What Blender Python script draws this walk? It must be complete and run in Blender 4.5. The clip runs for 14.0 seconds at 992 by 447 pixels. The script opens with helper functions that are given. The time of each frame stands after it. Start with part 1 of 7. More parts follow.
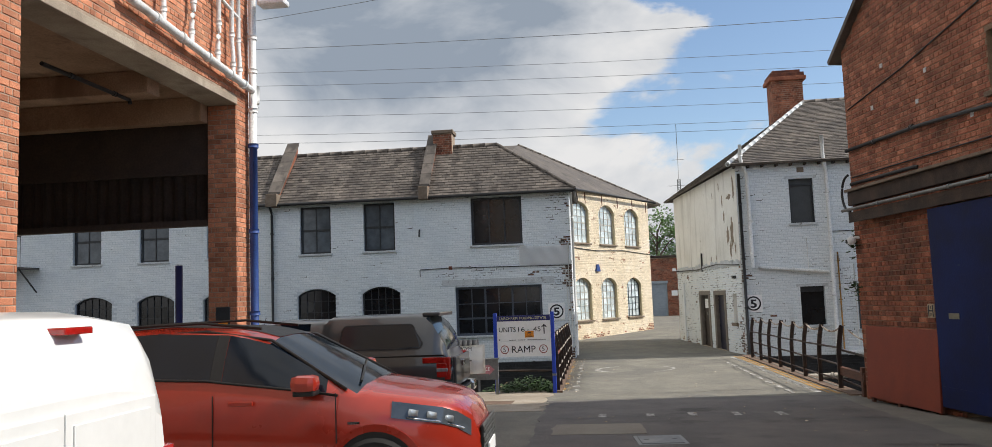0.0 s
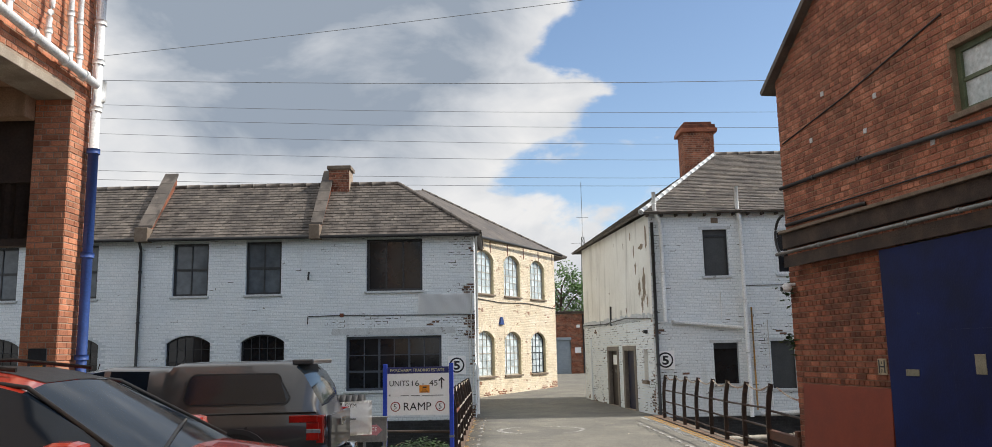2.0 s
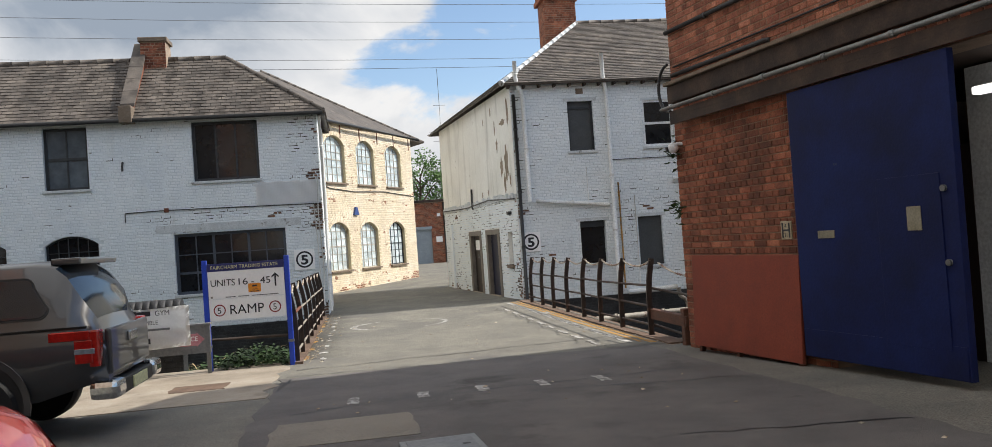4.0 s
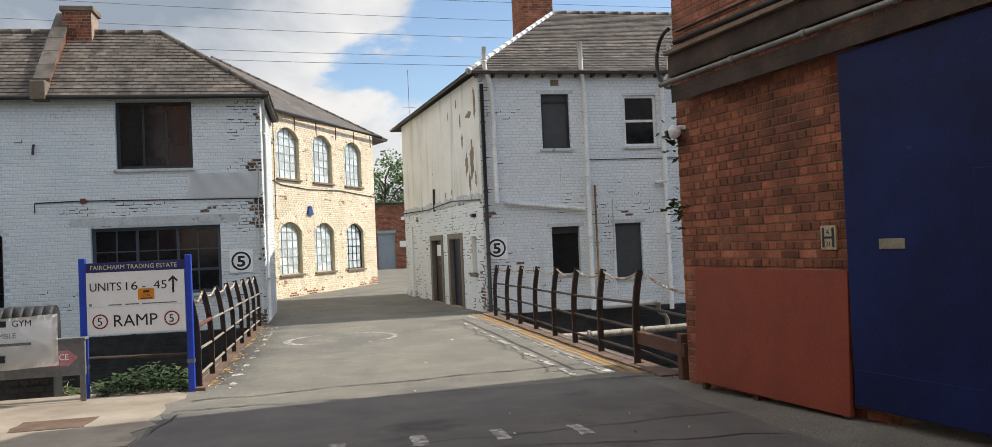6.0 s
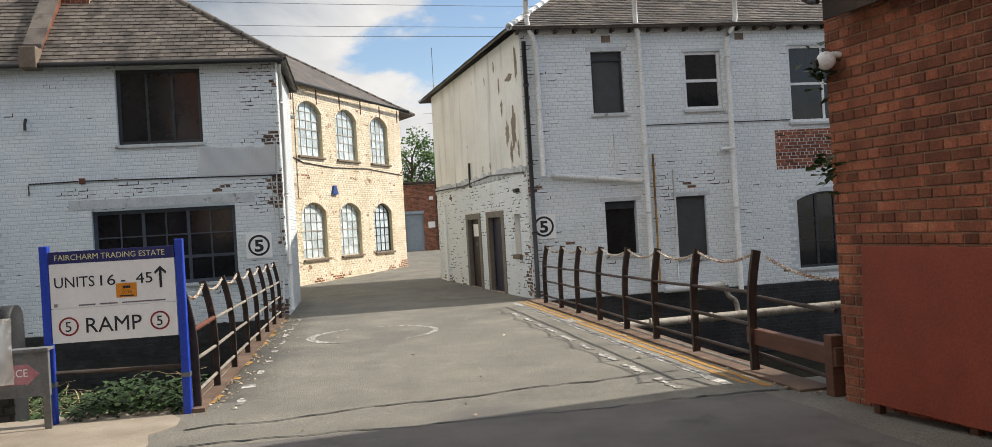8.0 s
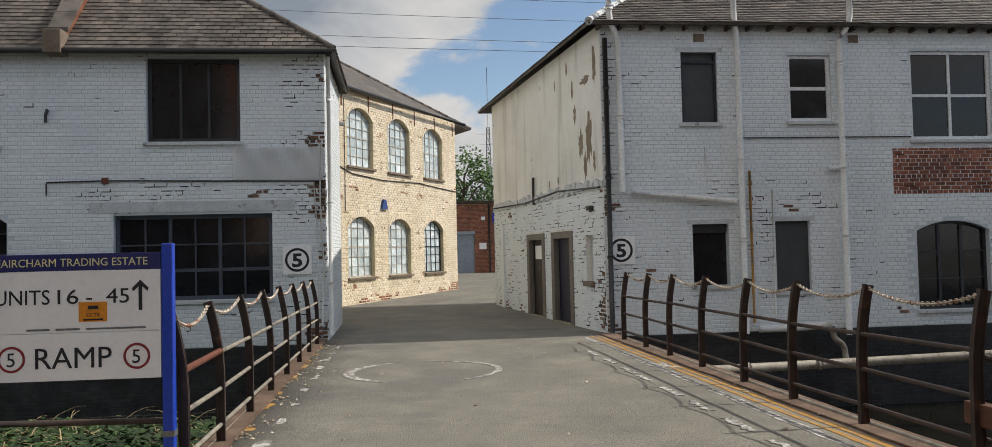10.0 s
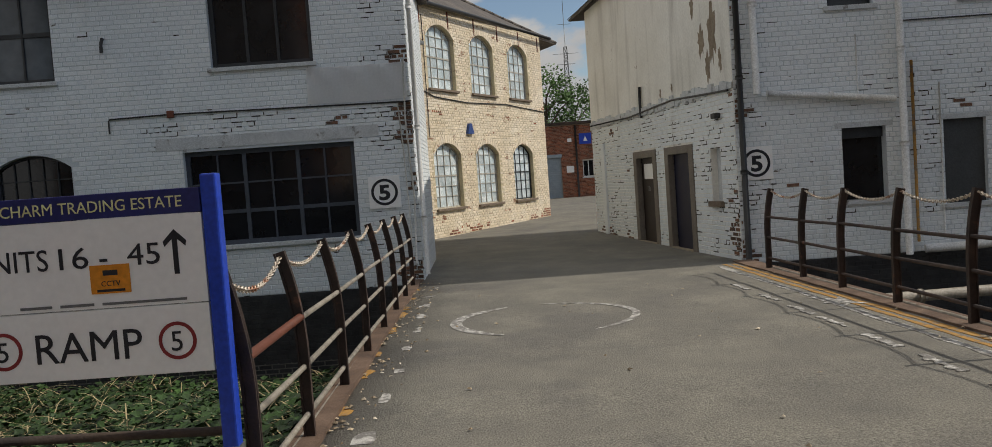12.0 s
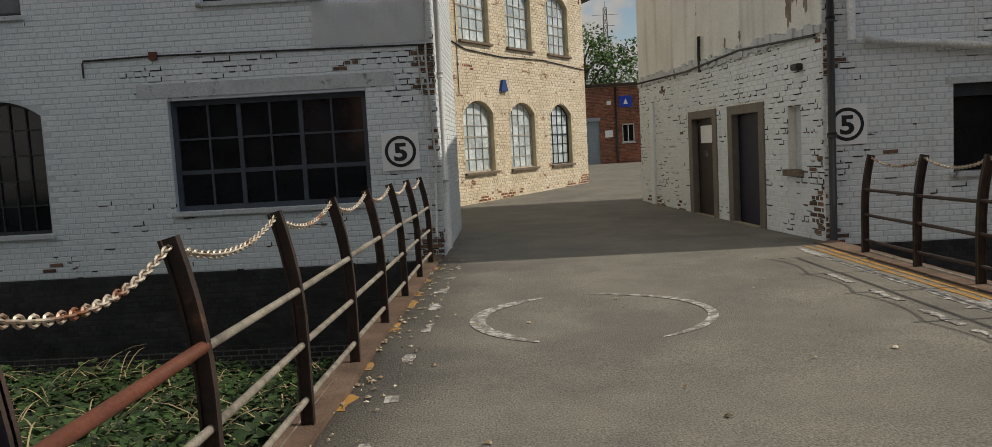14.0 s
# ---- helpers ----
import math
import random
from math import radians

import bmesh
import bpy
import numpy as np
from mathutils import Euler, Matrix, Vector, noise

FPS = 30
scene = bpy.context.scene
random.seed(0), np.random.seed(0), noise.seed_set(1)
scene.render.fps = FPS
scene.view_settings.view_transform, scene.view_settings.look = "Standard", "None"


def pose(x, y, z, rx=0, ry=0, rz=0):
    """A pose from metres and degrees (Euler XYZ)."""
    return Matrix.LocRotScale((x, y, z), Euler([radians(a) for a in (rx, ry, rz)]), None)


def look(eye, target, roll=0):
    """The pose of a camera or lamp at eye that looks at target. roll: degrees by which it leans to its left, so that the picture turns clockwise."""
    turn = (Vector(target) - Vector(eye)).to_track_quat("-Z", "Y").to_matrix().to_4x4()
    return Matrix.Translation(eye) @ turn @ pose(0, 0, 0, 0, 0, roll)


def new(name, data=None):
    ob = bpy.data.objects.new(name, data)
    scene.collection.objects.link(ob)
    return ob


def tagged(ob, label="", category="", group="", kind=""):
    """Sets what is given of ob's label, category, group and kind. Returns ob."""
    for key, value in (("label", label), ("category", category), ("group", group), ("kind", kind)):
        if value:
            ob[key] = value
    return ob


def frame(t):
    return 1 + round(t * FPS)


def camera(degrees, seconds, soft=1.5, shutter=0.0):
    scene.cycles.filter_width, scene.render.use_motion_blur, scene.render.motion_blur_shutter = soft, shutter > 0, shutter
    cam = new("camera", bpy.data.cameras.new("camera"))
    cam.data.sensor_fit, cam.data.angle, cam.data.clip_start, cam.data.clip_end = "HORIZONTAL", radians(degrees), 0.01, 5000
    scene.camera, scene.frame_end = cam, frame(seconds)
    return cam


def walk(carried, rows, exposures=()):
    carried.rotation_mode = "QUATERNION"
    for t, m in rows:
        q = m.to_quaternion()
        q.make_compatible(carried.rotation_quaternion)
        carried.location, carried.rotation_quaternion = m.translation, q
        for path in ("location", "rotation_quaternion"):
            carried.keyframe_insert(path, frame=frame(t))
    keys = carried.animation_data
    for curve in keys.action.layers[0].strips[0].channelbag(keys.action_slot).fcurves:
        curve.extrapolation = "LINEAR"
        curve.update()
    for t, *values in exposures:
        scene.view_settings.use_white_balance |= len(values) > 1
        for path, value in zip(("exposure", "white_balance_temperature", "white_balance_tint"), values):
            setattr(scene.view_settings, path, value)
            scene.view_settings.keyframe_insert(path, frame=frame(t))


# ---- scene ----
cam = camera(62.0, 14.0, soft=0.8)
PATH = [
    (0, (0.019, 0.096, 1.591), (-0.212, 2.074, 1.773), -2.1),
    (0.5, (-0.017, 0.592, 1.558), (-0.26, 2.569, 1.742), -1.7),
    (1, (-0.03, 1.135, 1.516), (-0.324, 3.109, 1.646), -5.9),
    (1.5, (-0.141, 1.529, 1.506), (-0.359, 3.504, 1.73), -5.4),
    (2, (-0.076, 2.207, 1.45), (-0.071, 4.183, 1.76), -1.1),
    (2.5, (-0.059, 2.853, 1.441), (0.172, 4.83, 1.634), 1.1),
    (3, (0.008, 3.393, 1.378), (0.26, 5.377, 1.433), -3.8),
    (5.5, (0.644, 6.31, 1.275), (1.051, 8.268, 1.309), -2.5),
    (6, (0.772, 6.881, 1.243), (1.177, 8.839, 1.293), -2.5),
    (6.5, (0.75, 7.517, 1.251), (1.154, 9.475, 1.309), -3.2),
    (7, (0.8, 8.102, 1.253), (1.204, 10.057, 1.369), -1.8),
    (7.5, (0.785, 8.711, 1.265), (1.166, 10.667, 1.432), -2.1),
    (8, (0.749, 9.285, 1.228), (1.093, 11.256, 1.233), -3.4),
    (10.5, (0.651, 12.317, 1.17), (0.797, 14.31, 1.248), 0.5),
    (11, (0.416, 12.915, 1.17), (0.268, 14.909, 1.203), -2.1),
    (11.5, (0.313, 13.477, 1.171), (-0.017, 15.45, 1.162), -3.4),
    (12, (0.345, 13.809, 1.15), (0.38, 15.806, 1.048), -4.1),
    (12.5, (0.422, 14.335, 1.145), (0.782, 16.3, 1.055), -3.4),
    (13, (0.453, 14.839, 1.107), (0.814, 16.806, 1.102), -3.0),
    (13.5, (0.43, 15.433, 1.067), (0.726, 17.403, 0.883), -3.0),
    (14, (0.361, 15.995, 1.068), (0.312, 17.987, 0.887), -3.1),
]
walk(cam, [(t, look(eye, target, roll)) for t, eye, target, roll in PATH],
     exposures=[(0, 0.20, 6480, 10), (3, 0.34, 6480, 10), (5.5, 0.36, 6520, 10), (8, 0.33, 6700, 10), (10.5, -0.25, 6620, 10), (11, -0.40, 6580, 10), (12, -0.53, 6700, 10), (12.5, -0.54, 6720, 10), (13, -0.40, 6620, 10), (13.5, -0.44, 6850, 10), (14, -0.63, 7050, 10)])

# ---- world, sun, exposure ----
SUN_EL, SUN_AZ = radians(43), radians(89)      # the sun stands over +x; azimuth from +y towards +x
world = bpy.data.worlds.new("sky")
scene.world = world
world.use_nodes = True
wt = world.node_tree
wn = wt.nodes
wn.clear()


def build_sky():
    L = wt.links.new
    out = wn.new("ShaderNodeOutputWorld")
    bg = wn.new("ShaderNodeBackground")
    bg.inputs["Strength"].default_value = 0.09
    sky = wn.new("ShaderNodeTexSky")
    sky.sky_type = "NISHITA"
    sky.sun_disc = False
    sky.sun_elevation = SUN_EL
    sky.sun_rotation = SUN_AZ
    sky.air_density, sky.dust_density, sky.ozone_density = 1.0, 0.6, 1.5
    tc = wn.new("ShaderNodeTexCoord")
    mp = wn.new("ShaderNodeMapping")
    mp.inputs["Scale"].default_value = (1.0, 1.0, 2.1)
    mp.inputs["Location"].default_value = (0.35, 0.1, 0.12)
    L(tc.outputs["Generated"], mp.inputs["Vector"])
    big = wn.new("ShaderNodeTexNoise")
    big.inputs["Scale"].default_value = 4.2
    big.inputs["Detail"].default_value = 13.0
    big.inputs["Roughness"].default_value = 0.56
    big.inputs["Distortion"].default_value = 0.25
    L(mp.outputs["Vector"], big.inputs["Vector"])
    sep = wn.new("ShaderNodeSeparateXYZ")
    L(tc.outputs["Generated"], sep.inputs["Vector"])

    def calc(op, a, b, c=None):
        nd = wn.new("ShaderNodeMath")
        nd.operation = op
        for k, val in enumerate((a, b, c)):
            if val is None:
                continue
            if isinstance(val, (int, float)):
                nd.inputs[k].default_value = val
            else:
                L(val, nd.inputs[k])
        return nd.outputs[0]

    X, Y, Z = sep.outputs["X"], sep.outputs["Y"], sep.outputs["Z"]
    # a great cloud bank leans over from the west; low cumulus rings the horizon; the sky opens to the east
    bank_ = calc("SUBTRACT", calc("MULTIPLY_ADD", Z, 0.80, -0.165), X)
    low = calc("SUBTRACT", 0.18, Z)
    body = calc("MAXIMUM", bank_, low)
    lump = calc("MULTIPLY_ADD", big.outputs["Fac"], 0.62, -0.31)
    thick = calc("ADD", body, lump)
    ramp = wn.new("ShaderNodeMapRange")
    ramp.interpolation_type = "SMOOTHSTEP"
    ramp.inputs["From Min"].default_value, ramp.inputs["From Max"].default_value = -0.02, 0.035
    L(thick, ramp.inputs["Value"])
    # cloud tone: bright billows below, a grey-blue belly overhead to the north
    tone = wn.new("ShaderNodeTexNoise")
    tone.inputs["Scale"].default_value = 5.5
    tone.inputs["Detail"].default_value = 9.0
    tone.inputs["Roughness"].default_value = 0.55
    tone.inputs["Distortion"].default_value = 0.35
    mp2 = wn.new("ShaderNodeMapping")
    mp2.inputs["Scale"].default_value = (1.0, 1.0, 1.9)
    mp2.inputs["Location"].default_value = (1.3, 0.4, 0.6)
    L(tc.outputs["Generated"], mp2.inputs["Vector"])
    L(mp2.outputs["Vector"], tone.inputs["Vector"])
    dot = wn.new("ShaderNodeVectorMath")
    dot.operation = "DOT_PRODUCT"
    dot.inputs[1].default_value = Vector((-0.19, 0.885, 0.425)).normalized()
    L(tc.outputs["Generated"], dot.inputs[0])
    belly = wn.new("ShaderNodeMapRange")
    belly.inputs["From Min"].default_value, belly.inputs["From Max"].default_value = 0.957, 0.986
    belly.inputs["To Max"].default_value = 0.46
    L(dot.outputs["Value"], belly.inputs["Value"])
    shade = calc("ADD", belly.outputs["Result"], calc("MULTIPLY_ADD", tone.outputs["Fac"], 1.15, -0.08))
    ct = wn.new("ShaderNodeValToRGB")
    e = ct.color_ramp.elements
    e[0].position, e[0].color = 0.46, (7.8, 7.75, 7.7, 1)
    e[1].position, e[1].color = 0.96, (2.9, 3.4, 4.1, 1)
    mid = e.new(0.68)
    mid.color = (6.0, 6.2, 6.5, 1)
    L(shade, ct.inputs["Fac"])
    mix = wn.new("ShaderNodeMix")
    mix.data_type = "RGBA"
    L(ramp.outputs["Result"], mix.inputs["Factor"])
    L(sky.outputs["Color"], mix.inputs["A"])
    L(ct.outputs["Color"], mix.inputs["B"])
    blue = wn.new("ShaderNodeVectorMath")
    blue.operation = "SCALE"
    blue.inputs["Scale"].default_value = 1.45
    L(sky.outputs["Color"], blue.inputs[0])
    for s in mix.inputs:
        if s.type == "RGBA" and s.name == "A":
            L(blue.outputs[0], s)
        if s.type == "RGBA" and s.name == "B":
            L(ct.outputs["Color"], s)
    res = [o for o in mix.outputs if o.type == "RGBA"][0]
    L(res, bg.inputs["Color"])
    L(bg.outputs[0], out.inputs["Surface"])


build_sky()
sun = new("sun", bpy.data.lights.new("sun", "SUN"))
sun.data.energy, sun.data.angle, sun.data.color = 4.0, radians(0.53), (1.0, 0.94, 0.84)
sun_to = Vector((math.sin(SUN_AZ) * math.cos(SUN_EL), math.cos(SUN_AZ) * math.cos(SUN_EL), math.sin(SUN_EL)))
sun.matrix_world = look(sun_to * 60, (0, 0, 0))


# ---- materials ----
def srgb(h):
    """A linear colour from a hex sRGB string."""
    c = [int(h[i:i + 2], 16) / 255 for i in (0, 2, 4)]
    return tuple(x / 12.92 if x <= 0.04045 else ((x + 0.055) / 1.055) ** 2.4 for x in c) + (1,)


def surface(name, colors, scale=6.0, rough=0.8, metal=0.0, bump=0.3, fine=60.0, random_by="", vary=0.0, patch=None,
            patch_scale=1.2, patch_at=(0.55, 0.62), streak=None, streak_at=(0.56, 0.68), coat=0.0, detail=6.0, stretch=(1, 1, 1), bump_dist=0.01, spec=0.5, fine_amp=0.18, patch_z=1.0):
    """A procedural surface: colours mixed by two scales of noise, fine relief, and if wanted patches (worn paint), vertical streaks and a change from piece to piece."""
    m = bpy.data.materials.new(name)
    m.use_nodes = True
    nt = m.node_tree
    N, L = nt.nodes, nt.links.new
    b = N["Principled BSDF"]
    tc = N.new("ShaderNodeTexCoord")
    mp = N.new("ShaderNodeMapping")
    mp.inputs["Scale"].default_value = stretch
    geo = N.new("ShaderNodeNewGeometry")
    L(geo.outputs["Position"], mp.inputs["Vector"])
    n1 = N.new("ShaderNodeTexNoise")
    n1.inputs["Scale"].default_value = scale
    n1.inputs["Detail"].default_value = detail
    n1.inputs["Roughness"].default_value = 0.62
    L(mp.outputs["Vector"], n1.inputs["Vector"])
    ramp = N.new("ShaderNodeValToRGB")
    els = ramp.color_ramp.elements
    for i, c in enumerate(colors):
        pos = 0.32 + 0.36 * i / max(1, len(colors) - 1)
        el = els[i] if i < 2 else els.new(pos)
        el.position, el.color = pos, c
    L(n1.outputs["Fac"], ramp.inputs["Fac"])
    col = ramp.outputs["Color"]
    n2 = N.new("ShaderNodeTexNoise")
    n2.inputs["Scale"].default_value = fine
    n2.inputs["Detail"].default_value = 4.0
    L(mp.outputs["Vector"], n2.inputs["Vector"])

    def blend(fac, a, bcol, mode="MIX"):
        mx = N.new("ShaderNodeMix")
        mx.data_type, mx.blend_type = "RGBA", mode
        if isinstance(fac, float):
            mx.inputs[0].default_value = fac
        else:
            L(fac, mx.inputs[0])
        L(a, mx.inputs[6])
        if isinstance(bcol, tuple):
            mx.inputs[7].default_value = bcol
        else:
            L(bcol, mx.inputs[7])
        return mx.outputs[2]

    hs = N.new("ShaderNodeHueSaturation")
    L(col, hs.inputs["Color"])
    mr = N.new("ShaderNodeMapRange")
    mr.inputs["From Min"].default_value, mr.inputs["From Max"].default_value = 0.3, 0.7
    mr.inputs["To Min"].default_value, mr.inputs["To Max"].default_value = 1 - fine_amp, 1 + fine_amp
    L(n2.outputs["Fac"], mr.inputs["Value"])
    val = mr.outputs["Result"]
    if vary:
        src = None
        if random_by == "object":
            src = N.new("ShaderNodeObjectInfo").outputs["Random"]
        else:
            src = geo.outputs["Random Per Island"]
        mv = N.new("ShaderNodeMapRange")
        mv.inputs["To Min"].default_value, mv.inputs["To Max"].default_value = 1 - vary, 1 + vary
        L(src, mv.inputs["Value"])
        mu = N.new("ShaderNodeMath")
        mu.operation = "MULTIPLY"
        L(val, mu.inputs[0])
        L(mv.outputs["Result"], mu.inputs[1])
        val = mu.outputs[0]
    L(val, hs.inputs["Value"])
    col = hs.outputs["Color"]
    if streak:
        ms = N.new("ShaderNodeMapping")
        ms.inputs["Scale"].default_value = (1, 1, 0.12)
        L(geo.outputs["Position"], ms.inputs["Vector"])
        ns = N.new("ShaderNodeTexNoise")
        ns.inputs["Scale"].default_value = 2.6
        ns.inputs["Detail"].default_value = 7.0
        L(ms.outputs["Vector"], ns.inputs["Vector"])
        rs = N.new("ShaderNodeMapRange")
        rs.inputs["From Min"].default_value, rs.inputs["From Max"].default_value = streak_at
        rs.inputs["To Max"].default_value = 0.75
        L(ns.outputs["Fac"], rs.inputs["Value"])
        col = blend(rs.outputs["Result"], col, streak)
    if patch:
        np_ = N.new("ShaderNodeTexNoise")
        np_.inputs["Scale"].default_value = patch_scale
        np_.inputs["Detail"].default_value = 10.0
        np_.inputs["Roughness"].default_value = 0.7
        mpp = N.new("ShaderNodeMapping")
        mpp.inputs["Scale"].default_value = (1, 1, patch_z)
        L(geo.outputs["Position"], mpp.inputs["Vector"])
        L(mpp.outputs["Vector"], np_.inputs["Vector"])
        rp = N.new("ShaderNodeMapRange")
        rp.inputs["From Min"].default_value, rp.inputs["From Max"].default_value = patch_at
        L(np_.outputs["Fac"], rp.inputs["Value"])
        col = blend(rp.outputs["Result"], col, patch)
    L(col, b.inputs["Base Color"])
    rr = N.new("ShaderNodeMapRange")
    rr.inputs["To Min"].default_value, rr.inputs["To Max"].default_value = max(0.02, rough - 0.12), min(1, rough + 0.12)
    L(n1.outputs["Fac"], rr.inputs["Value"])
    L(rr.outputs["Result"], b.inputs["Roughness"])
    b.inputs["Metallic"].default_value = metal
    b.inputs["Coat Weight"].default_value = coat
    b.inputs["Coat Roughness"].default_value = 0.04
    b.inputs["Specular IOR Level"].default_value = spec
    if bump:
        bp = N.new("ShaderNodeBump")
        bp.inputs["Strength"].default_value = bump
        bp.inputs["Distance"].default_value = bump_dist
        L(n2.outputs["Fac"], bp.inputs["Height"])
        L(bp.outputs["Normal"], b.inputs["Normal"])
    return m


def glass(name, tint=(0.03, 0.036, 0.042, 1), rough=0.05):
    """A dark pane in front of an unlit room, or a car's window."""
    m = surface(name, [tint, tuple(1.6 * c for c in tint[:3]) + (1,)], 2.0, rough, 0, 0.02, 3.0)
    m.node_tree.nodes["Principled BSDF"].inputs["Specular IOR Level"].default_value = 0.5
    return m


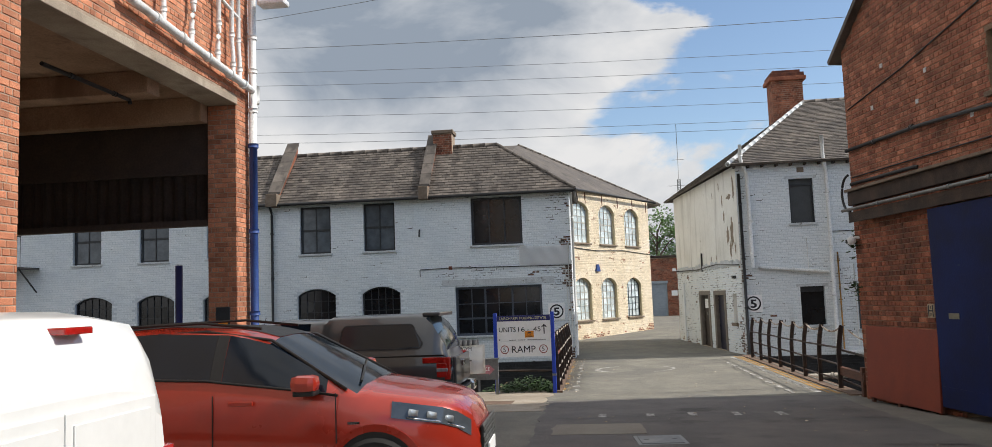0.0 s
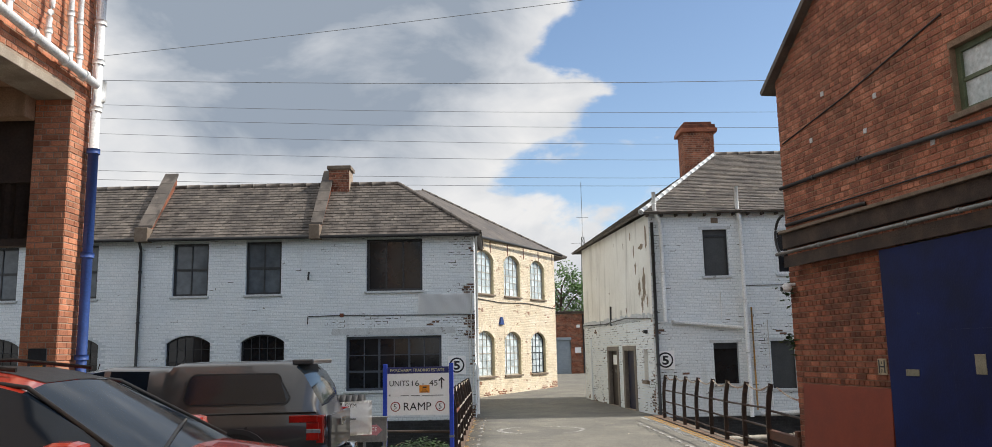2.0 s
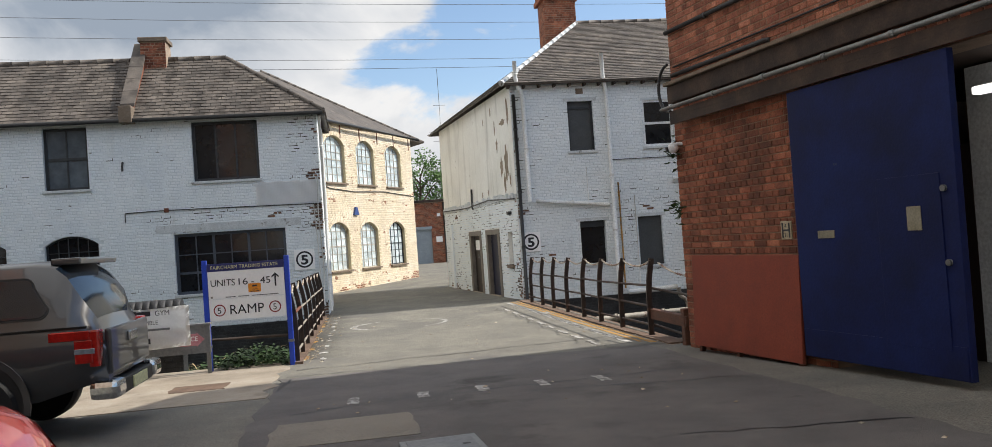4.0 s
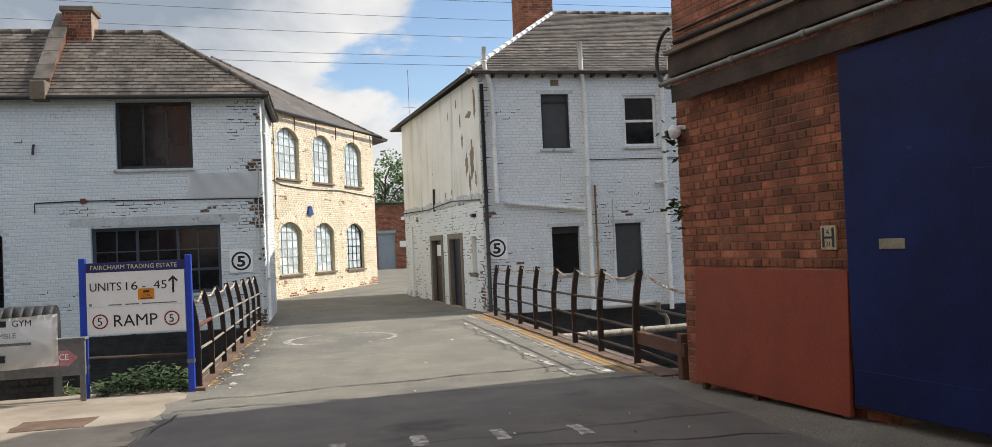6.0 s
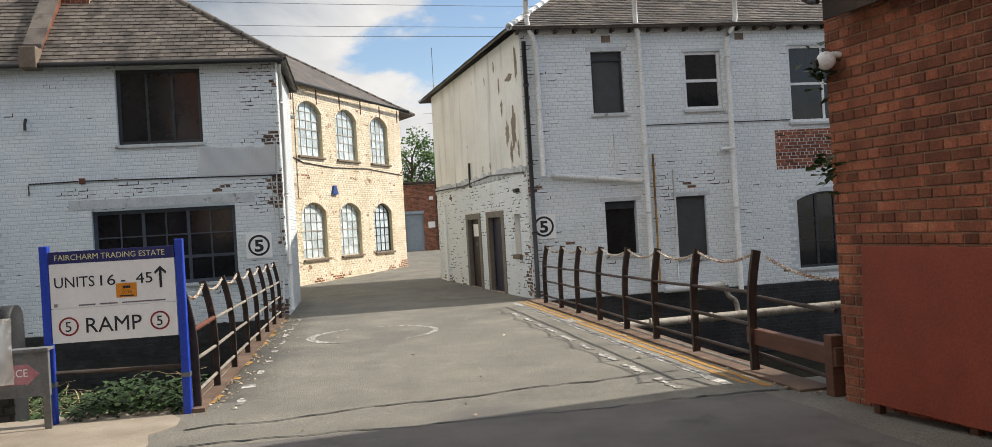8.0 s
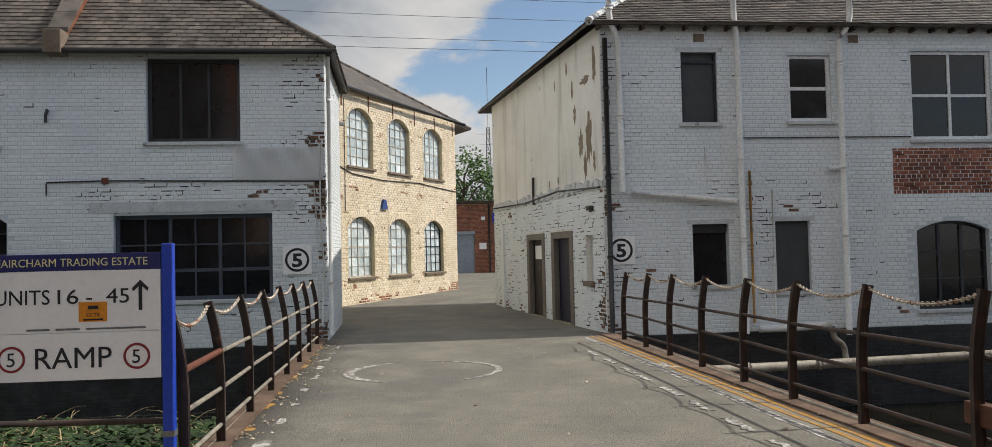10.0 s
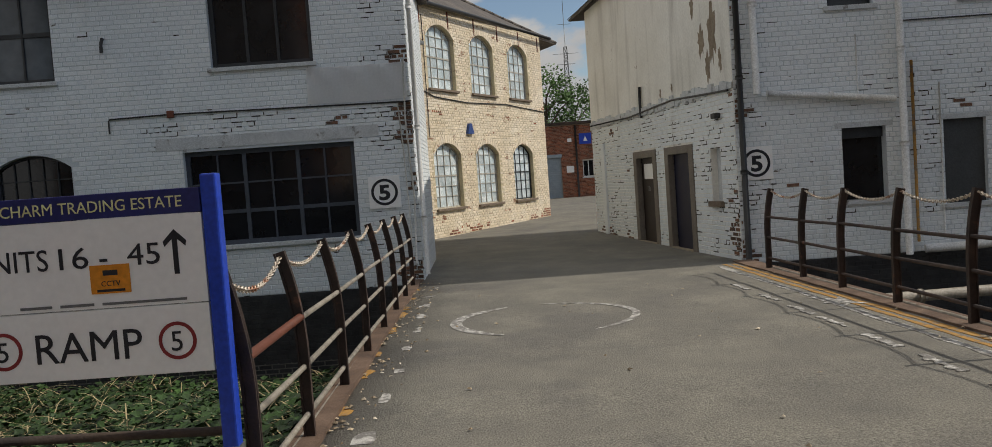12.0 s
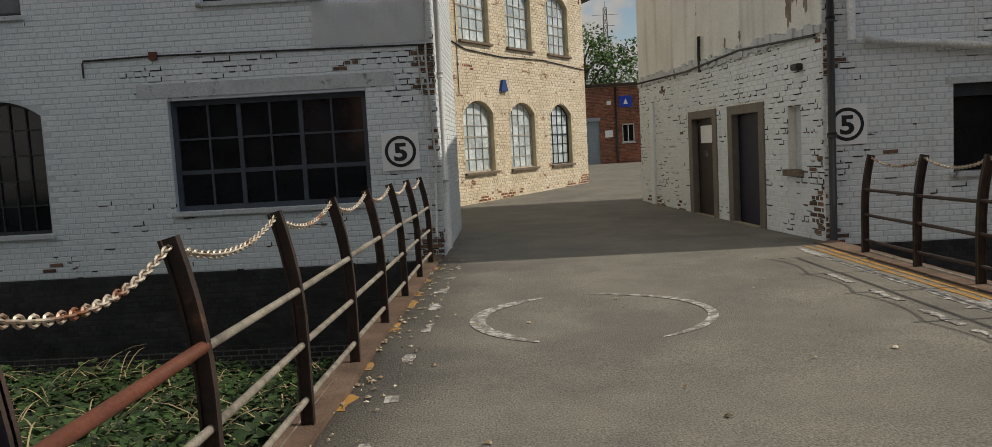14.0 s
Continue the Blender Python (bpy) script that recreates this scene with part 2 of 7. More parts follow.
M = {
    "white_brick": surface("white_painted_brick", [srgb("dbe2e7"), srgb("e2e8eb"), srgb("e8ecee")], 0.9, 0.75, 0, 0.3, 45, "island", 0.03,
                           srgb("5c544b"), 1.5, (0.672, 0.69), srgb("c6c8c5"), (0.62, 0.84), patch_z=3.0, fine_amp=0.07),
    "white_brick_piece": surface("white_painted_brick_piece", [srgb("dbe2e7"), srgb("e2e8eb"), srgb("e8ecee")], 0.9, 0.75, 0, 0.35, 45, "object", 0.035,
                                 srgb("5c544b"), 1.5, (0.655, 0.675), srgb("c6c8c5"), (0.62, 0.84), patch_z=3.0, fine_amp=0.07),
    "white_joint": surface("painted_joint", [srgb("bfc8ce"), srgb("d0d8dd")], 2.0, 0.85, 0, 0.3, 50, patch=srgb("3a3734"), patch_scale=1.5, patch_at=(0.63, 0.67), patch_z=4.0, fine_amp=0.1),
    "cream_brick": surface("cream_painted_brick", [srgb("d6c7ad"), srgb("e1d3bb"), srgb("e8ddca")], 1.2, 0.75, 0, 0.5, 45, "island", 0.09,
                           srgb("8f654d"), 1.6, (0.60, 0.625), srgb("b3a287"), (0.60, 0.80), patch_z=2.5),
    "cream_joint": surface("cream_joint", [srgb("b9ab8c"), srgb("cfc2a4")], 2.0, 0.85, 0, 0.4, 50, patch=srgb("7d5a45"), patch_scale=1.3, patch_at=(0.60, 0.67)),
    "red_brick": surface("red_brick", [srgb("6b3d2c"), srgb("87513c"), srgb("a0674d")], 3.0, 0.88, 0, 0.7, 60, "island", 0.42, srgb("33241d"), 0.9, (0.54, 0.74), fine_amp=0.30),
    "red_brick_piece": surface("red_brick_piece", [srgb("6b3d2c"), srgb("87513c"), srgb("a0674d")], 3.0, 0.88, 0, 0.7, 60, "object", 0.42, srgb("33241d"), 0.9, (0.54, 0.74), fine_amp=0.30),
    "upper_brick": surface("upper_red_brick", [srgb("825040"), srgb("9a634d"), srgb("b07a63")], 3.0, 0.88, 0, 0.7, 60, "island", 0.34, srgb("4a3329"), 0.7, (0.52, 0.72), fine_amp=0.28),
    "orange_brick": surface("orange_brick", [srgb("a0654a"), srgb("b57657"), srgb("c28868")], 3.0, 0.85, 0, 0.5, 70, "island", 0.28, fine_amp=0.25),
    "mortar": surface("mortar", [srgb("8f7d6c"), srgb("a99784")], 8.0, 0.92, 0, 0.6, 90),
    "dark_mortar": surface("sooty_mortar", [srgb("75614f"), srgb("927a66")], 8.0, 0.92, 0, 0.6, 90),
    "black_brick": surface("tarred_brick", [srgb("1c1d1f"), srgb("2b2c2e"), srgb("3a3a3b")], 3.0, 0.6, 0, 0.6, 50, "island", 0.25),
    "slate": surface("roof_slate", [srgb("4b4642"), srgb("5d5650"), srgb("6f675f")], 1.1, 0.7, 0, 0.5, 40, "island", 0.34, srgb("8d8478"), 2.3, (0.60, 0.72), srgb("38322e"), (0.54, 0.66)),
    "lead": surface("lead_flashing", [srgb("8f8c86"), srgb("a7a39b")], 5, 0.7, 0, 0.3, 40),
    "render_white": surface("old_white_render", [srgb("dcdbd4"), srgb("e6e5df"), srgb("ecece7")], 0.8, 0.85, 0, 0.4, 25, streak=srgb("96938a"), streak_at=(0.54, 0.84),
                            patch=srgb("8d8072"), patch_scale=1.6, patch_at=(0.655, 0.67), fine_amp=0.08),
    "bare_render": surface("bare_brown_render", [srgb("75695a"), srgb("8a7d6c"), srgb("998b79")], 5, 0.92, 0, 0.5, 50),
    "asphalt": surface("asphalt", [srgb("696761"), srgb("76736b"), srgb("827f75")], 1.1, 0.92, 0, 1.0, 70, patch=srgb("5d5b5a"), patch_scale=0.35, patch_at=(0.54, 0.72), fine_amp=0.42),
    "earth": surface("earth", [srgb("3c362c"), srgb("53493b"), srgb("6a5e4c")], 2.0, 0.95, 0, 0.8, 30),
    "concrete": surface("concrete", [srgb("8f8272"), srgb("a19483"), srgb("b0a493")], 1.5, 0.9, 0, 0.5, 60, streak=srgb("8b7f70")),
    "black_frame": surface("black_window_paint", [srgb("24272b"), srgb("33373b")], 8, 0.5, 0, 0.15, 60),
    "glass_dark": glass("dark_window_glass", (0.010, 0.011, 0.013, 1)),
    # pale colour holds both the obscured glass and the sky reflected in it
    "glass_milky": surface("milky_sky_glass", [srgb("a6b8be"), srgb("c4d1d5"), srgb("dfe6e8")], 3.0, 0.25, 0, 0.1, 20, "object", 0.24),
    "glass_car": glass("tinted_car_glass", (0.004, 0.007, 0.012, 1), 0.02),
    "iron_bar": surface("rusted_iron_glazing_bar", [srgb("948f86"), srgb("aeaaa0"), srgb("c6c3ba")], 7, 0.8, 0, 0.3, 60),
    "blue_grey_frame": surface("blue_grey_window_paint", [srgb("3c434d"), srgb("4c5460")], 6, 0.55, 0, 0.2, 60),
    "soffit": surface("brown_stained_plaster", [srgb("8d6f56"), srgb("a1826a"), srgb("b0937a")], 0.9, 0.9, 0, 0.3, 40, streak=srgb("7d6350")),
    "upvc": surface("white_window_plastic", [srgb("d8dcde"), srgb("e6e8e9")], 4, 0.4, 0, 0.05, 30),
    "stone_sill": surface("stone_sill", [srgb("6a5d4e"), srgb("85776a")], 6, 0.9, 0, 0.5, 60),
    "white_sill": surface("painted_sill", [srgb("b9bec1"), srgb("cdd1d3")], 5, 0.8, 0, 0.4, 60, patch=srgb("6b655d"), patch_scale=3, patch_at=(0.60, 0.68)),
    "board": surface("grey_boarding", [srgb("3b3e40"), srgb("4a4d4f")], 2, 0.7, 0, 0.2, 40),
    "timber": surface("brown_timber", [srgb("4d3226"), srgb("6a4636")], 3, 0.75, 0, 0.5, 50, stretch=(6, 1, 6)),
    "rust": surface("rusty_pipe", [srgb("5e3324"), srgb("74422f")], 6, 0.7, 0, 0.4, 60),
    "grey_pipe": surface("grey_rail_pipe", [srgb("6d675e"), srgb("8f887c"), srgb("a39c8f")], 9, 0.6, 0, 0.4, 60, patch=srgb("6a4534"), patch_scale=5, patch_at=(0.58, 0.66)),
    "chain": surface("galvanised_chain", [srgb("b0a597"), srgb("d2c8b8")], 12, 0.45, 0.4, 0.2, 60, patch=srgb("8a5a3e"), patch_scale=4, patch_at=(0.52, 0.62)),
    "steel": surface("galvanised_steel", [srgb("6f7170"), srgb("8a8c8a")], 6, 0.45, 0.6, 0.2, 50),
    "brass": surface("dull_plate", [srgb("8a8570"), srgb("a09a86")], 6, 0.4, 0.5, 0.1, 50),
    "sooty": surface("sooty_timber", [srgb("2a2320"), srgb("3d332d"), srgb("51443a")], 3, 0.85, 0, 0.5, 50),
    "car_red": surface("red_car_paint", [srgb("9c2a19"), srgb("a8301e")], 0.6, 0.28, 0.15, 0.0, 20, fine_amp=0.02, coat=1.0),
    "car_grey": surface("grey_car_paint", [srgb("3b3c3e"), srgb("454648")], 0.6, 0.3, 0.4, 0.0, 20, fine_amp=0.02, coat=0.8),
    "tube_glow": None,
    "van_white": surface("white_van_paint", [srgb("dddedd"), srgb("e6e7e6")], 0.8, 0.3, 0, 0.0, 20, fine_amp=0.02, coat=0.6),
    "trim_black": surface("black_trim", [srgb("121314"), srgb("1c1d1e")], 6, 0.5, 0, 0.2, 80),
    "tyre": surface("tyre_rubber", [srgb("161616"), srgb("222222")], 10, 0.85, 0, 0.4, 60),
    "chrome": surface("chrome", [srgb("c6c8ca"), srgb("dcdee0")], 4, 0.12, 1.0, 0.0, 30),
    "alloy": surface("alloy_rim", [srgb("9a9c9e"), srgb("b4b6b8")], 5, 0.3, 0.9, 0.0, 30),
    "lamp_red": surface("red_lamp_lens", [srgb("8e1410"), srgb("b3201a")], 5, 0.15, 0, 0.0, 30, coat=0.8),
    "lamp_clear": surface("clear_lamp_lens", [srgb("8a949c"), srgb("b8c0c6")], 6, 0.1, 0.4, 0.0, 30, coat=1.0),
    "lamp_shell": surface("smoked_lamp_cover", [srgb("2c3136"), srgb("4c535a")], 2.5, 0.08, 0, 0.0, 30, coat=1.0, fine_amp=0.03),
    "orange_sticker": surface("orange_sticker", [srgb("d98a1e"), srgb("e2942a")], 5, 0.5, 0, 0.0, 30),
    "sign_text_cream": surface("pale_yellow_lettering", [srgb("d9d7a0"), srgb("e2e0ae")], 5, 0.5, 0, 0.0, 30),
    "ring_red": surface("dark_red_ring", [srgb("7d2428"), srgb("8c2c30")], 5, 0.5, 0, 0.0, 30),
    "pink": surface("faded_red_print", [srgb("b0707a"), srgb("c08890")], 5, 0.5, 0, 0.0, 30),
    "sign_grey": surface("grey_sign_board", [srgb("66686a"), srgb("747678")], 3, 0.5, 0, 0.05, 30, streak=srgb("8d8d8a")),
    "brown_door": surface("brown_door", [srgb("1c1310"), srgb("281b17")], 3, 0.6, 0, 0.2, 40),
    "navy_door": surface("navy_door", [srgb("0c0f28"), srgb("121634")], 3, 0.6, 0, 0.1, 40),
    "grey_frame": surface("grey_door_frame", [srgb("6d665d"), srgb("807970")], 4, 0.75, 0, 0.3, 50),
    "shutter": surface("grey_blue_shutter", [srgb("8c98a2"), srgb("9ca8b2")], 4, 0.5, 0.2, 0.1, 40),
    "leaf": surface("ivy_leaf", [srgb("1d2f12"), srgb("2a421a"), srgb("3a5725")], 3, 0.6, 0, 0.2, 40, "island", 0.45),
    "leaf_tree": surface("tree_leaf", [srgb("3f5c2c"), srgb("55763c"), srgb("6c8c4c")], 0.6, 0.65, 0, 0.2, 40, "island", 0.4),
    "straw": surface("dry_stems", [srgb("8a7c5c"), srgb("a89a76")], 3, 0.85, 0, 0.2, 40, "island", 0.3),
    "bark": surface("bark", [srgb("4a3f34"), srgb("5f5244")], 4, 0.9, 0, 0.8, 30),
    "water": surface("dark_water", [srgb("14140f"), srgb("1e1d16")], 0.8, 0.08, 0, 0.15, 5, bump_dist=0.02),
    "plaster": surface("white_plaster", [srgb("c8ccd0"), srgb("d6d9db")], 2, 0.8, 0, 0.2, 30),
    # dark brown with the shade of inner rooms and undercroft put into the colour
    "hole_dark": surface("unlit_shade_brown", [srgb("3a2f29"), srgb("4a3c34")], 2, 0.9, 0, 0.2, 30),
    "iron": surface("brown_painted_iron", [srgb("2a2220"), srgb("3a2d28"), srgb("4a3a33")], 5, 0.6, 0, 0.4, 70, patch=srgb("6d4a38"), patch_scale=4, patch_at=(0.60, 0.68)),
    "plate_white": surface("white_enamel_plate", [srgb("f2f4f5"), srgb("f8f9f9")], 3, 0.4, 0, 0.0, 30, fine_amp=0.03),
    "peeled": surface("peeled_brick", [srgb("4f443c"), srgb("6e5546"), srgb("8a6550")], 4, 0.9, 0, 0.7, 50, "island", 0.35, fine_amp=0.3),
    "blue_pipe": surface("dull_blue_paint", [srgb("24417c"), srgb("2d4c8c")], 4, 0.55, 0, 0.2, 40),
    # pale blue base colour stands in for sky reflected in the sash panes
    "glass_sash": glass("sky_tinted_sash_glass", (0.075, 0.09, 0.105, 1)),
    "pale_patch": surface("pale_asphalt_patch", [srgb("7f796f"), srgb("8e877c")], 1.5, 0.92, 0, 0.8, 80, fine_amp=0.35),
    "blue_paint": surface("blue_steel_paint", [srgb("1c3fae"), srgb("2448bd")], 4, 0.4, 0, 0.1, 40),
    "sign_white": surface("white_sign_board", [srgb("f0f2f2"), srgb("f6f7f7")], 2.5, 0.45, 0, 0.05, 30, streak=srgb("dcdedc"), streak_at=(0.64, 0.85), fine_amp=0.03),
    "navy": surface("navy_sign_paint", [srgb("1d2260"), srgb("232a6c")], 4, 0.45, 0, 0.05, 40),
    "ink": surface("black_lettering", [srgb("1a1c24"), srgb("22242c")], 6, 0.5, 0, 0.0, 40),
    "blue_door": surface("dark_blue_door_paint", [srgb("0b163e"), srgb("0f1c4c"), srgb("142458")], 1.5, 0.62, 0, 0.2, 40, patch=srgb("3a4258"), patch_scale=3.0, patch_at=(0.69, 0.72), spec=0.25, fine_amp=0.08),
    "red_panel": surface("red_oxide_panel", [srgb("763320"), srgb("823a26"), srgb("8c422c")], 1.5, 0.65, 0, 0.15, 60),
    "white_plastic": surface("white_pipe", [srgb("d5d6d4"), srgb("e2e3e1")], 5, 0.5, 0, 0.1, 40, streak=srgb("b2b0a8")),
    "black_pipe": surface("black_cast_iron", [srgb("1f2022"), srgb("2c2d2f")], 5, 0.5, 0, 0.3, 60),
    "road_white": surface("worn_white_road_paint", [srgb("b9b7b2"), srgb("cfcdc8")], 6, 0.85, 0, 0.5, 120, patch=srgb("797672"), patch_scale=11, patch_at=(0.42, 0.54)),
    "road_yellow": surface("worn_yellow_road_paint", [srgb("a87c3c"), srgb("b58b4a")], 6, 0.85, 0, 0.5, 120, patch=srgb("7b7060"), patch_scale=9, patch_at=(0.50, 0.62)),
}

glow = bpy.data.materials.new("lit_tube")
glow.use_nodes = True
glow.node_tree.nodes["Principled BSDF"].inputs["Emission Color"].default_value = (1, 0.97, 0.92, 1)
glow.node_tree.nodes["Principled BSDF"].inputs["Emission Strength"].default_value = 1.1
M["tube_glow"] = glow


# ---- builders ----
def mesh_of(name, bm):
    me = bpy.data.meshes.new(name)
    bm.normal_update()
    bm.to_mesh(me)
    bm.free()
    return me


def part(name, bm, material, parent=None, label="", m=None, kind=""):
    """Links a bmesh (or mesh) as one object, under a thing or a part."""
    me = mesh_of(name, bm) if isinstance(bm, bmesh.types.BMesh) else bm
    ob = new(name, me)
    if material is not None and not me.materials:
        for mat in (material if isinstance(material, (list, tuple)) else [material]):
            me.materials.append(M[mat] if isinstance(mat, str) else mat)
    if parent is not None:
        ob.parent = parent
    if m is not None:
        ob.matrix_basis = m
    if label:
        ob["label"] = label
    if kind:
        ob["kind"] = kind
    return ob


def thing(name, m, label, category, group="", kind=""):
    return tagged_at(new(name), m, label, category, group, kind)


def tagged_at(ob, m, label, category, group="", kind=""):
    ob.matrix_basis = m
    return tagged(ob, label, category, group, kind)


def box(bm, x0, x1, y0, y1, z0, z1, m=None, bevel=0.0, mat=0):
    """A box between the given limits, with an optional chamfer."""
    v = [bm.verts.new(p) for p in ((x0, y0, z0), (x1, y0, z0), (x1, y1, z0), (x0, y1, z0), (x0, y0, z1), (x1, y0, z1), (x1, y1, z1), (x0, y1, z1))]
    fs = [bm.faces.new([v[i] for i in q]) for q in ((0, 3, 2, 1), (4, 5, 6, 7), (0, 1, 5, 4), (1, 2, 6, 5), (2, 3, 7, 6), (3, 0, 4, 7))]
    for f in fs:
        f.material_index = mat
    if bevel:
        es = list({e for f in fs for e in f.edges})
        r = bmesh.ops.bevel(bm, geom=es, offset=bevel, segments=2, affect="EDGES", profile=0.6)
        v = list({w for f in r["faces"] for w in f.verts} | {w for w in v if w.is_valid})
        for f in r["faces"]:
            f.material_index = mat
    if m is not None:
        bmesh.ops.transform(bm, matrix=m, verts=[w for w in v if w.is_valid])
    return bm


def boxes(*specs, bevel=0.0):
    bm = bmesh.new()
    for s in specs:
        box(bm, *s, bevel=bevel)
    return bm


def tube(bm, pts, r, sides=10, cap=True):
    """A round bar along points."""
    rings = []
    pts = [Vector(p) for p in pts]
    up = Vector((0, 0, 1))
    for i, p in enumerate(pts):
        a = pts[min(i + 1, len(pts) - 1)] - pts[max(i - 1, 0)]
        a.normalize()
        side = a.cross(up if abs(a.dot(up)) < 0.95 else Vector((1, 0, 0))).normalized()
        top = side.cross(a).normalized()
        rr = r[i] if isinstance(r, (list, tuple)) else r
        rings.append([bm.verts.new(p + rr * (math.cos(k * math.tau / sides) * side + math.sin(k * math.tau / sides) * top)) for k in range(sides)])
    for a, b in zip(rings, rings[1:]):
        for k in range(sides):
            f = bm.faces.new((a[k], a[(k + 1) % sides], b[(k + 1) % sides], b[k]))
            f.smooth = True
    if cap:
        bm.faces.new(rings[0])
        bm.faces.new(rings[-1][::-1])
    return bm


def prism(bm, poly, y0, y1):
    """An outline in x and z, drawn out from y0 to y1."""
    a = [bm.verts.new((x, y0, z)) for x, z in poly]
    b = [bm.verts.new((x, y1, z)) for x, z in poly]
    bm.faces.new(a)
    bm.faces.new(b[::-1])
    n = len(poly)
    for i in range(n):
        j = (i + 1) % n
        bm.faces.new((a[j], a[i], b[i], b[j]))
    return bm


def arc(x0, x1, zs, zc, n=12):
    """Points of a segmental arch from x0 to x1, springing at zs, crown at zc."""
    w, h = (x1 - x0) / 2, zc - zs
    r = (w * w + h * h) / (2 * h)
    cx, cz = (x0 + x1) / 2, zc - r
    a = math.asin(min(1, w / r))
    return [(cx + r * math.sin(-a + 2 * a * i / n), cz + r * math.cos(-a + 2 * a * i / n)) for i in range(n + 1)]


class Hole:
    """An opening in a wall: limits in the wall's own x and z; rise > 0 makes its head an arch."""

    def __init__(self, x0, x1, z0, z1, rise=0.0):
        self.x0, self.x1, self.z0, self.z1, self.rise = x0, x1, z0, z1, rise

    def has(self, x0, x1, z0, z1):
        if x1 <= self.x0 or x0 >= self.x1 or z1 <= self.z0 or z0 >= self.z1:
            return False
        if self.rise and z0 > self.z1 - self.rise:
            w, h = (self.x1 - self.x0) / 2, self.rise
            r = (w * w + h * h) / (2 * h)
            cx, cz = (self.x0 + self.x1) / 2, self.z1 - r
            near = min(abs(x0 - cx), abs(x1 - cx)) if not (x0 <= cx <= x1) else 0
            return math.hypot(near, z0 - cz) < r
        return True


def wall_body(length, z0, z1, holes, thick, x_start=0.0):
    """A wall with its openings cut through, outside face at y = 0, thickness inwards."""
    bm = bmesh.new()
    xs = sorted(x for x in {x_start, length, *[h.x0 for h in holes], *[h.x1 for h in holes]} if x_start <= x <= length)
    zs = sorted(z for z in {z0, z1, *[h.z0 for h in holes], *[h.z1 for h in holes]} if z0 <= z <= z1)
    nx, nz = len(xs) - 1, len(zs) - 1

    def solid(i, j):
        if not (0 <= i < nx and 0 <= j < nz):
            return False
        x, z = (xs[i] + xs[i + 1]) / 2, (zs[j] + zs[j + 1]) / 2
        return not any(h.x0 < x < h.x1 and h.z0 < z < h.z1 for h in holes)

    vs = {}

    def v(i, j, k):
        if (i, j, k) not in vs:
            vs[i, j, k] = bm.verts.new((xs[i], thick * k, zs[j]))
        return vs[i, j, k]

    for i in range(nx):
        for j in range(nz):
            if not solid(i, j):
                continue
            bm.faces.new((v(i, j, 0), v(i + 1, j, 0), v(i + 1, j + 1, 0), v(i, j + 1, 0)))
            bm.faces.new((v(i, j, 1), v(i, j + 1, 1), v(i + 1, j + 1, 1), v(i + 1, j, 1)))
            if not solid(i - 1, j):
                bm.faces.new((v(i, j, 0), v(i, j + 1, 0), v(i, j + 1, 1), v(i, j, 1)))
            if not solid(i + 1, j):
                bm.faces.new((v(i + 1, j, 0), v(i + 1, j, 1), v(i + 1, j + 1, 1), v(i + 1, j + 1, 0)))
            if not solid(i, j - 1):
                bm.faces.new((v(i, j, 0), v(i, j, 1), v(i + 1, j, 1), v(i + 1, j, 0)))
            if not solid(i, j + 1):
                bm.faces.new((v(i, j + 1, 0), v(i + 1, j + 1, 0), v(i + 1, j + 1, 1), v(i, j + 1, 1)))
    for h in holes:
        if h.rise:
            pts = arc(h.x0, h.x1, h.z1 - h.rise, h.z1)
            half = len(pts) // 2
            prism(bm, [(h.x0, h.z1)] + pts[:half + 1], 0, thick)
            prism(bm, pts[half:] + [(h.x1, h.z1)], 0, thick)
    return bm


BRICK_L, BRICK_H, JOINT = 0.235, 0.083, 0.011


def brick_mesh(name, w, h, d, chamfer=0.005):
    """One brick with a chamfered face; its back lies in the wall."""
    c = chamfer
    v = [(0, 0, 0), (w, 0, 0), (w, 0, h), (0, 0, h), (c, -d, c), (w - c, -d, c), (w - c, -d, h - c), (c, -d, h - c)]
    f = [(4, 5, 6, 7), (0, 1, 5, 4), (1, 2, 6, 5), (2, 3, 7, 6), (3, 0, 4, 7)]
    me = bpy.data.meshes.new(name)
    me.from_pydata(v, [], f)
    return me


def courses(length, z0, z1, holes, rng, x_start=0.0, bond="english"):
    """Places of the bricks of a face: (x, z, width), header and stretcher rows in turn."""
    out = []
    row = 0
    z = z0
    while z < z1 - 0.03:
        hh = min(BRICK_H - JOINT, z1 - z)
        header = bond == "english" and row % 2
        step = BRICK_L / 2 if header else BRICK_L
        x = x_start - (BRICK_L / 4 if header else (BRICK_L / 2 if bond != "english" and row % 2 else 0))
        if bond == "garden" and row % 4 == 0:
            step, x = BRICK_L / 2, x_start - BRICK_L / 4
        while x < length:
            a, b = max(x, x_start), min(x + step - JOINT, length)
            if b - a > 0.03:
                cut = [h for h in holes if h.has(a, b, z, z + hh)]
                if not cut:
                    out.append((a, z, b - a, hh))
                else:
                    h = cut[0]
                    if a < h.x0 - 0.03 and not h.rise:
                        out.append((a, z, h.x0 - a, hh))
                    elif b > h.x1 + 0.03 and not h.rise:
                        out.append((h.x1, z, b - h.x1, hh))
            x += step
        z += BRICK_H
        row += 1
    return out


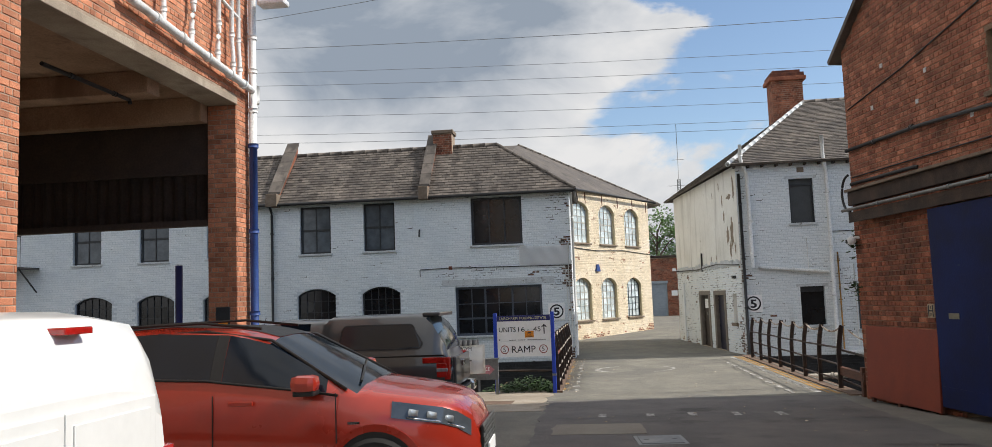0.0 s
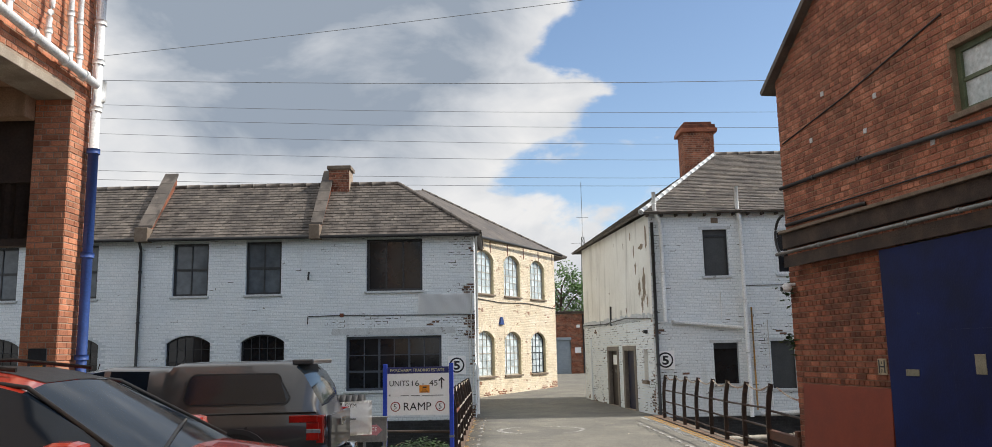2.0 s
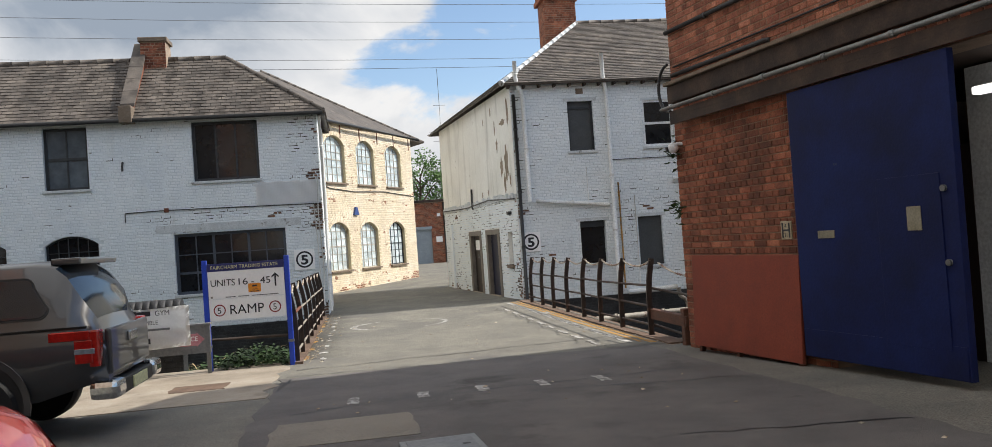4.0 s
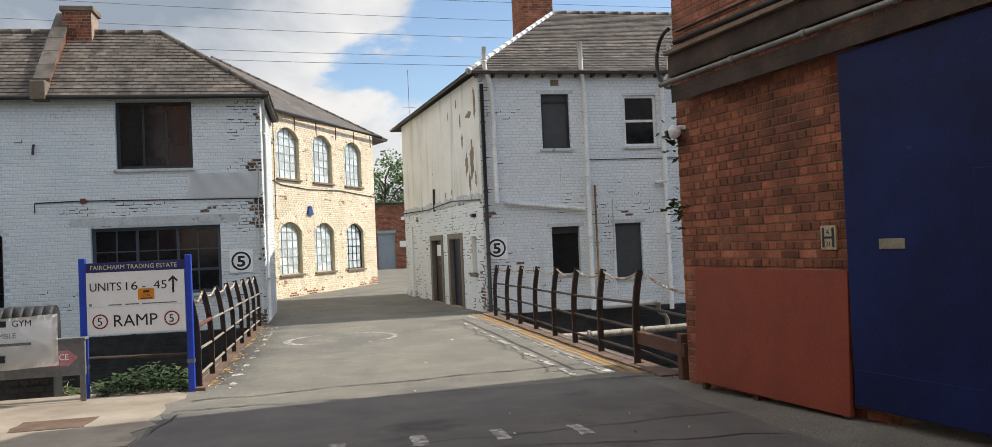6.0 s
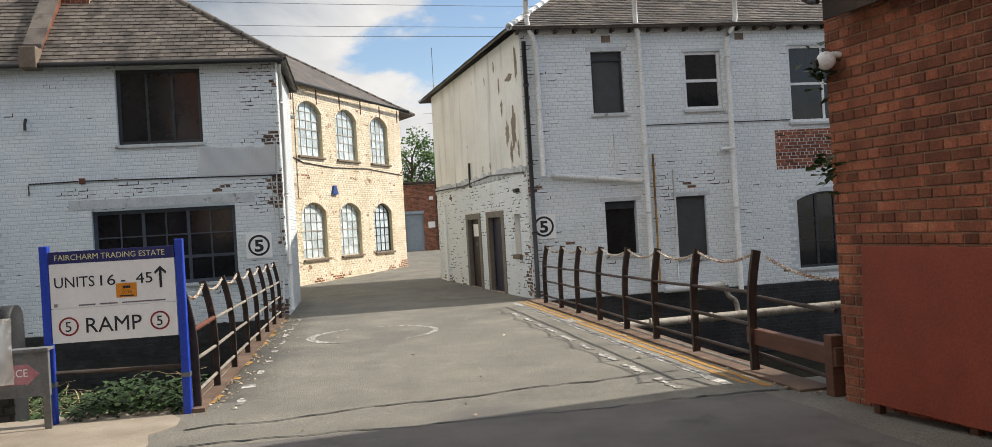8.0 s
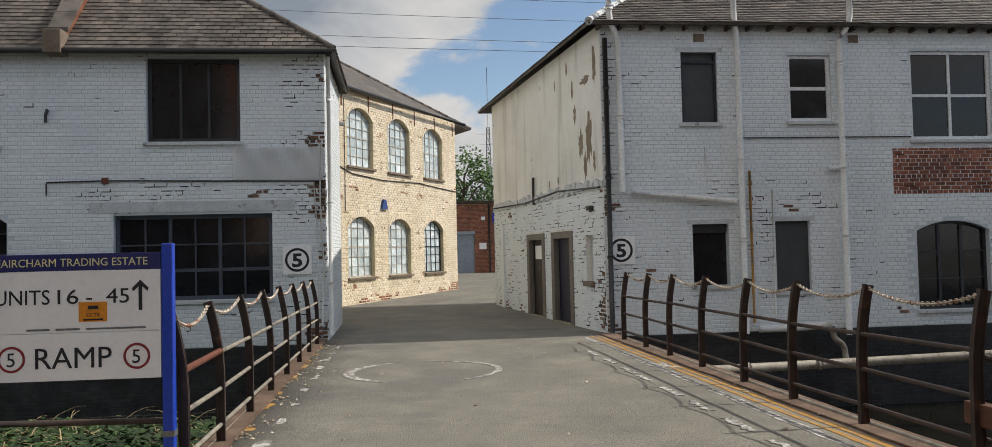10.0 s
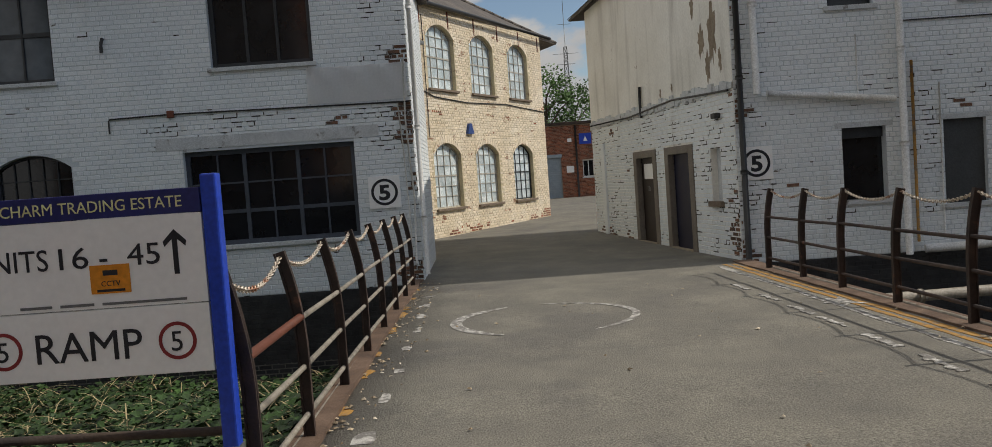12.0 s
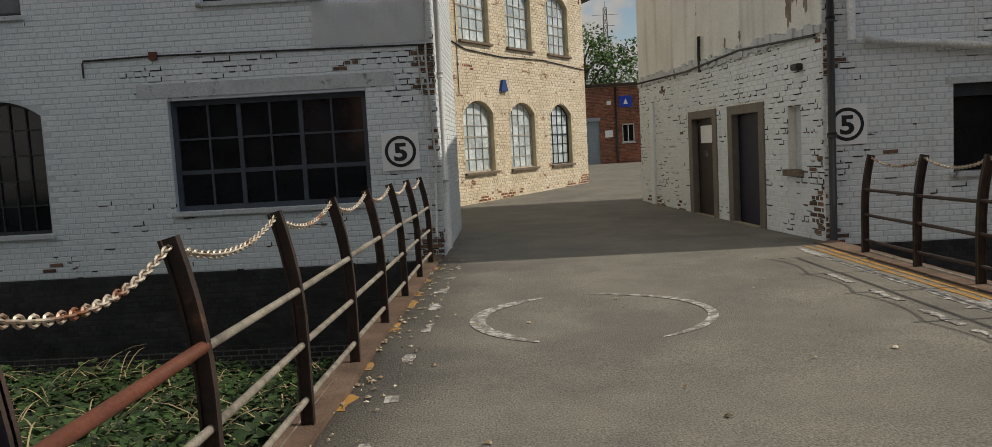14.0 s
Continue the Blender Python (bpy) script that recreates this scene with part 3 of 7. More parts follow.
def bricks_joined(name, cells, depth, material, parent, m=None, wobble=0.003, seed=1):
    """All bricks of a face in one mesh, each with its own chamfered edges."""
    rng = random.Random(seed)
    v, f = [], []
    for x, z, w, h in cells:
        d = depth + rng.uniform(-wobble, wobble)
        c = 0.006
        k = len(v)
        v += [(x, 0, z), (x + w, 0, z), (x + w, 0, z + h), (x, 0, z + h),
              (x + c, -d, z + c), (x + w - c, -d, z + c), (x + w - c, -d, z + h - c), (x + c, -d, z + h - c)]
        f += [(k + 4, k + 5, k + 6, k + 7), (k, k + 1, k + 5, k + 4), (k + 1, k + 2, k + 6, k + 5), (k + 2, k + 3, k + 7, k + 6), (k + 3, k, k + 4, k + 7)]
    me = bpy.data.meshes.new(name)
    me.from_pydata(v, [], f)
    ob = part(name, me, material, parent, m=m, kind="stuff")
    return ob


def road_z(y):
    """The height of the road along the walk."""
    ys = (-60, 0, 10.8, 15.1, 19.4, 23.8, 29.2, 40, 64, 2000)
    zs = (0.2, -0.02, -0.27, -0.385, -0.435, -0.465, -0.52, -0.46, -0.12, -0.12)
    return float(np.interp(y, ys, zs))


def along(x0, y0, x1, y1, z=0.0):
    """A wall's frame: x from the first place to the second, y inwards (to its left), z up."""
    return pose(x0, y0, z, 0, 0, math.degrees(math.atan2(y1 - y0, x1 - x0)))


def lettering(words, size, at, parent, material, m=None, align="LEFT", squeeze=1.0, name="lettering", width=0.0, bold=0.0):
    """Words as a thin mesh in the x-z plane, facing -y, under a parent."""
    cu = bpy.data.curves.new("words", "FONT")
    cu.body, cu.size, cu.align_x, cu.extrude, cu.offset = words, size, align, 0.001, bold
    cu.resolution_u = 3
    tmp = bpy.data.objects.new("words", cu)
    scene.collection.objects.link(tmp)
    dg = bpy.context.evaluated_depsgraph_get()
    me = bpy.data.meshes.new_from_object(tmp.evaluated_get(dg))
    bpy.data.objects.remove(tmp)
    bpy.data.curves.remove(cu)
    if width:
        xs = [v.co.x for v in me.vertices]
        me.transform(Matrix.Translation((-min(xs), 0, 0)))
        squeeze = width / (max(xs) - min(xs))
    me.transform(Matrix.Translation(at) @ Matrix.Diagonal((squeeze, 1, 1, 1)) @ pose(0, 0, 0, 90))
    me.materials.clear()
    return part(name, me, material, parent, m=m)


def ring(bm, cx, y, cz, r0, r1, n=40, thick=0.002):
    """A flat ring in the x-z plane."""
    a = [[bm.verts.new((cx + r * math.cos(k * math.tau / n), yy, cz + r * math.sin(k * math.tau / n))) for k in range(n)] for r, yy in ((r0, y), (r1, y), (r1, y + thick))]
    for p, q in zip(a, a[1:]):
        for k in range(n):
            bm.faces.new((p[k], q[k], q[(k + 1) % n], p[(k + 1) % n]))
    return bm


def frame_ring(out, inn, y0, y1):
    """A closed frame between two outlines in x and z with as many points each."""
    bm = bmesh.new()
    rows = [[bm.verts.new((x, y, z)) for x, z in line] for line, y in ((out, y0), (inn, y0), (inn, y1), (out, y1))]
    n = len(out)
    for a, b in zip(rows, rows[1:] + rows[:1]):
        for k in range(n):
            bm.faces.new((a[k], a[(k + 1) % n], b[(k + 1) % n], b[k]))
    bmesh.ops.recalc_face_normals(bm, faces=bm.faces[:])
    return bm


def window(parent, h, cols, rows, frame_mat, glass_mat, m=None, depth=0.11, bar=0.025, edge=0.06, sill="white_sill", splits=(), label="", sill_out=0.07):
    """A window in an opening: frame with glazing bars, panes, sill. splits: cells (col, row, cols, rows) that replace single panes."""
    x0, x1, z0, z1 = h.x0, h.x1, h.z0, h.z1
    d0, d1 = depth, depth + 0.07
    if h.rise:
        out = [(x0 + 0.002, z0)] + arc(x0 + 0.002, x1 - 0.002, z1 - h.rise, z1 - 0.004, 14) + [(x1 - 0.002, z0)]
        inn = [(x0 + edge, z0 + edge)] + arc(x0 + edge, x1 - edge, z1 - h.rise, z1 - edge, 14) + [(x1 - edge, z0 + edge)]
    else:
        out = [(x0, z0), (x0, z1), (x1, z1), (x1, z0)]
        inn = [(x0 + edge, z0 + edge), (x0 + edge, z1 - edge), (x1 - edge, z1 - edge), (x1 - edge, z0 + edge)]
    win = part("window", frame_ring(out, inn, d0, d1), frame_mat, parent, label, m=m)
    w, hh = x1 - x0 - 2 * edge, z1 - z0 - 2 * edge
    heavy = set(splits)
    for i in range(1, cols):
        x = x0 + edge + w * i / cols
        b = bar * (2.2 if ("v", i) in heavy else 1)
        top = z1 - edge
        if h.rise:
            hw = (x1 - x0) / 2
            r = (hw * hw + h.rise ** 2) / (2 * h.rise)
            top = z1 - r + math.sqrt(max(0, r * r - (x - (x0 + x1) / 2) ** 2)) - edge / 2
        part("glazing_bar", boxes((x - b / 2, x + b / 2, d0 + 0.012, d1 - 0.008, z0 + edge, top)), frame_mat, win)
    for j in range(1, rows):
        z = z0 + edge + hh * j / rows
        b = bar * (2.2 if ("h", j) in heavy else 1)
        part("glazing_bar", boxes((x0 + edge, x1 - edge, d0 + 0.016, d1 - 0.012, z - b / 2, z + b / 2)), frame_mat, win)
    me = brickless_pane(w / cols, hh / rows)
    me.materials.append(M[glass_mat])
    for i in range(cols):
        for j in range(rows):
            part("pane", me, None, win, m=pose(x0 + edge + w * i / cols, d1 - 0.03, z0 + edge + hh * j / rows, random.uniform(-0.5, 0.5), 0, random.uniform(-0.5, 0.5)))
    if sill:
        bm = boxes((x0 - 0.06, x1 + 0.06, -sill_out, d0, z0 - 0.075, z0 - 0.002), bevel=0.012)
        part("sill", bm, sill, win)
    return win


def brickless_pane(w, h):
    me = bpy.data.meshes.new("pane")
    t = 0.006
    me.from_pydata([(0, 0, 0), (w, 0, 0), (w, 0, h), (0, 0, h), (0, t, 0), (w, t, 0), (w, t, h), (0, t, h)], [],
                   [(0, 1, 2, 3), (7, 6, 5, 4), (0, 4, 5, 1), (1, 5, 6, 2), (2, 6, 7, 3), (3, 7, 4, 0)])
    return me


def slates(name, corners, parent, m, seed, width=0.27, row=0.155, x_from=None):
    """Rows of slates over a roof face: corners are eave left, eave right, top right, top left."""
    rng = random.Random(seed)
    A, B, C, D = [Vector(c) for c in corners]
    ex = (B - A).normalized()
    nrm = ex.cross(D - A if (D - A).length > 0.1 else C - A).normalized()
    if nrm.z < 0:
        nrm = -nrm
    up = nrm.cross(ex).normalized()
    H = max((C - A).dot(up), (D - A).dot(up))
    xc, xd, xb = (C - A).dot(ex), (D - A).dot(ex), (B - A).length
    v, f = [], []
    k = 0
    n = int(H / row)
    for j in range(n):
        t0 = j * row
        lo = xd * t0 / H
        hi = xb + (xc - xb) * t0 / H
        x = lo - (width / 2 if j % 2 else 0)
        while x < hi:
            a, b = max(x + 0.009, lo), min(x + width - 0.009, hi)
            if b - a > 0.04:
                l0, l1 = 0.024 + rng.uniform(0, 0.007), 0.008
                skew = rng.uniform(-0.006, 0.006)
                P = [A + ex * a + up * (t0 - 0.02 + skew) + nrm * l0, A + ex * b + up * (t0 - 0.02 - skew) + nrm * l0,
                     A + ex * b + up * (t0 + row + 0.01) + nrm * l1, A + ex * a + up * (t0 + row + 0.01) + nrm * l1,
                     A + ex * a + up * (t0 - 0.02 + skew) + nrm * (l0 - 0.016), A + ex * b + up * (t0 - 0.02 - skew) + nrm * (l0 - 0.016)]
                v += [tuple(p) for p in P]
                f += [(k, k + 1, k + 2, k + 3), (k + 4, k + 5, k + 1, k)]
                k += 6
            x += width
    me = bpy.data.meshes.new(name)
    me.from_pydata(v, [], f)
    return part(name, me, "slate", parent, m=m, kind="stuff")


def roof_sheet(faces, thick=0.05):
    bm = bmesh.new()
    for P in faces:
        bm.faces.new([bm.verts.new(p) for p in P])
    bmesh.ops.remove_doubles(bm, verts=bm.verts[:], dist=0.001)
    bmesh.ops.recalc_face_normals(bm, faces=bm.faces[:])
    bmesh.ops.solidify(bm, geom=bm.faces[:], thickness=thick)
    return bm


def ridge_tiles(name, a, b, parent, m, material="slate", r=0.10, step=0.45):
    """A row of half-round ridge tiles from a to b."""
    a, b = Vector(a), Vector(b)
    n = max(1, int((b - a).length / step))
    bm = bmesh.new()
    for i in range(n):
        p, q = a.lerp(b, i / n), a.lerp(b, (i + 0.97) / n)
        tube(bm, [p, q], r + 0.006 * (i % 2), 8)
    return part(name, bm, material, parent, m=m, kind="stuff")


def pipe(name, pts, r, material, parent, m=None, collars=(), label=""):
    """A pipe along points, with wider collars at the given places (index pairs give the point)."""
    bm = bmesh.new()
    P = [Vector(p) for p in pts]
    full = [P[0]]
    for i in range(1, len(P) - 1):
        a, b = (P[i - 1] - P[i]).normalized(), (P[i + 1] - P[i]).normalized()
        s = min(2.2 * r, 0.4 * (P[i - 1] - P[i]).length, 0.4 * (P[i + 1] - P[i]).length)
        full += [P[i] + a * s, P[i] + (a + b) * s * 0.3, P[i] + b * s]
    full.append(P[-1])
    tube(bm, full, r, 10)
    for c in collars:
        c = Vector(c)
        i = min(range(len(P) - 1), key=lambda k: abs((P[k] - c).length + (P[k + 1] - c).length - (P[k] - P[k + 1]).length))
        d = (P[i + 1] - P[i]).normalized()
        tube(bm, [c - d * 0.035, c + d * 0.035], r * 1.3, 10)
    return part(name, bm, material, parent, label, m=m)


# ---- ground ----
CH_L, CH_R, CH_S, CH_SR, CH_N = -0.98, 4.88, 18.1, 16.6, 28.47   # edges of the brook's channel beside the bridge
BED = -2.35


def ground():
    xs = sorted({-2500, -800, -300, -120, -60, *range(-40, 41, 1), 60, 120, 300, 800, 2500, CH_L - 0.02, CH_L, CH_R, CH_R + 0.02})
    ys = sorted({-2500, -800, -300, -120, *range(-60, 62, 1), 80, 120, 300, 800, 2500, CH_S, CH_S + 0.02, CH_SR, CH_SR + 0.02, CH_N - 0.02, CH_N})
    bm = bmesh.new()

    def z(x, y):
        west = x < CH_L - 0.01 and CH_S + 0.01 < y < CH_N - 0.01
        east = x > CH_R + 0.01 and CH_SR + 0.01 < y < CH_N - 0.01
        return BED if west or east else road_z(y)

    g = [[bm.verts.new((x, y, z(x, y))) for x in xs] for y in ys]
    for j in range(len(ys) - 1):
        for i in range(len(xs) - 1):
            f = bm.faces.new((g[j][i], g[j][i + 1], g[j + 1][i + 1], g[j + 1][i]))
            f.smooth = abs(sum(v.co.z for v in f.verts) / 4 - f.verts[0].co.z) < 0.1
    return tagged(part("ground", bm, "asphalt"), "grey worn asphalt yard and bridge roadway", "ground", kind="structure")


ground()
water = part("water", boxes((-40, CH_L - 0.03, CH_S + 0.03, CH_N - 0.03, BED, BED + 0.18), (CH_R + 0.03, 40, CH_SR + 0.03, CH_N - 0.03, BED, BED + 0.18)), "water")
tagged(water, "dark still brook water under the bridge", "water", kind="structure")


def peeled(cells, parent, keep, m=None, seed=1, material="peeled", depth=0.0115):
    """Bricks that have lost their paint, in ragged groups where keep(x, z) is high."""
    rng = random.Random(seed)
    got = [c for c in cells if keep(c[0] + c[2] / 2, c[1] + c[3] / 2) + 0.55 * noise.noise(Vector((c[0] * 1.1, c[1] * 2.2, seed * 3.7))) + rng.uniform(-0.12, 0.12) > 0.5]
    return bricks_joined("bare_bricks", [(x + 0.005, z + 0.004, w - 0.01, hh - 0.008) for x, z, w, hh in got], depth, material, parent, m=m, wobble=0.002, seed=seed)


def open_joints(cells, parent, chance, m=None, seed=1, depth=0.0105):
    """Dark slivers where mortar and paint have dropped out of the joints."""
    rng = random.Random(seed)
    v, f = [], []
    for x, z, w, hh in cells:
        p = chance(x + w / 2, z) * (1 + 1.6 * noise.noise(Vector((x * 0.8, z * 2.0, seed * 1.3))))
        if rng.random() < p:
            a, b = x + w * rng.uniform(0, 0.3), x + w * rng.uniform(0.6, 1.15)
            t = rng.uniform(0.006, 0.016)
            slivers = [(a, b, z - 0.011 - t * 0.3, z - 0.011 + t)]
            if rng.random() < 0.35:
                slivers.append((x + w - 0.002, x + w + 0.011, z, z + hh * rng.uniform(0.5, 1)))
            for a, b, c, d in slivers:
                k = len(v)
                v += [(a, -depth, c), (b, -depth, c + rng.uniform(-0.003, 0.003)), (b, -depth, d), (a, -depth, d + rng.uniform(-0.003, 0.003)), (a, 0, c), (b, 0, c), (b, 0, d), (a, 0, d)]
                f += [(k, k + 1, k + 2, k + 3), (k + 4, k + 5, k + 1, k), (k + 3, k + 2, k + 6, k + 7), (k + 1, k + 5, k + 6, k + 2), (k + 4, k, k + 3, k + 7)]
    me = bpy.data.meshes.new("open_joints")
    me.from_pydata(v, [], f)
    return part("open_joints", me, "soot", parent, m=m, kind="stuff")


M["soot"] = surface("sooty_gap", [srgb("2b2826"), srgb("45403b")], 5, 0.95, 0, 0.3, 40)


# ---- white painted workshop beside the brook ----
def five_sign(parent, m, w=0.56, h=0.57):
    s = part("unit_sign", boxes((-w / 2, w / 2, -0.030, -0.010, -h / 2, h / 2), bevel=0.004), "plate_white", parent, "white square sign with a circled 5", m=m)
    part("ring", ring(bmesh.new(), 0, -0.034, 0, 0.188, 0.235), "ink", s)
    lettering("5", 0.36, (-0.10, -0.032, -0.13), s, "ink", width=0.20, bold=0.012)
    return s


def white_works():
    fr = along(-32, 28.46, -0.74, 28.46)
    base = thing("brick_building", fr, "long white painted brick workshop with slate roof beside the brook", "building")
    X = lambda x: x + 32
    inv = fr.inverted()
    sash = [(-10.35, -9.22, 3.42, 5.10), (-8.02, -6.89, 3.43, 5.12), (-13.85, -12.75, 3.40, 5.10), (-16.43, -15.30, 3.38, 5.08), (-19.04, -17.93, 3.38, 5.08)]
    low = [(-10.48, -9.08), (-8.12, -6.75), (-14.0, -12.6), (-16.52, -15.1), (-18.94, -17.5)]
    sh = [Hole(X(a), X(b), c, d) for a, b, c, d in sash]
    lh = [Hole(X(a), X(b), 0.13, 2.17, 0.24) for a, b in low]
    big_up, big_low = Hole(X(-4.17), X(-2.39), 3.47, 5.13), Hole(X(-4.80), X(-1.80), 0.36, 2.04)
    allh = sh + lh + [big_up, big_low]
    wall = part("wall", wall_body(X(-0.74), -2.4, 5.3, allh, 0.35), "white_joint", base)
    cells = courses(X(-0.74), -0.56, 5.25, allh, None, X(-24), "garden")
    near = [c for c in cells if c[0] > X(-3.3) and c[1] < 2.7][-300:]
    keep = set(near)
    bricks_joined("bricks", [c for c in cells if c not in keep], 0.008, "white_brick", wall)
    edge = X(-0.74)
    open_joints([c for c in cells if c[0] > X(-12)], wall, lambda x, z: 0.012 + 0.40 * max(0, 1 - (edge - x) / 1.0) + 0.30 * max(0, 1 - abs(z - 2.4) / 0.5) * (x > X(-5.5)) + 0.03 * (z < 1.2), seed=4)
    peeled([c for c in cells if c[0] > X(-7)], wall, lambda x, z: 0.42 * max(0, 1 - (edge - x) / 0.9) + 0.36 * max(0, 1 - abs(z - 2.42) / 0.22) * (x > X(-5.4)) + 0.30 * max(0, 1 - abs(z + 0.4) / 0.4), seed=3)
    bricks_joined("plinth_bricks", courses(X(-0.74), -2.4, -0.57, [], None, X(-24), "garden"), 0.011, "black_brick", wall, seed=2)
    part("plinth", boxes((X(-24), X(-0.74), -0.004, 0.0, -2.4, -0.575)), "black_brick", wall)
    m2 = inv @ along(-0.74, 28.46, -0.74, 36)
    side = part("side_wall", wall_body(4.0, -2.4, 5.3, [], 0.35, 0.352), "white_joint", base, m=m2)
    bricks_joined("side_bricks", courses(4.0, -0.56, 5.25, [], None, 0.0, "garden"), 0.008, "white_brick", side, seed=12)
    part("back_wall", boxes((0, X(-1.1), 3.7, 4.0, -0.5, 5.3), (0, 0.3, 0.352, 3.7, -0.5, 5.3)), "white_joint", base)
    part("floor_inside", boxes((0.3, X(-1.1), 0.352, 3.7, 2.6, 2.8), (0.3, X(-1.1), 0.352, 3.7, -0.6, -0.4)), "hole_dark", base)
    # windows
    for h in sh:
        window(base, h, 2, 2, "black_frame", "glass_sash", bar=0.035, edge=0.07, splits=[("h", 1)], label="black wooden sash window")
    for h in lh:
        window(base, h, 5, 5, "black_frame", "glass_dark", bar=0.022, edge=0.05, label="black iron arched window with small panes")
    window(base, big_up, 3, 1, "black_frame", "glass_dark", bar=0.05, edge=0.08, label="wide black framed window with dark panes")
    window(base, big_low, 6, 3, "blue_grey_frame", "glass_dark", bar=0.03, edge=0.08, splits=[("v", 2), ("v", 4), ("h", 1)], label="wide black framed window with many dark panes")
    part("lintel", boxes((X(-5.25), X(-1.35), -0.016, 0.0, 2.09, 2.30)), "white_sill", base)
    # roof
    e0, e1, rz, ry, ez = 28.2, 32.5, 7.32, 30.35, 5.24
    F = [[(-32, e0, ez), (-0.50, e0, ez), (-3.35, ry, rz), (-32, ry, rz)], [(-0.50, e0, ez), (-0.50, e1, ez), (-3.35, ry, rz)], [(-0.50, e1, ez), (-32, e1, ez), (-32, ry, rz), (-3.35, ry, rz)]]
    roof = part("roof", roof_sheet(F), "slate", base, "weathered grey slate roof", m=inv)
    slates("slate_course", [(-24, e0, ez), (-0.5, e0, ez), (-3.35, ry, rz), (-24, ry, rz)], roof, None, 3)
    slates("hip_slate_course", [(-0.5, e0, ez), (-0.5, e1, ez), (-3.35, ry, rz), (-3.35, ry, rz)], roof, None, 4)
    ridge_tiles("ridge", (-24, ry, rz), (-3.35, ry, rz), roof, None, r=0.09)
    ridge_tiles("hip_ridge", (-3.35, ry, rz), (-0.52, e0 + 0.02, ez + 0.03), roof, None, r=0.07)
    for px, w in ((-11.45, 0.36), (-5.92, 0.28)):
        bm = bmesh.new()
        prism(bm, [(e0 - 0.05, ez + 0.0), (e0 + 0.3, ez + 0.42), (ry + 0.05, rz + 0.45), (ry + 0.05, rz - 0.2)], px, px + w)
        bmesh.ops.transform(bm, matrix=Matrix(((0, 1, 0, 0), (1, 0, 0, 0), (0, 0, 1, 0), (0, 0, 0, 1))), verts=bm.verts[:])
        bmesh.ops.recalc_face_normals(bm, faces=bm.faces[:])
        par = part("parapet", bm, "red_brick", roof, "sloping brick parapet with stone coping")
        bm = bmesh.new()
        a, b = Vector((px + w / 2, e0 + 0.2, ez + 0.42)), Vector((px + w / 2, ry + 0.05, rz + 0.49))
        dv = (b - a)
        for i in range(5):
            p, q = a + dv * (i / 5), a + dv * ((i + 0.97) / 5)
            v = [bm.verts.new(c + Vector((sx * (w / 2 + 0.05), 0, sz))) for c in (p, q) for sx in (-1, 1) for sz in (-0.04, 0.05)]
            for q4 in ((0, 1, 3, 2), (4, 6, 7, 5), (0, 2, 6, 4), (1, 5, 7, 3), (0, 4, 5, 1), (2, 3, 7, 6)):
                bm.faces.new([v[i2] for i2 in q4])
        bmesh.ops.recalc_face_normals(bm, faces=bm.faces[:])
        part("coping", bm, "slate", roof)
        part("parapet_foot", boxes((px - 0.03, px + w + 0.03, e0 - 0.12, e0 + 0.28, ez - 0.10, ez + 0.36), bevel=0.02), "stone_sill", roof)
    ch = part("chimney", wall_free(-5.72, -5.02, 30.0, 30.7, 6.6, 7.92), "mortar", roof, "short red brick chimney stack")
    box_bricks(ch, -5.72, -5.02, 30.0, 30.7, 6.7, 7.80, "red_brick", 31)
    part("cap", boxes((-5.78, -4.96, 29.94, 30.76, 7.8, 7.93), bevel=0.02), "stone_sill", roof)
    # gutter, pipes and wires
    pipe("gutter", [(X(-24), -0.30, 5.20), (X(-0.55), -0.30, 5.20)], 0.055, "black_pipe", base)
    pipe("downpipe", [(X(-11.36), -0.30, 5.18), (X(-11.36), -0.08, 4.95), (X(-11.36), -0.08, -0.9)], 0.045, "black_pipe", base,
         collars=[(X(-11.36), -0.08, z) for z in (4.2, 2.6, 1.0)], label="black iron downpipe")
    pipe("conduit", [(X(-6.02), -0.03, 2.45), (X(-6.02), -0.03, 2.70), (X(-4.95), -0.03, 2.72), (X(-0.78), -0.03, 2.66)], 0.014, "black_pipe", base)
    part("junction_box", boxes((X(-5.0), X(-4.88), -0.06, -0.008, 2.66, 2.78), bevel=0.01), "rust", base)
    pipe("cable", [(X(-0.98), -0.02, 2.7), (X(-0.93), -0.02, 1.8), (X(-0.9), -0.02, 0.4), (X(-0.95), -0.02, -0.5)], 0.012, "white_plastic", base)
    pipe("cable", [(X(-0.82), -0.03, 3.4), (X(-0.86), -0.03, 2.4), (X(-0.80), -0.03, 0.9), (X(-0.85), -0.03, -0.2)], 0.016, "white_plastic", base)
    pipe("downpipe", [(X(-0.66), -0.05, 5.15), (X(-0.66), -0.05, -0.4)], 0.04, "white_plastic", base, collars=[(X(-0.66), -0.05, z) for z in (4.3, 2.2, 0.6)])
    pipe("wall_hook", [(X(-6.0), -0.02, 4.1), (X(-6.0), -0.10, 4.0), (X(-6.0), -0.10, 3.85)], 0.03, "black_pipe", base)
    bm = bmesh.new()
    nx, nz = 24, 10
    g = [[bm.verts.new((X(-2.53) + 1.74 * i / nx, -0.03 - 0.012 * math.sin(i * 0.9 + j * 0.5) * (j / nz), 2.73 + 0.63 * j / nz - 0.015 * math.sin(math.pi * i / nx))) for i in range(nx + 1)] for j in range(nz + 1)]
    for j in range(nz):
        for i in range(nx):
            bm.faces.new((g[j][i], g[j][i + 1], g[j + 1][i + 1], g[j + 1][i])).smooth = True
    bmesh.ops.solidify(bm, geom=bm.faces[:], thickness=0.004)
    for f in bm.faces:
        f.smooth = False
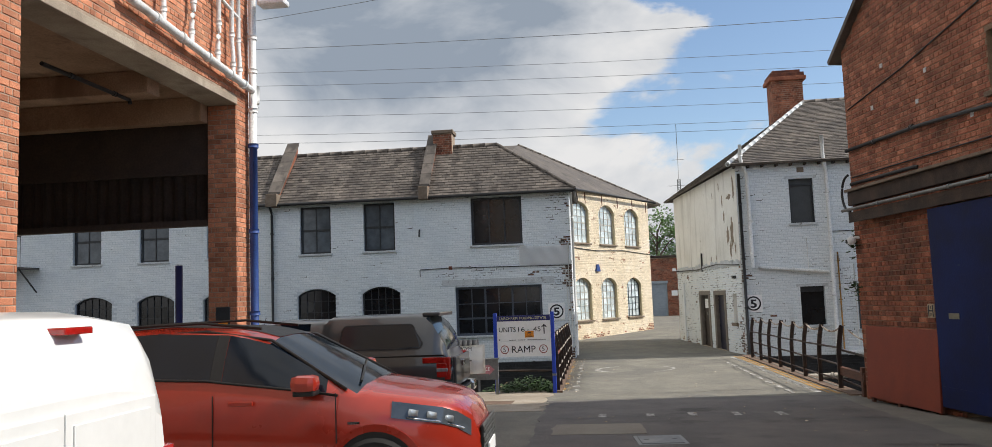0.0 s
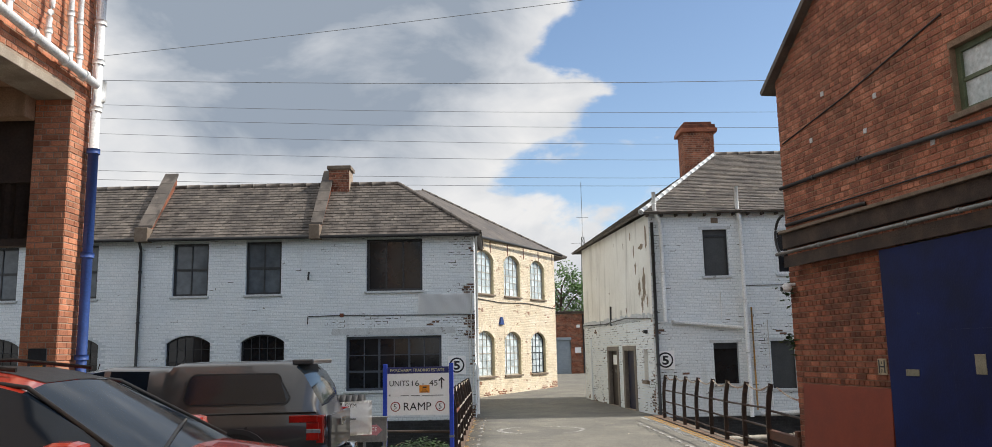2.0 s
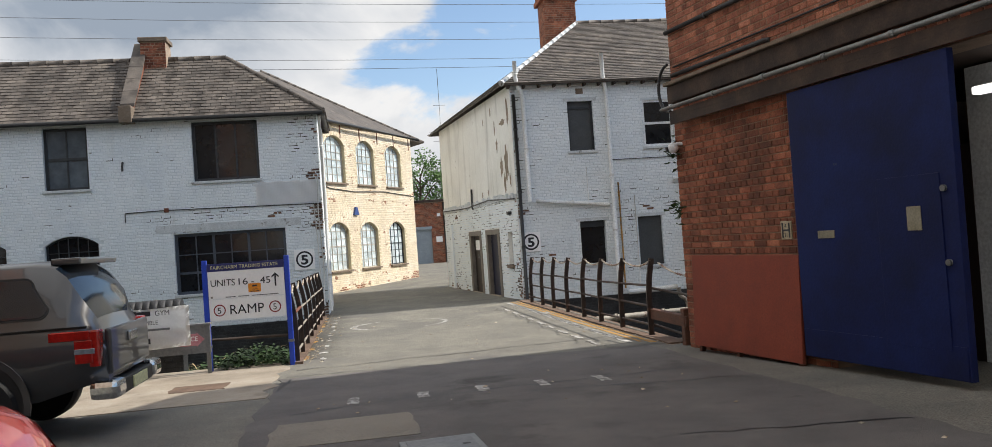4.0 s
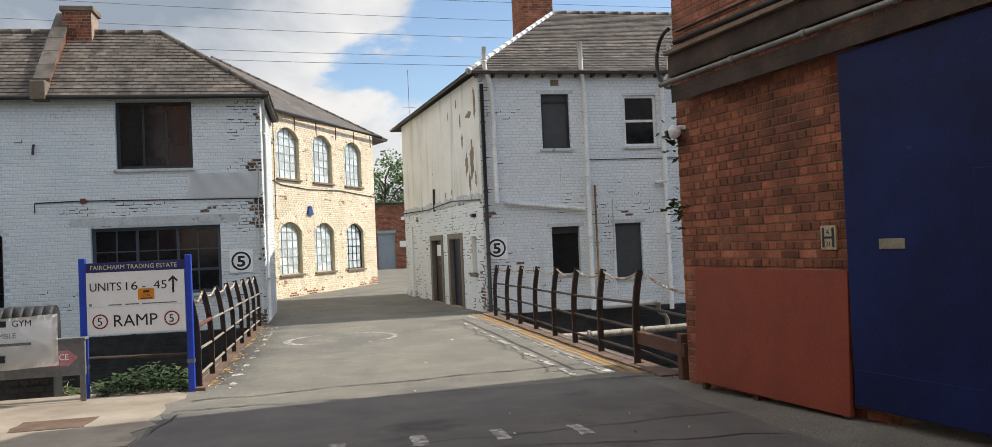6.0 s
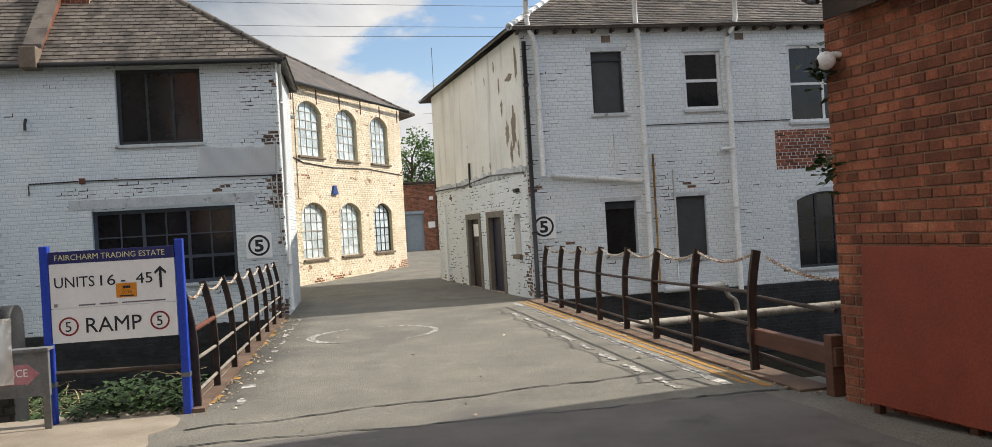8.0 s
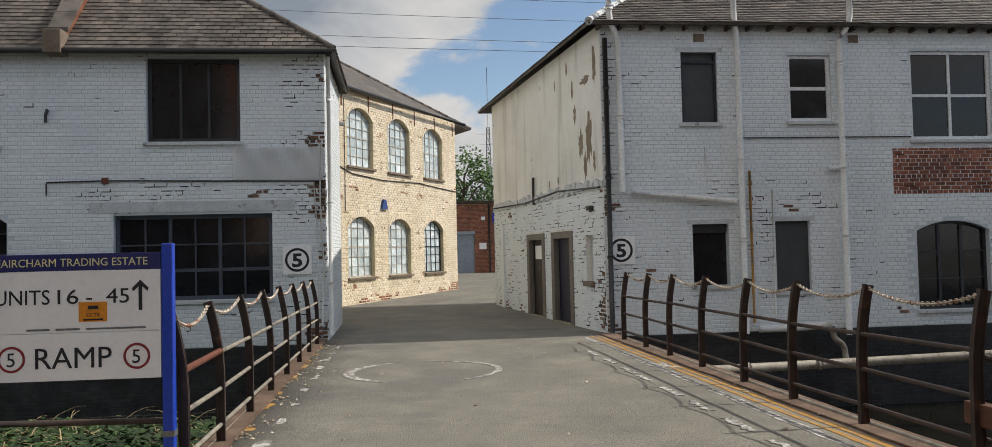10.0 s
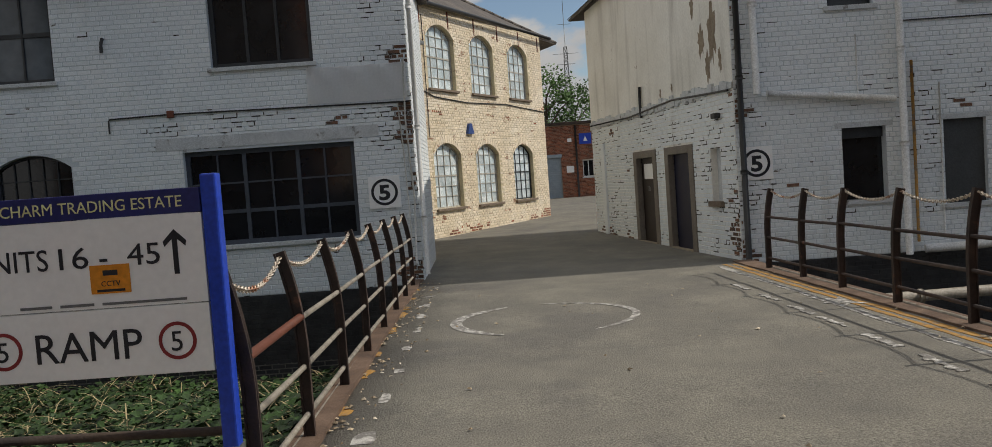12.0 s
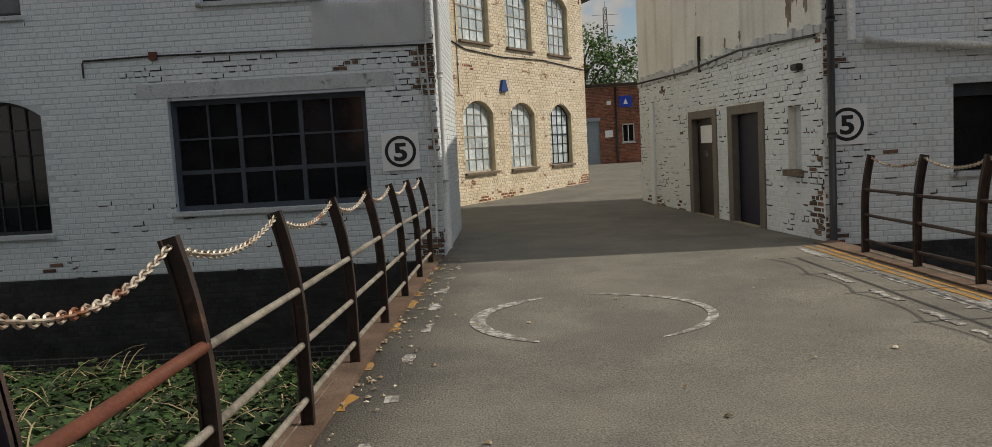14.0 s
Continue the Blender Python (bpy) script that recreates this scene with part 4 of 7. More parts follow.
    bmesh.ops.recalc_face_normals(bm, faces=bm.faces[:])
    tagged(part("banner", bm, "plate_white", m=fr), "blank pale blue vinyl banner fixed to the wall", "banner")
    five_sign(base, pose(X(-1.32), -0.01, 1.10))
    return wall, near


def wall_free(x0, x1, y0, y1, z0, z1):
    return boxes((x0, x1, y0, y1, z0, z1))


def box_bricks(parent, x0, x1, y0, y1, z0, z1, material, seed):
    """Bricks on the south and the two side faces of a stack."""
    bricks_joined("bricks", courses(x1 - x0, 0, z1 - z0, [], None, 0, "garden"), 0.008, material, parent, m=pose(x0, y0, z0), seed=seed)
    bricks_joined("bricks", courses(y1 - y0, 0, z1 - z0, [], None, 0, "garden"), 0.008, material, parent, m=pose(x0, y1, z0, 0, 0, -90), seed=seed + 1)


WHITE_NEAR = white_works()


# ---- cream workshop ----
def cream_works():
    fr = along(-1.404, 38.23, 3.564, 47.3)
    base = thing("cream_brick_building", fr, "cream painted brick workshop with arched windows and slate roof", "building")
    holes = [Hole(a, a + 1.67, 4.12, 6.12, 0.38) for a in (0.95, 3.65, 6.45)] + [Hole(a, a + 1.67, 0.42, 2.45, 0.36) for a in (0.93, 3.6, 6.4)]
    wall = part("wall", wall_body(9.4, -0.6, 6.7, holes, 0.35, -6), "cream_joint", base)
    bricks_joined("bricks", courses(9.4, -0.6, 6.6, holes, None, -1.0, "garden"), 0.008, "cream_brick", wall, seed=3)
    side = part("side_wall", wall_body(8, -0.6, 6.7, [], 0.35, 0.352), "cream_joint", base, m=pose(9.4, 0, 0, 0, 0, 78))
    bricks_joined("side_bricks", courses(5, -0.6, 6.6, [], None, 0, "garden"), 0.008, "cream_brick", side, seed=13)
    peeled(courses(9.4, -0.6, 6.6, holes, None, -0.6, "garden"), wall, lambda x, z: 0.64 * max(0, 1 - (z + 0.6) / 1.0) * (0.5 + 0.5 * (x > 4)) + 0.30 * max(0, 1 - abs(x - 5.9) / 0.7) * max(0, 1 - abs(z - 1.6) / 1.4) + 0.22 * max(0, 1 - abs(x - 9.3) / 0.5) + 0.2 * max(0, 1 - abs(z - 3.3) / 0.6), seed=9, material="red_brick")
    inv = fr.inverted()
    eL, eR, aR, aL, bk = [inv @ Vector(p) for p in ((-4.15, 32.4, 6.66), (3.95, 48.25, 6.66), (-3.7, 43.4, 9.7), (-14, 43.4, 9.7), (1.0, 56, 6.66))]
    roof = part("roof", roof_sheet([[eL, eR, aR, aL], [eR, bk, aR]]), "slate", base, "weathered grey slate roof")
    slates("slate_course", [eL, eR, aR, aL], roof, None, 5)
    ridge_tiles("hip_ridge", aR, eR, roof, None, r=0.08)
    for i, h in enumerate(holes):
        w = window(base, h, 4, 6, "iron_bar" if i != 5 else "black_frame", "glass_milky", depth=0.13, bar=0.022, edge=0.05, sill="stone_sill", sill_out=0.1,
                   label="arched iron window with pale obscured panes", splits=[("h", 3)])
    # brick arches over the windows
    for h in holes:
        bm = bmesh.new()
        n = 16
        out, inn = arc(h.x0 - 0.05, h.x1 + 0.05, h.z1 - h.rise + 0.02, h.z1 + 0.24, n), arc(h.x0, h.x1, h.z1 - h.rise, h.z1 + 0.002, n)
        for k in range(n):
            a, b, c, d = inn[k], inn[k + 1], out[k + 1], out[k]
            sh = 0.06
            lerp = lambda p, q, t: (p[0] + (q[0] - p[0]) * t, p[1] + (q[1] - p[1]) * t)
            prism(bm, [lerp(a, b, sh), lerp(b, a, sh), lerp(c, d, sh), lerp(d, c, sh)], -0.020, 0.0)
        bmesh.ops.recalc_face_normals(bm, faces=bm.faces[:])
        part("arch_bricks", bm, "cream_brick", wall, kind="stuff")
    pipe("gutter", [(-2, -0.25, 6.62), (9.9, -0.25, 6.62)], 0.06, "black_pipe", base)
    pipe("downpipe", [(0.1, -0.25, 6.6), (0.1, -0.08, 6.3), (0.1, -0.08, 0.3)], 0.05, "black_pipe", base, collars=[(0.1, -0.08, z) for z in (5, 3.2, 1.6)])
    pipe("cable", [(0.2, -0.03, 4.1), (1.2, -0.03, 3.86), (3.2, -0.03, 3.78), (6, -0.03, 3.86), (9.3, -0.03, 3.72)], 0.018, "black_pipe", base)
    pipe("cable", [(0.75, -0.03, 6.3), (0.75, -0.03, 2.6)], 0.012, "black_pipe", base)
    bm = prism(bmesh.new(), [(3.02, 2.76), (3.43, 2.76), (3.30, 3.10), (3.15, 3.10)], -0.10, -0.01)
    bmesh.ops.recalc_face_normals(bm, faces=bm.faces[:])
    tagged(part("alarm_box", bm, "blue_pipe", m=fr), "blue wedge-shaped alarm box on cream brick wall", "alarm box")
    lamp = thing("wall_lamp", fr @ pose(0.15, -0.01, 5.35), "small grey floodlight bracketed to the cream wall", "lamp")
    part("head", boxes((-0.25, 0.15, -0.35, -0.12, -0.06, 0.06), bevel=0.03), "steel", lamp)
    part("arm", tube(bmesh.new(), [(0, 0, -0.05), (0, -0.2, -0.03)], 0.02), "steel", lamp)
    for k in range(6):
        x = 0.6 + 1.7 * k
        part("rafter_tie", boxes((x, x + 0.05, -0.03, 0, 6.05, 6.6)), "rust", base)


cream_works()


# ---- white house across the road ----
def white_house():
    fr = along(4.78, 27.86, 20, 27.86)
    base = thing("white_brick_house", fr, "white painted two storey brick building with slate hip roof", "building")
    X = lambda x: x - 4.78
    inv = fr.inverted()
    hs = [Hole(X(a), X(b), c, d) for a, b, c, d in ((6.46, 7.22, 3.70, 5.15), (8.74, 9.68, 3.72, 5.10), (11.44, 13.3, 3.32, 5.20), (6.6, 7.36, 0.39, 1.63), (8.36, 9.1, 0.22, 1.66))]
    hs.append(Hole(X(11.46), X(13.1), -0.25, 1.6, 0.2))
    wall = part("wall", wall_body(15, -2.4, 5.7, hs, 0.35), "white_joint", base)
    bricks_joined("bricks", courses(15, -0.56, 5.65, hs, None, 0, "garden"), 0.008, "white_brick", wall, seed=4)
    bricks_joined("plinth_bricks", courses(15, -2.4, -0.57, [], None, 0, "garden"), 0.011, "black_brick", wall, seed=14)
    part("plinth", boxes((0, 15, -0.004, 0.0, -2.4, -0.575)), "black_brick", wall)
    bare = [(x, z, w, h) for x, z, w, h in courses(X(13.4), 2.18, 3.14, [], None, X(10.98), "garden")]
    bricks_joined("bare_bricks", [(x, z, w, h) for x, z, w, h in bare], 0.014, "red_brick", wall, seed=15)
    L = 9.46
    mw = inv @ along(3.65, 37.26, 4.774, 27.864)
    wh = [Hole(L - 5.7, L - 4.1, -0.62, 1.6), Hole(L - 3.53, L - 1.94, -0.62, 1.6), Hole(L - 1.1, L - 0.66, 0.5, 1.46)]
    side = part("side_wall", wall_body(L, -0.62, 5.7, wh, 0.35), "render_white", base, m=mw)
    bricks_joined("side_bricks", courses(L, -0.6, 2.42, wh, None, 0, "garden"), 0.008, "white_brick", side, seed=5)
    sc = courses(L, -0.6, 2.42, wh, None, 0, "garden")
    open_joints(sc, side, lambda x, z: 0.22 + 0.25 * max(0, 1 - (L - x) / 1.0), seed=7)
    open_joints(courses(15, -0.56, 5.65, hs, None, 0, "garden"), wall, lambda x, z: 0.010 + 0.30 * max(0, 1 - x / 0.7) + 0.30 * max(0, 1 - abs(x - 3.4) / 1.5) * max(0, 1 - abs(z - 2) / 1.0) + 0.03 * (z < 2.2), seed=8)
    peeled(sc, side, lambda x, z: 0.58 * max(0, 1 - (z + 0.6) / 0.8) + 0.34 * max(0, 1 - (L - x) / 0.7) + 0.25 * max(0, (z - 1.9) / 0.5), seed=5)
    peeled(courses(15, -0.56, 5.65, hs, None, 0, "garden"), wall, lambda x, z: 0.40 * max(0, 1 - abs(x - 3.6) / 1.2) * max(0, 1 - abs(z - 1.9) / 0.8) + 0.36 * max(0, 1 - x / 0.5) + 0.3 * max(0, 1 - abs(z + 0.4) / 0.4) + 0.36 * max(0, 1 - abs(x - 4.0) / 0.8) * max(0, 1 - abs(z - 3) / 0.5), seed=6)
    rng = random.Random(4)
    bm = bmesh.new()
    for k in range(60):
        x = L * k / 60
        box(bm, x, x + L / 60 + 0.01, -0.03 - rng.uniform(0, 0.03), 0, 2.42 + rng.uniform(-0.04, 0.03), 2.60 + rng.uniform(-0.05, 0.05))
    part("plaster_edge", bm, "white_sill", side, "crumbling plaster edge", kind="stuff")
    pipe("cable", [(0.1, -0.05, 2.50), (L * 0.4, -0.06, 2.44), (L * 0.7, -0.05, 2.54), (L - 0.1, -0.05, 2.42)], 0.02, "black_pipe", side)
    pipe("stub_pipe", [(L - 4.83, -0.05, 2.35), (L - 4.83, -0.06, 2.7), (L - 4.83, -0.05, 3.05)], 0.035, "black_pipe", side)
    part("pilaster", boxes((1.0, 1.3, -0.06, 0, -0.55, 1.95), bevel=0.015), "white_brick", side)
    prng = random.Random(17)
    for cx, cz, rx, rz in ((L - 0.75, 3.55, 0.20, 0.55), (L - 1.25, 3.45, 0.14, 0.32), (L - 1.0, 2.95, 0.12, 0.30), (L - 1.6, 4.15, 0.10, 0.22), (L - 0.9, 4.75, 0.32, 0.10), (L - 0.35, 5.0, 0.12, 0.42),
                           (L - 1.75, 4.7, 0.06, 0.26), (L - 0.45, 3.0, 0.07, 0.24), (L - 2.1, 5.25, 0.07, 0.16), (L - 3.0, 5.05, 0.04, 0.14), (L - 3.6, 2.75, 0.05, 0.12), (L - 2.9, 2.8, 0.05, 0.10)):
        edge_ = [(cx + rx * q * math.cos(a), cz + rz * q * math.sin(a)) for a, q in ((k * math.tau / 22, prng.uniform(0.55, 1.15)) for k in range(22))]
        part("bare_patch", prism(bmesh.new(), edge_, -0.004, -0.001), "bare_render", side, "brown patch where the paint has flaked off")
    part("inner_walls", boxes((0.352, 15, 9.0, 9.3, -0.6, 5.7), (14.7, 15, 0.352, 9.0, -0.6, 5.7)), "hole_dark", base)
    # windows of the brook side
    b0 = part("boarded_window", boxes((hs[0].x0, hs[0].x1, 0.10, 0.13, hs[0].z0, hs[0].z1)), "board", base, "window boarded up in dark grey")
    part("frame", boxes((hs[0].x0, hs[0].x0 + 0.05, 0.06, 0.10, hs[0].z0, hs[0].z1), (hs[0].x1 - 0.05, hs[0].x1, 0.06, 0.10, hs[0].z0, hs[0].z1), (hs[0].x0 + 0.05, hs[0].x1 - 0.05, 0.06, 0.10, hs[0].z1 - 0.22, hs[0].z1 - 0.17)), "black_frame", b0)
    part("sill", boxes((hs[0].x0 - 0.08, hs[0].x1 + 0.08, -0.06, 0.06, hs[0].z0 - 0.08, hs[0].z0), bevel=0.01), "white_sill", b0)
    window(base, hs[1], 1, 2, "upvc", "glass_dark", depth=0.05, bar=0.07, edge=0.07, label="white plastic two-light window")
    window(base, hs[2], 2, 2, "upvc", "glass_dark", depth=0.05, bar=0.06, edge=0.07, label="white plastic four-light window")
    # a dark sheet in the opening stands in for the shade of the room
    b1 = part("empty_window", boxes((hs[3].x0, hs[3].x1, 0.16, 0.19, hs[3].z0, hs[3].z1)), "glass_dark", base, "dark window opening with a rolled blind")
    part("blind", boxes((hs[3].x0 + 0.02, hs[3].x1 - 0.02, 0.08, 0.15, hs[3].z1 - 0.18, hs[3].z1)), "black_frame", b1)
    part("sill", boxes((hs[3].x0 - 0.06, hs[3].x1 + 0.06, -0.06, 0.10, hs[3].z0 - 0.08, hs[3].z0), bevel=0.01), "white_sill", b1)
    b2 = part("boarded_window", boxes((hs[4].x0, hs[4].x1, 0.08, 0.12, hs[4].z0, hs[4].z1)), "board", base, "window boarded up in mid grey")
    part("sill", boxes((hs[4].x0 - 0.06, hs[4].x1 + 0.06, -0.06, 0.08, hs[4].z0 - 0.08, hs[4].z0), bevel=0.01), "white_sill", b2)
    for k in (0, 3, 4):
        h = hs[k]
        part("lintel", boxes((h.x0 - 0.12, h.x1 + 0.12, -0.015, 0, h.z1 + 0.0, h.z1 + 0.09)), "white_sill", base)
    window(base, hs[5], 3, 3, "black_frame", "glass_dark", bar=0.03, edge=0.06, label="black arched window with dark panes", splits=[("v", 1), ("v", 2)])
    for x in (X(6.85), X(10.2)):
        v = part("air_brick", boxes((x - 0.11, x + 0.11, -0.02, 0, 5.36, 5.52)), "stone_sill", base)
    pipe("conduit", [(X(7.7), -0.03, 3.38), (X(11.4), -0.03, 3.38)], 0.012, "black_pipe", base)
    # doors of the road side
    for h, mat, lab in ((wh[0], "brown_door", "dark brown door in grey frame"), (wh[1], "navy_door", "navy blue door in grey frame")):
        f = part("door_frame", boxes((h.x0, h.x0 + 0.22, -0.03, 0.1, h.z0, h.z1), (h.x1 - 0.22, h.x1, -0.03, 0.1, h.z0, h.z1), (h.x0 + 0.22, h.x1 - 0.22, -0.03, 0.1, h.z1 - 0.16, h.z1), bevel=0.008), "grey_frame", base, lab, m=mw)
        d = part("door", boxes((h.x0 + 0.22, h.x1 - 0.22, 0.10, 0.15, h.z0, h.z1 - 0.16)), mat, f)
        part("handle", boxes((h.x1 - 0.36, h.x1 - 0.33, 0.06, 0.10, 0.30, 0.45)), "steel", d)
        part("step", boxes((h.x0 + 0.22, h.x1 - 0.22, -0.05, 0.055, h.z0, h.z0 + 0.13), bevel=0.01), "concrete", f)
        if mat == "brown_door":
            part("notice", boxes((h.x0 + 0.42, h.x1 - 0.42, 0.092, 0.10, 0.95, 1.3)), "sign_white", d, "white paper notice")
            lettering("12a", 0.17, (h.x0 + 0.58, 0.095, 0.68), d, "sign_grey")
    s3 = part("slit_window", boxes((wh[2].x0, wh[2].x1, 0.12, 0.15, wh[2].z0, wh[2].z1)), "white_sill", base, "narrow window painted over", m=mw)
    part("sill", boxes((wh[2].x0 - 0.06, wh[2].x1 + 0.06, -0.08, 0.1, wh[2].z0 - 0.1, wh[2].z0), bevel=0.01), "stone_sill", s3)
    part("bulkhead_lamp", boxes((L - 0.75, L - 0.55, -0.12, 0, 1.98, 2.08), bevel=0.03), "black_pipe", base, m=mw)
    # roof
    sw, se, re, rw, nw, ne = [Vector(p) for p in ((4.5, 27.6, 5.70), (22, 27.6, 5.70), (22, 33.1, 8.82), (8.43, 33.1, 8.82), (3.3, 38.2, 5.70), (22, 38.2, 5.70))]
    roof = part("roof", roof_sheet([[sw, se, re, rw], [nw, sw, rw], [ne, nw, rw, re]]), "slate", base, "grey slate hip roof with pale mortared hip", m=inv)
    slates("slate_course", [sw, se, re, rw], roof, None, 6)
    slates("hip_slate_course", [nw, sw, rw, rw], roof, None, 7)
    ridge_tiles("hip_ridge", rw, sw, roof, None, "white_sill", 0.08)
    ridge_tiles("ridge", rw, re, roof, None, "slate", 0.09)
    bm = bmesh.new()
    for k in range(34):
        x = 4.7 + 0.45 * k
        box(bm, x, x + 0.06, 27.62, 27.86, 5.58, 5.66)
    part("rafter_foot", bm, "sooty", roof, kind="stuff")
    part("fascia", boxes((4.55, 20, 27.62, 27.66, 5.64, 5.72)), "sooty", roof)
    ch = part("chimney", boxes((7.55, 8.75, 34.2, 35.2, 6.8, 10.3)), "mortar", roof, "tall red brick chimney stack")
    box_bricks(ch, 7.55, 8.75, 34.2, 35.2, 6.9, 10.25, "red_brick", 41)
    part("cap", boxes((7.42, 8.88, 34.07, 35.33, 10.0, 10.16), (7.48, 8.82, 34.13, 35.27, 10.16, 10.32), (7.6, 8.7, 34.25, 35.15, 10.32, 10.45), bevel=0.02), "red_brick", roof)
    part("flashing", boxes((7.5, 8.8, 34.14, 35.26, 7.9, 8.15)), "lead", roof)
    # pipes
    pipe("downpipe", [(X(4.86), -0.10, 5.4), (X(4.86), -0.10, -0.5)], 0.05, "black_pipe", base, collars=[(X(4.86), -0.1, z) for z in (4.4, 2.6, 1.0)])
    pipe("soil_pipe", [(X(4.95), -0.16, 6.35), (X(4.95), -0.16, 5.75), (X(5.12), -0.12, 5.4), (X(5.14), -0.12, 2.3)], 0.06, "white_plastic", base,
         collars=[(X(5.14), -0.12, 3.8), (X(4.95), -0.16, 6.0)], label="white painted vent pipe")
    pipe("waste_pipe", [(X(5.32), -0.1, 2.30), (X(7.5), -0.1, 2.07)], 0.055, "white_plastic", base, collars=[(X(6.4), -0.1, 2.19)], label="white painted waste pipe")
    pipe("soil_pipe", [(X(7.55), -0.16, 6.5), (X(7.55), -0.16, 5.75), (X(7.62), -0.12, 5.4), (X(7.62), -0.12, -0.6)], 0.06, "white_plastic", base,
         collars=[(X(7.62), -0.12, z) for z in (4.6, 2.9, 1.3)], label="white painted soil pipe")
    pipe("rust_pipe", [(X(7.82), -0.06, 2.7), (X(7.82), -0.06, -0.4)], 0.025, "road_yellow", base)
    pipe("soil_pipe", [(X(10.05), -0.18, 6.45), (X(10.05), -0.18, 5.75), (X(9.82), -0.12, 5.4), (X(9.82), -0.12, -0.7)], 0.06, "white_plastic", base,
         collars=[(X(9.82), -0.12, z) for z in (4.9, 2.7, 1.3)], label="white painted soil pipe")
    pipe("branch_pipe", [(X(9.5), -0.1, 2.72), (X(9.8), -0.12, 2.74)], 0.045, "white_plastic", base)
    pipe("cable", [(X(6.9), -0.03, 3.2), (X(6.9), -0.03, 2.2)], 0.012, "white_plastic", base)
    pipe("cable", [(X(8.3), -0.03, 2.3), (X(8.3), -0.03, -0.3)], 0.014, "white_plastic", base)
    five_sign(base, pose(X(5.10), 0, 1.14))
    # pipes over the water
    pipe("brook_pipe", [(X(5.4), -1.4, -1.12), (X(10), -1.9, -0.98), (X(16), -2.4, -0.80)], 0.085, "grey_pipe", base, collars=[(X(7.0), -1.57, -1.07), (X(8.3), -1.72, -1.03)], label="grey pipe crossing over the brook")
    pipe("stub_pipe", [(X(7.9), -0.1, -0.52), (X(8.6), -0.3, -0.50), (X(9.3), -0.3, -0.46)], 0.075, "white_plastic", base)
    pipe("trap_pipe", [(X(9.35), -0.3, -0.5), (X(9.35), -0.35, -0.75), (X(9.55), -0.35, -0.85), (X(9.6), -0.35, -1.2)], 0.06, "grey_pipe", base)


white_house()


# ---- red brick works ----
def red_works():
    fr = along(4.758, 15.12, 4.758 + 0.159 * 20, 15.12 - 20)
    base = thing("red_brick_works", fr, "soot-stained red brick works with sliding blue doors", "building")
    door_h, win_h = Hole(2.5, 8.6, -0.5, 2.72), Hole(3.65, 4.57, 4.09, 4.90)
    bm = wall_body(9.0, -0.6, 5.9, [door_h, win_h], 0.4, -0.42)
    prism(bm, [(-0.42, 5.9), (7.3, 5.9), (3.4, 8.4)], 0, 0.4)
    box(bm, 9.0, 34, 0, 0.4, -0.6, 4.2)
    wall = part("wall", bm, "dark_mortar", base)
    zs = -0.5
    cells = courses(7.3, zs, 5.9, [door_h, win_h], None, -0.42, "english")
    near = [c for c in cells if c[0] < 2.25 and 0.9 < c[1] < 2.75][:300]
    keep = set(near)
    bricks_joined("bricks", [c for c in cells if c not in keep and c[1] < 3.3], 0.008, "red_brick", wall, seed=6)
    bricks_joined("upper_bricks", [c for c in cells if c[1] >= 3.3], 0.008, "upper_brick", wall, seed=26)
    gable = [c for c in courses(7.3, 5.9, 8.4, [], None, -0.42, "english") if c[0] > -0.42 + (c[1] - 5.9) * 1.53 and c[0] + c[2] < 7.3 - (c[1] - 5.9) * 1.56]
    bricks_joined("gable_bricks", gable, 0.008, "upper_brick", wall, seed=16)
    mn = fr.inverted() @ along(14, 15.52, 4.72, 15.52)
    part("north_wall", wall_body(9.2, -2.4, 5.9, [], 0.4), "dark_mortar", base, m=mn)
    bricks_joined("north_bricks", courses(9.2, -2.4, 5.9, [], None, 6.0, "english"), 0.008, "red_brick", base, m=mn, seed=17)
    part("inner_wall", boxes((-0.2, 34, 12, 12.3, -0.6, 5.9), (33.7, 34, 0.4, 12, -0.6, 4.2)), "plaster", base)
    part("roof", roof_sheet([[(-0.7, -0.15, 5.75), (3.4, -0.15, 8.48), (3.4, 12.4, 8.48), (-0.7, 12.4, 5.75)], [(3.4, -0.15, 8.48), (7.5, -0.15, 5.75), (7.5, 12.4, 5.75), (3.4, 12.4, 8.48)],
                             [(7.5, 0.1, 4.21), (34, 0.1, 4.21), (34, 12.4, 4.21), (7.5, 12.4, 4.21)]], 0.08), "slate", base)
    # beam, track and rails over the door
    part("beam", boxes((-0.40, 9.2, -0.10, 0, 3.02, 3.26), bevel=0.015), "sooty", base, "weathered timber beam over the doors")
    part("ledge", boxes((-0.40, 9.2, -0.16, 0.0, 3.262, 3.31), bevel=0.01), "stone_sill", base)
    part("track", boxes((-0.2, 9.0, -0.20, -0.04, 2.80, 2.88), (-0.2, 9.0, -0.20, -0.185, 2.70, 2.80), bevel=0.004), "sooty", base, "rusty steel sliding door track")
    pipe("conduit", [(-0.38, -0.22, 2.93), (9.0, -0.22, 2.93)], 0.028, "steel", base, collars=[(x, -0.22, 2.93) for x in (0.9, 1.9, 2.9, 3.8, 5.0)], label="galvanised cable conduit")
    pipe("black_pipe", [(-0.40, -0.06, 4.02), (2.0, -0.06, 3.98), (7.2, -0.06, 3.72)], 0.03, "black_pipe", base, collars=[(x, -0.06, 4.0) for x in (0.6, 1.8)])
    pipe("black_pipe", [(-0.3, -0.06, 3.40), (1.75, -0.06, 3.38), (1.8, -0.02, 3.38)], 0.03, "black_pipe", base)
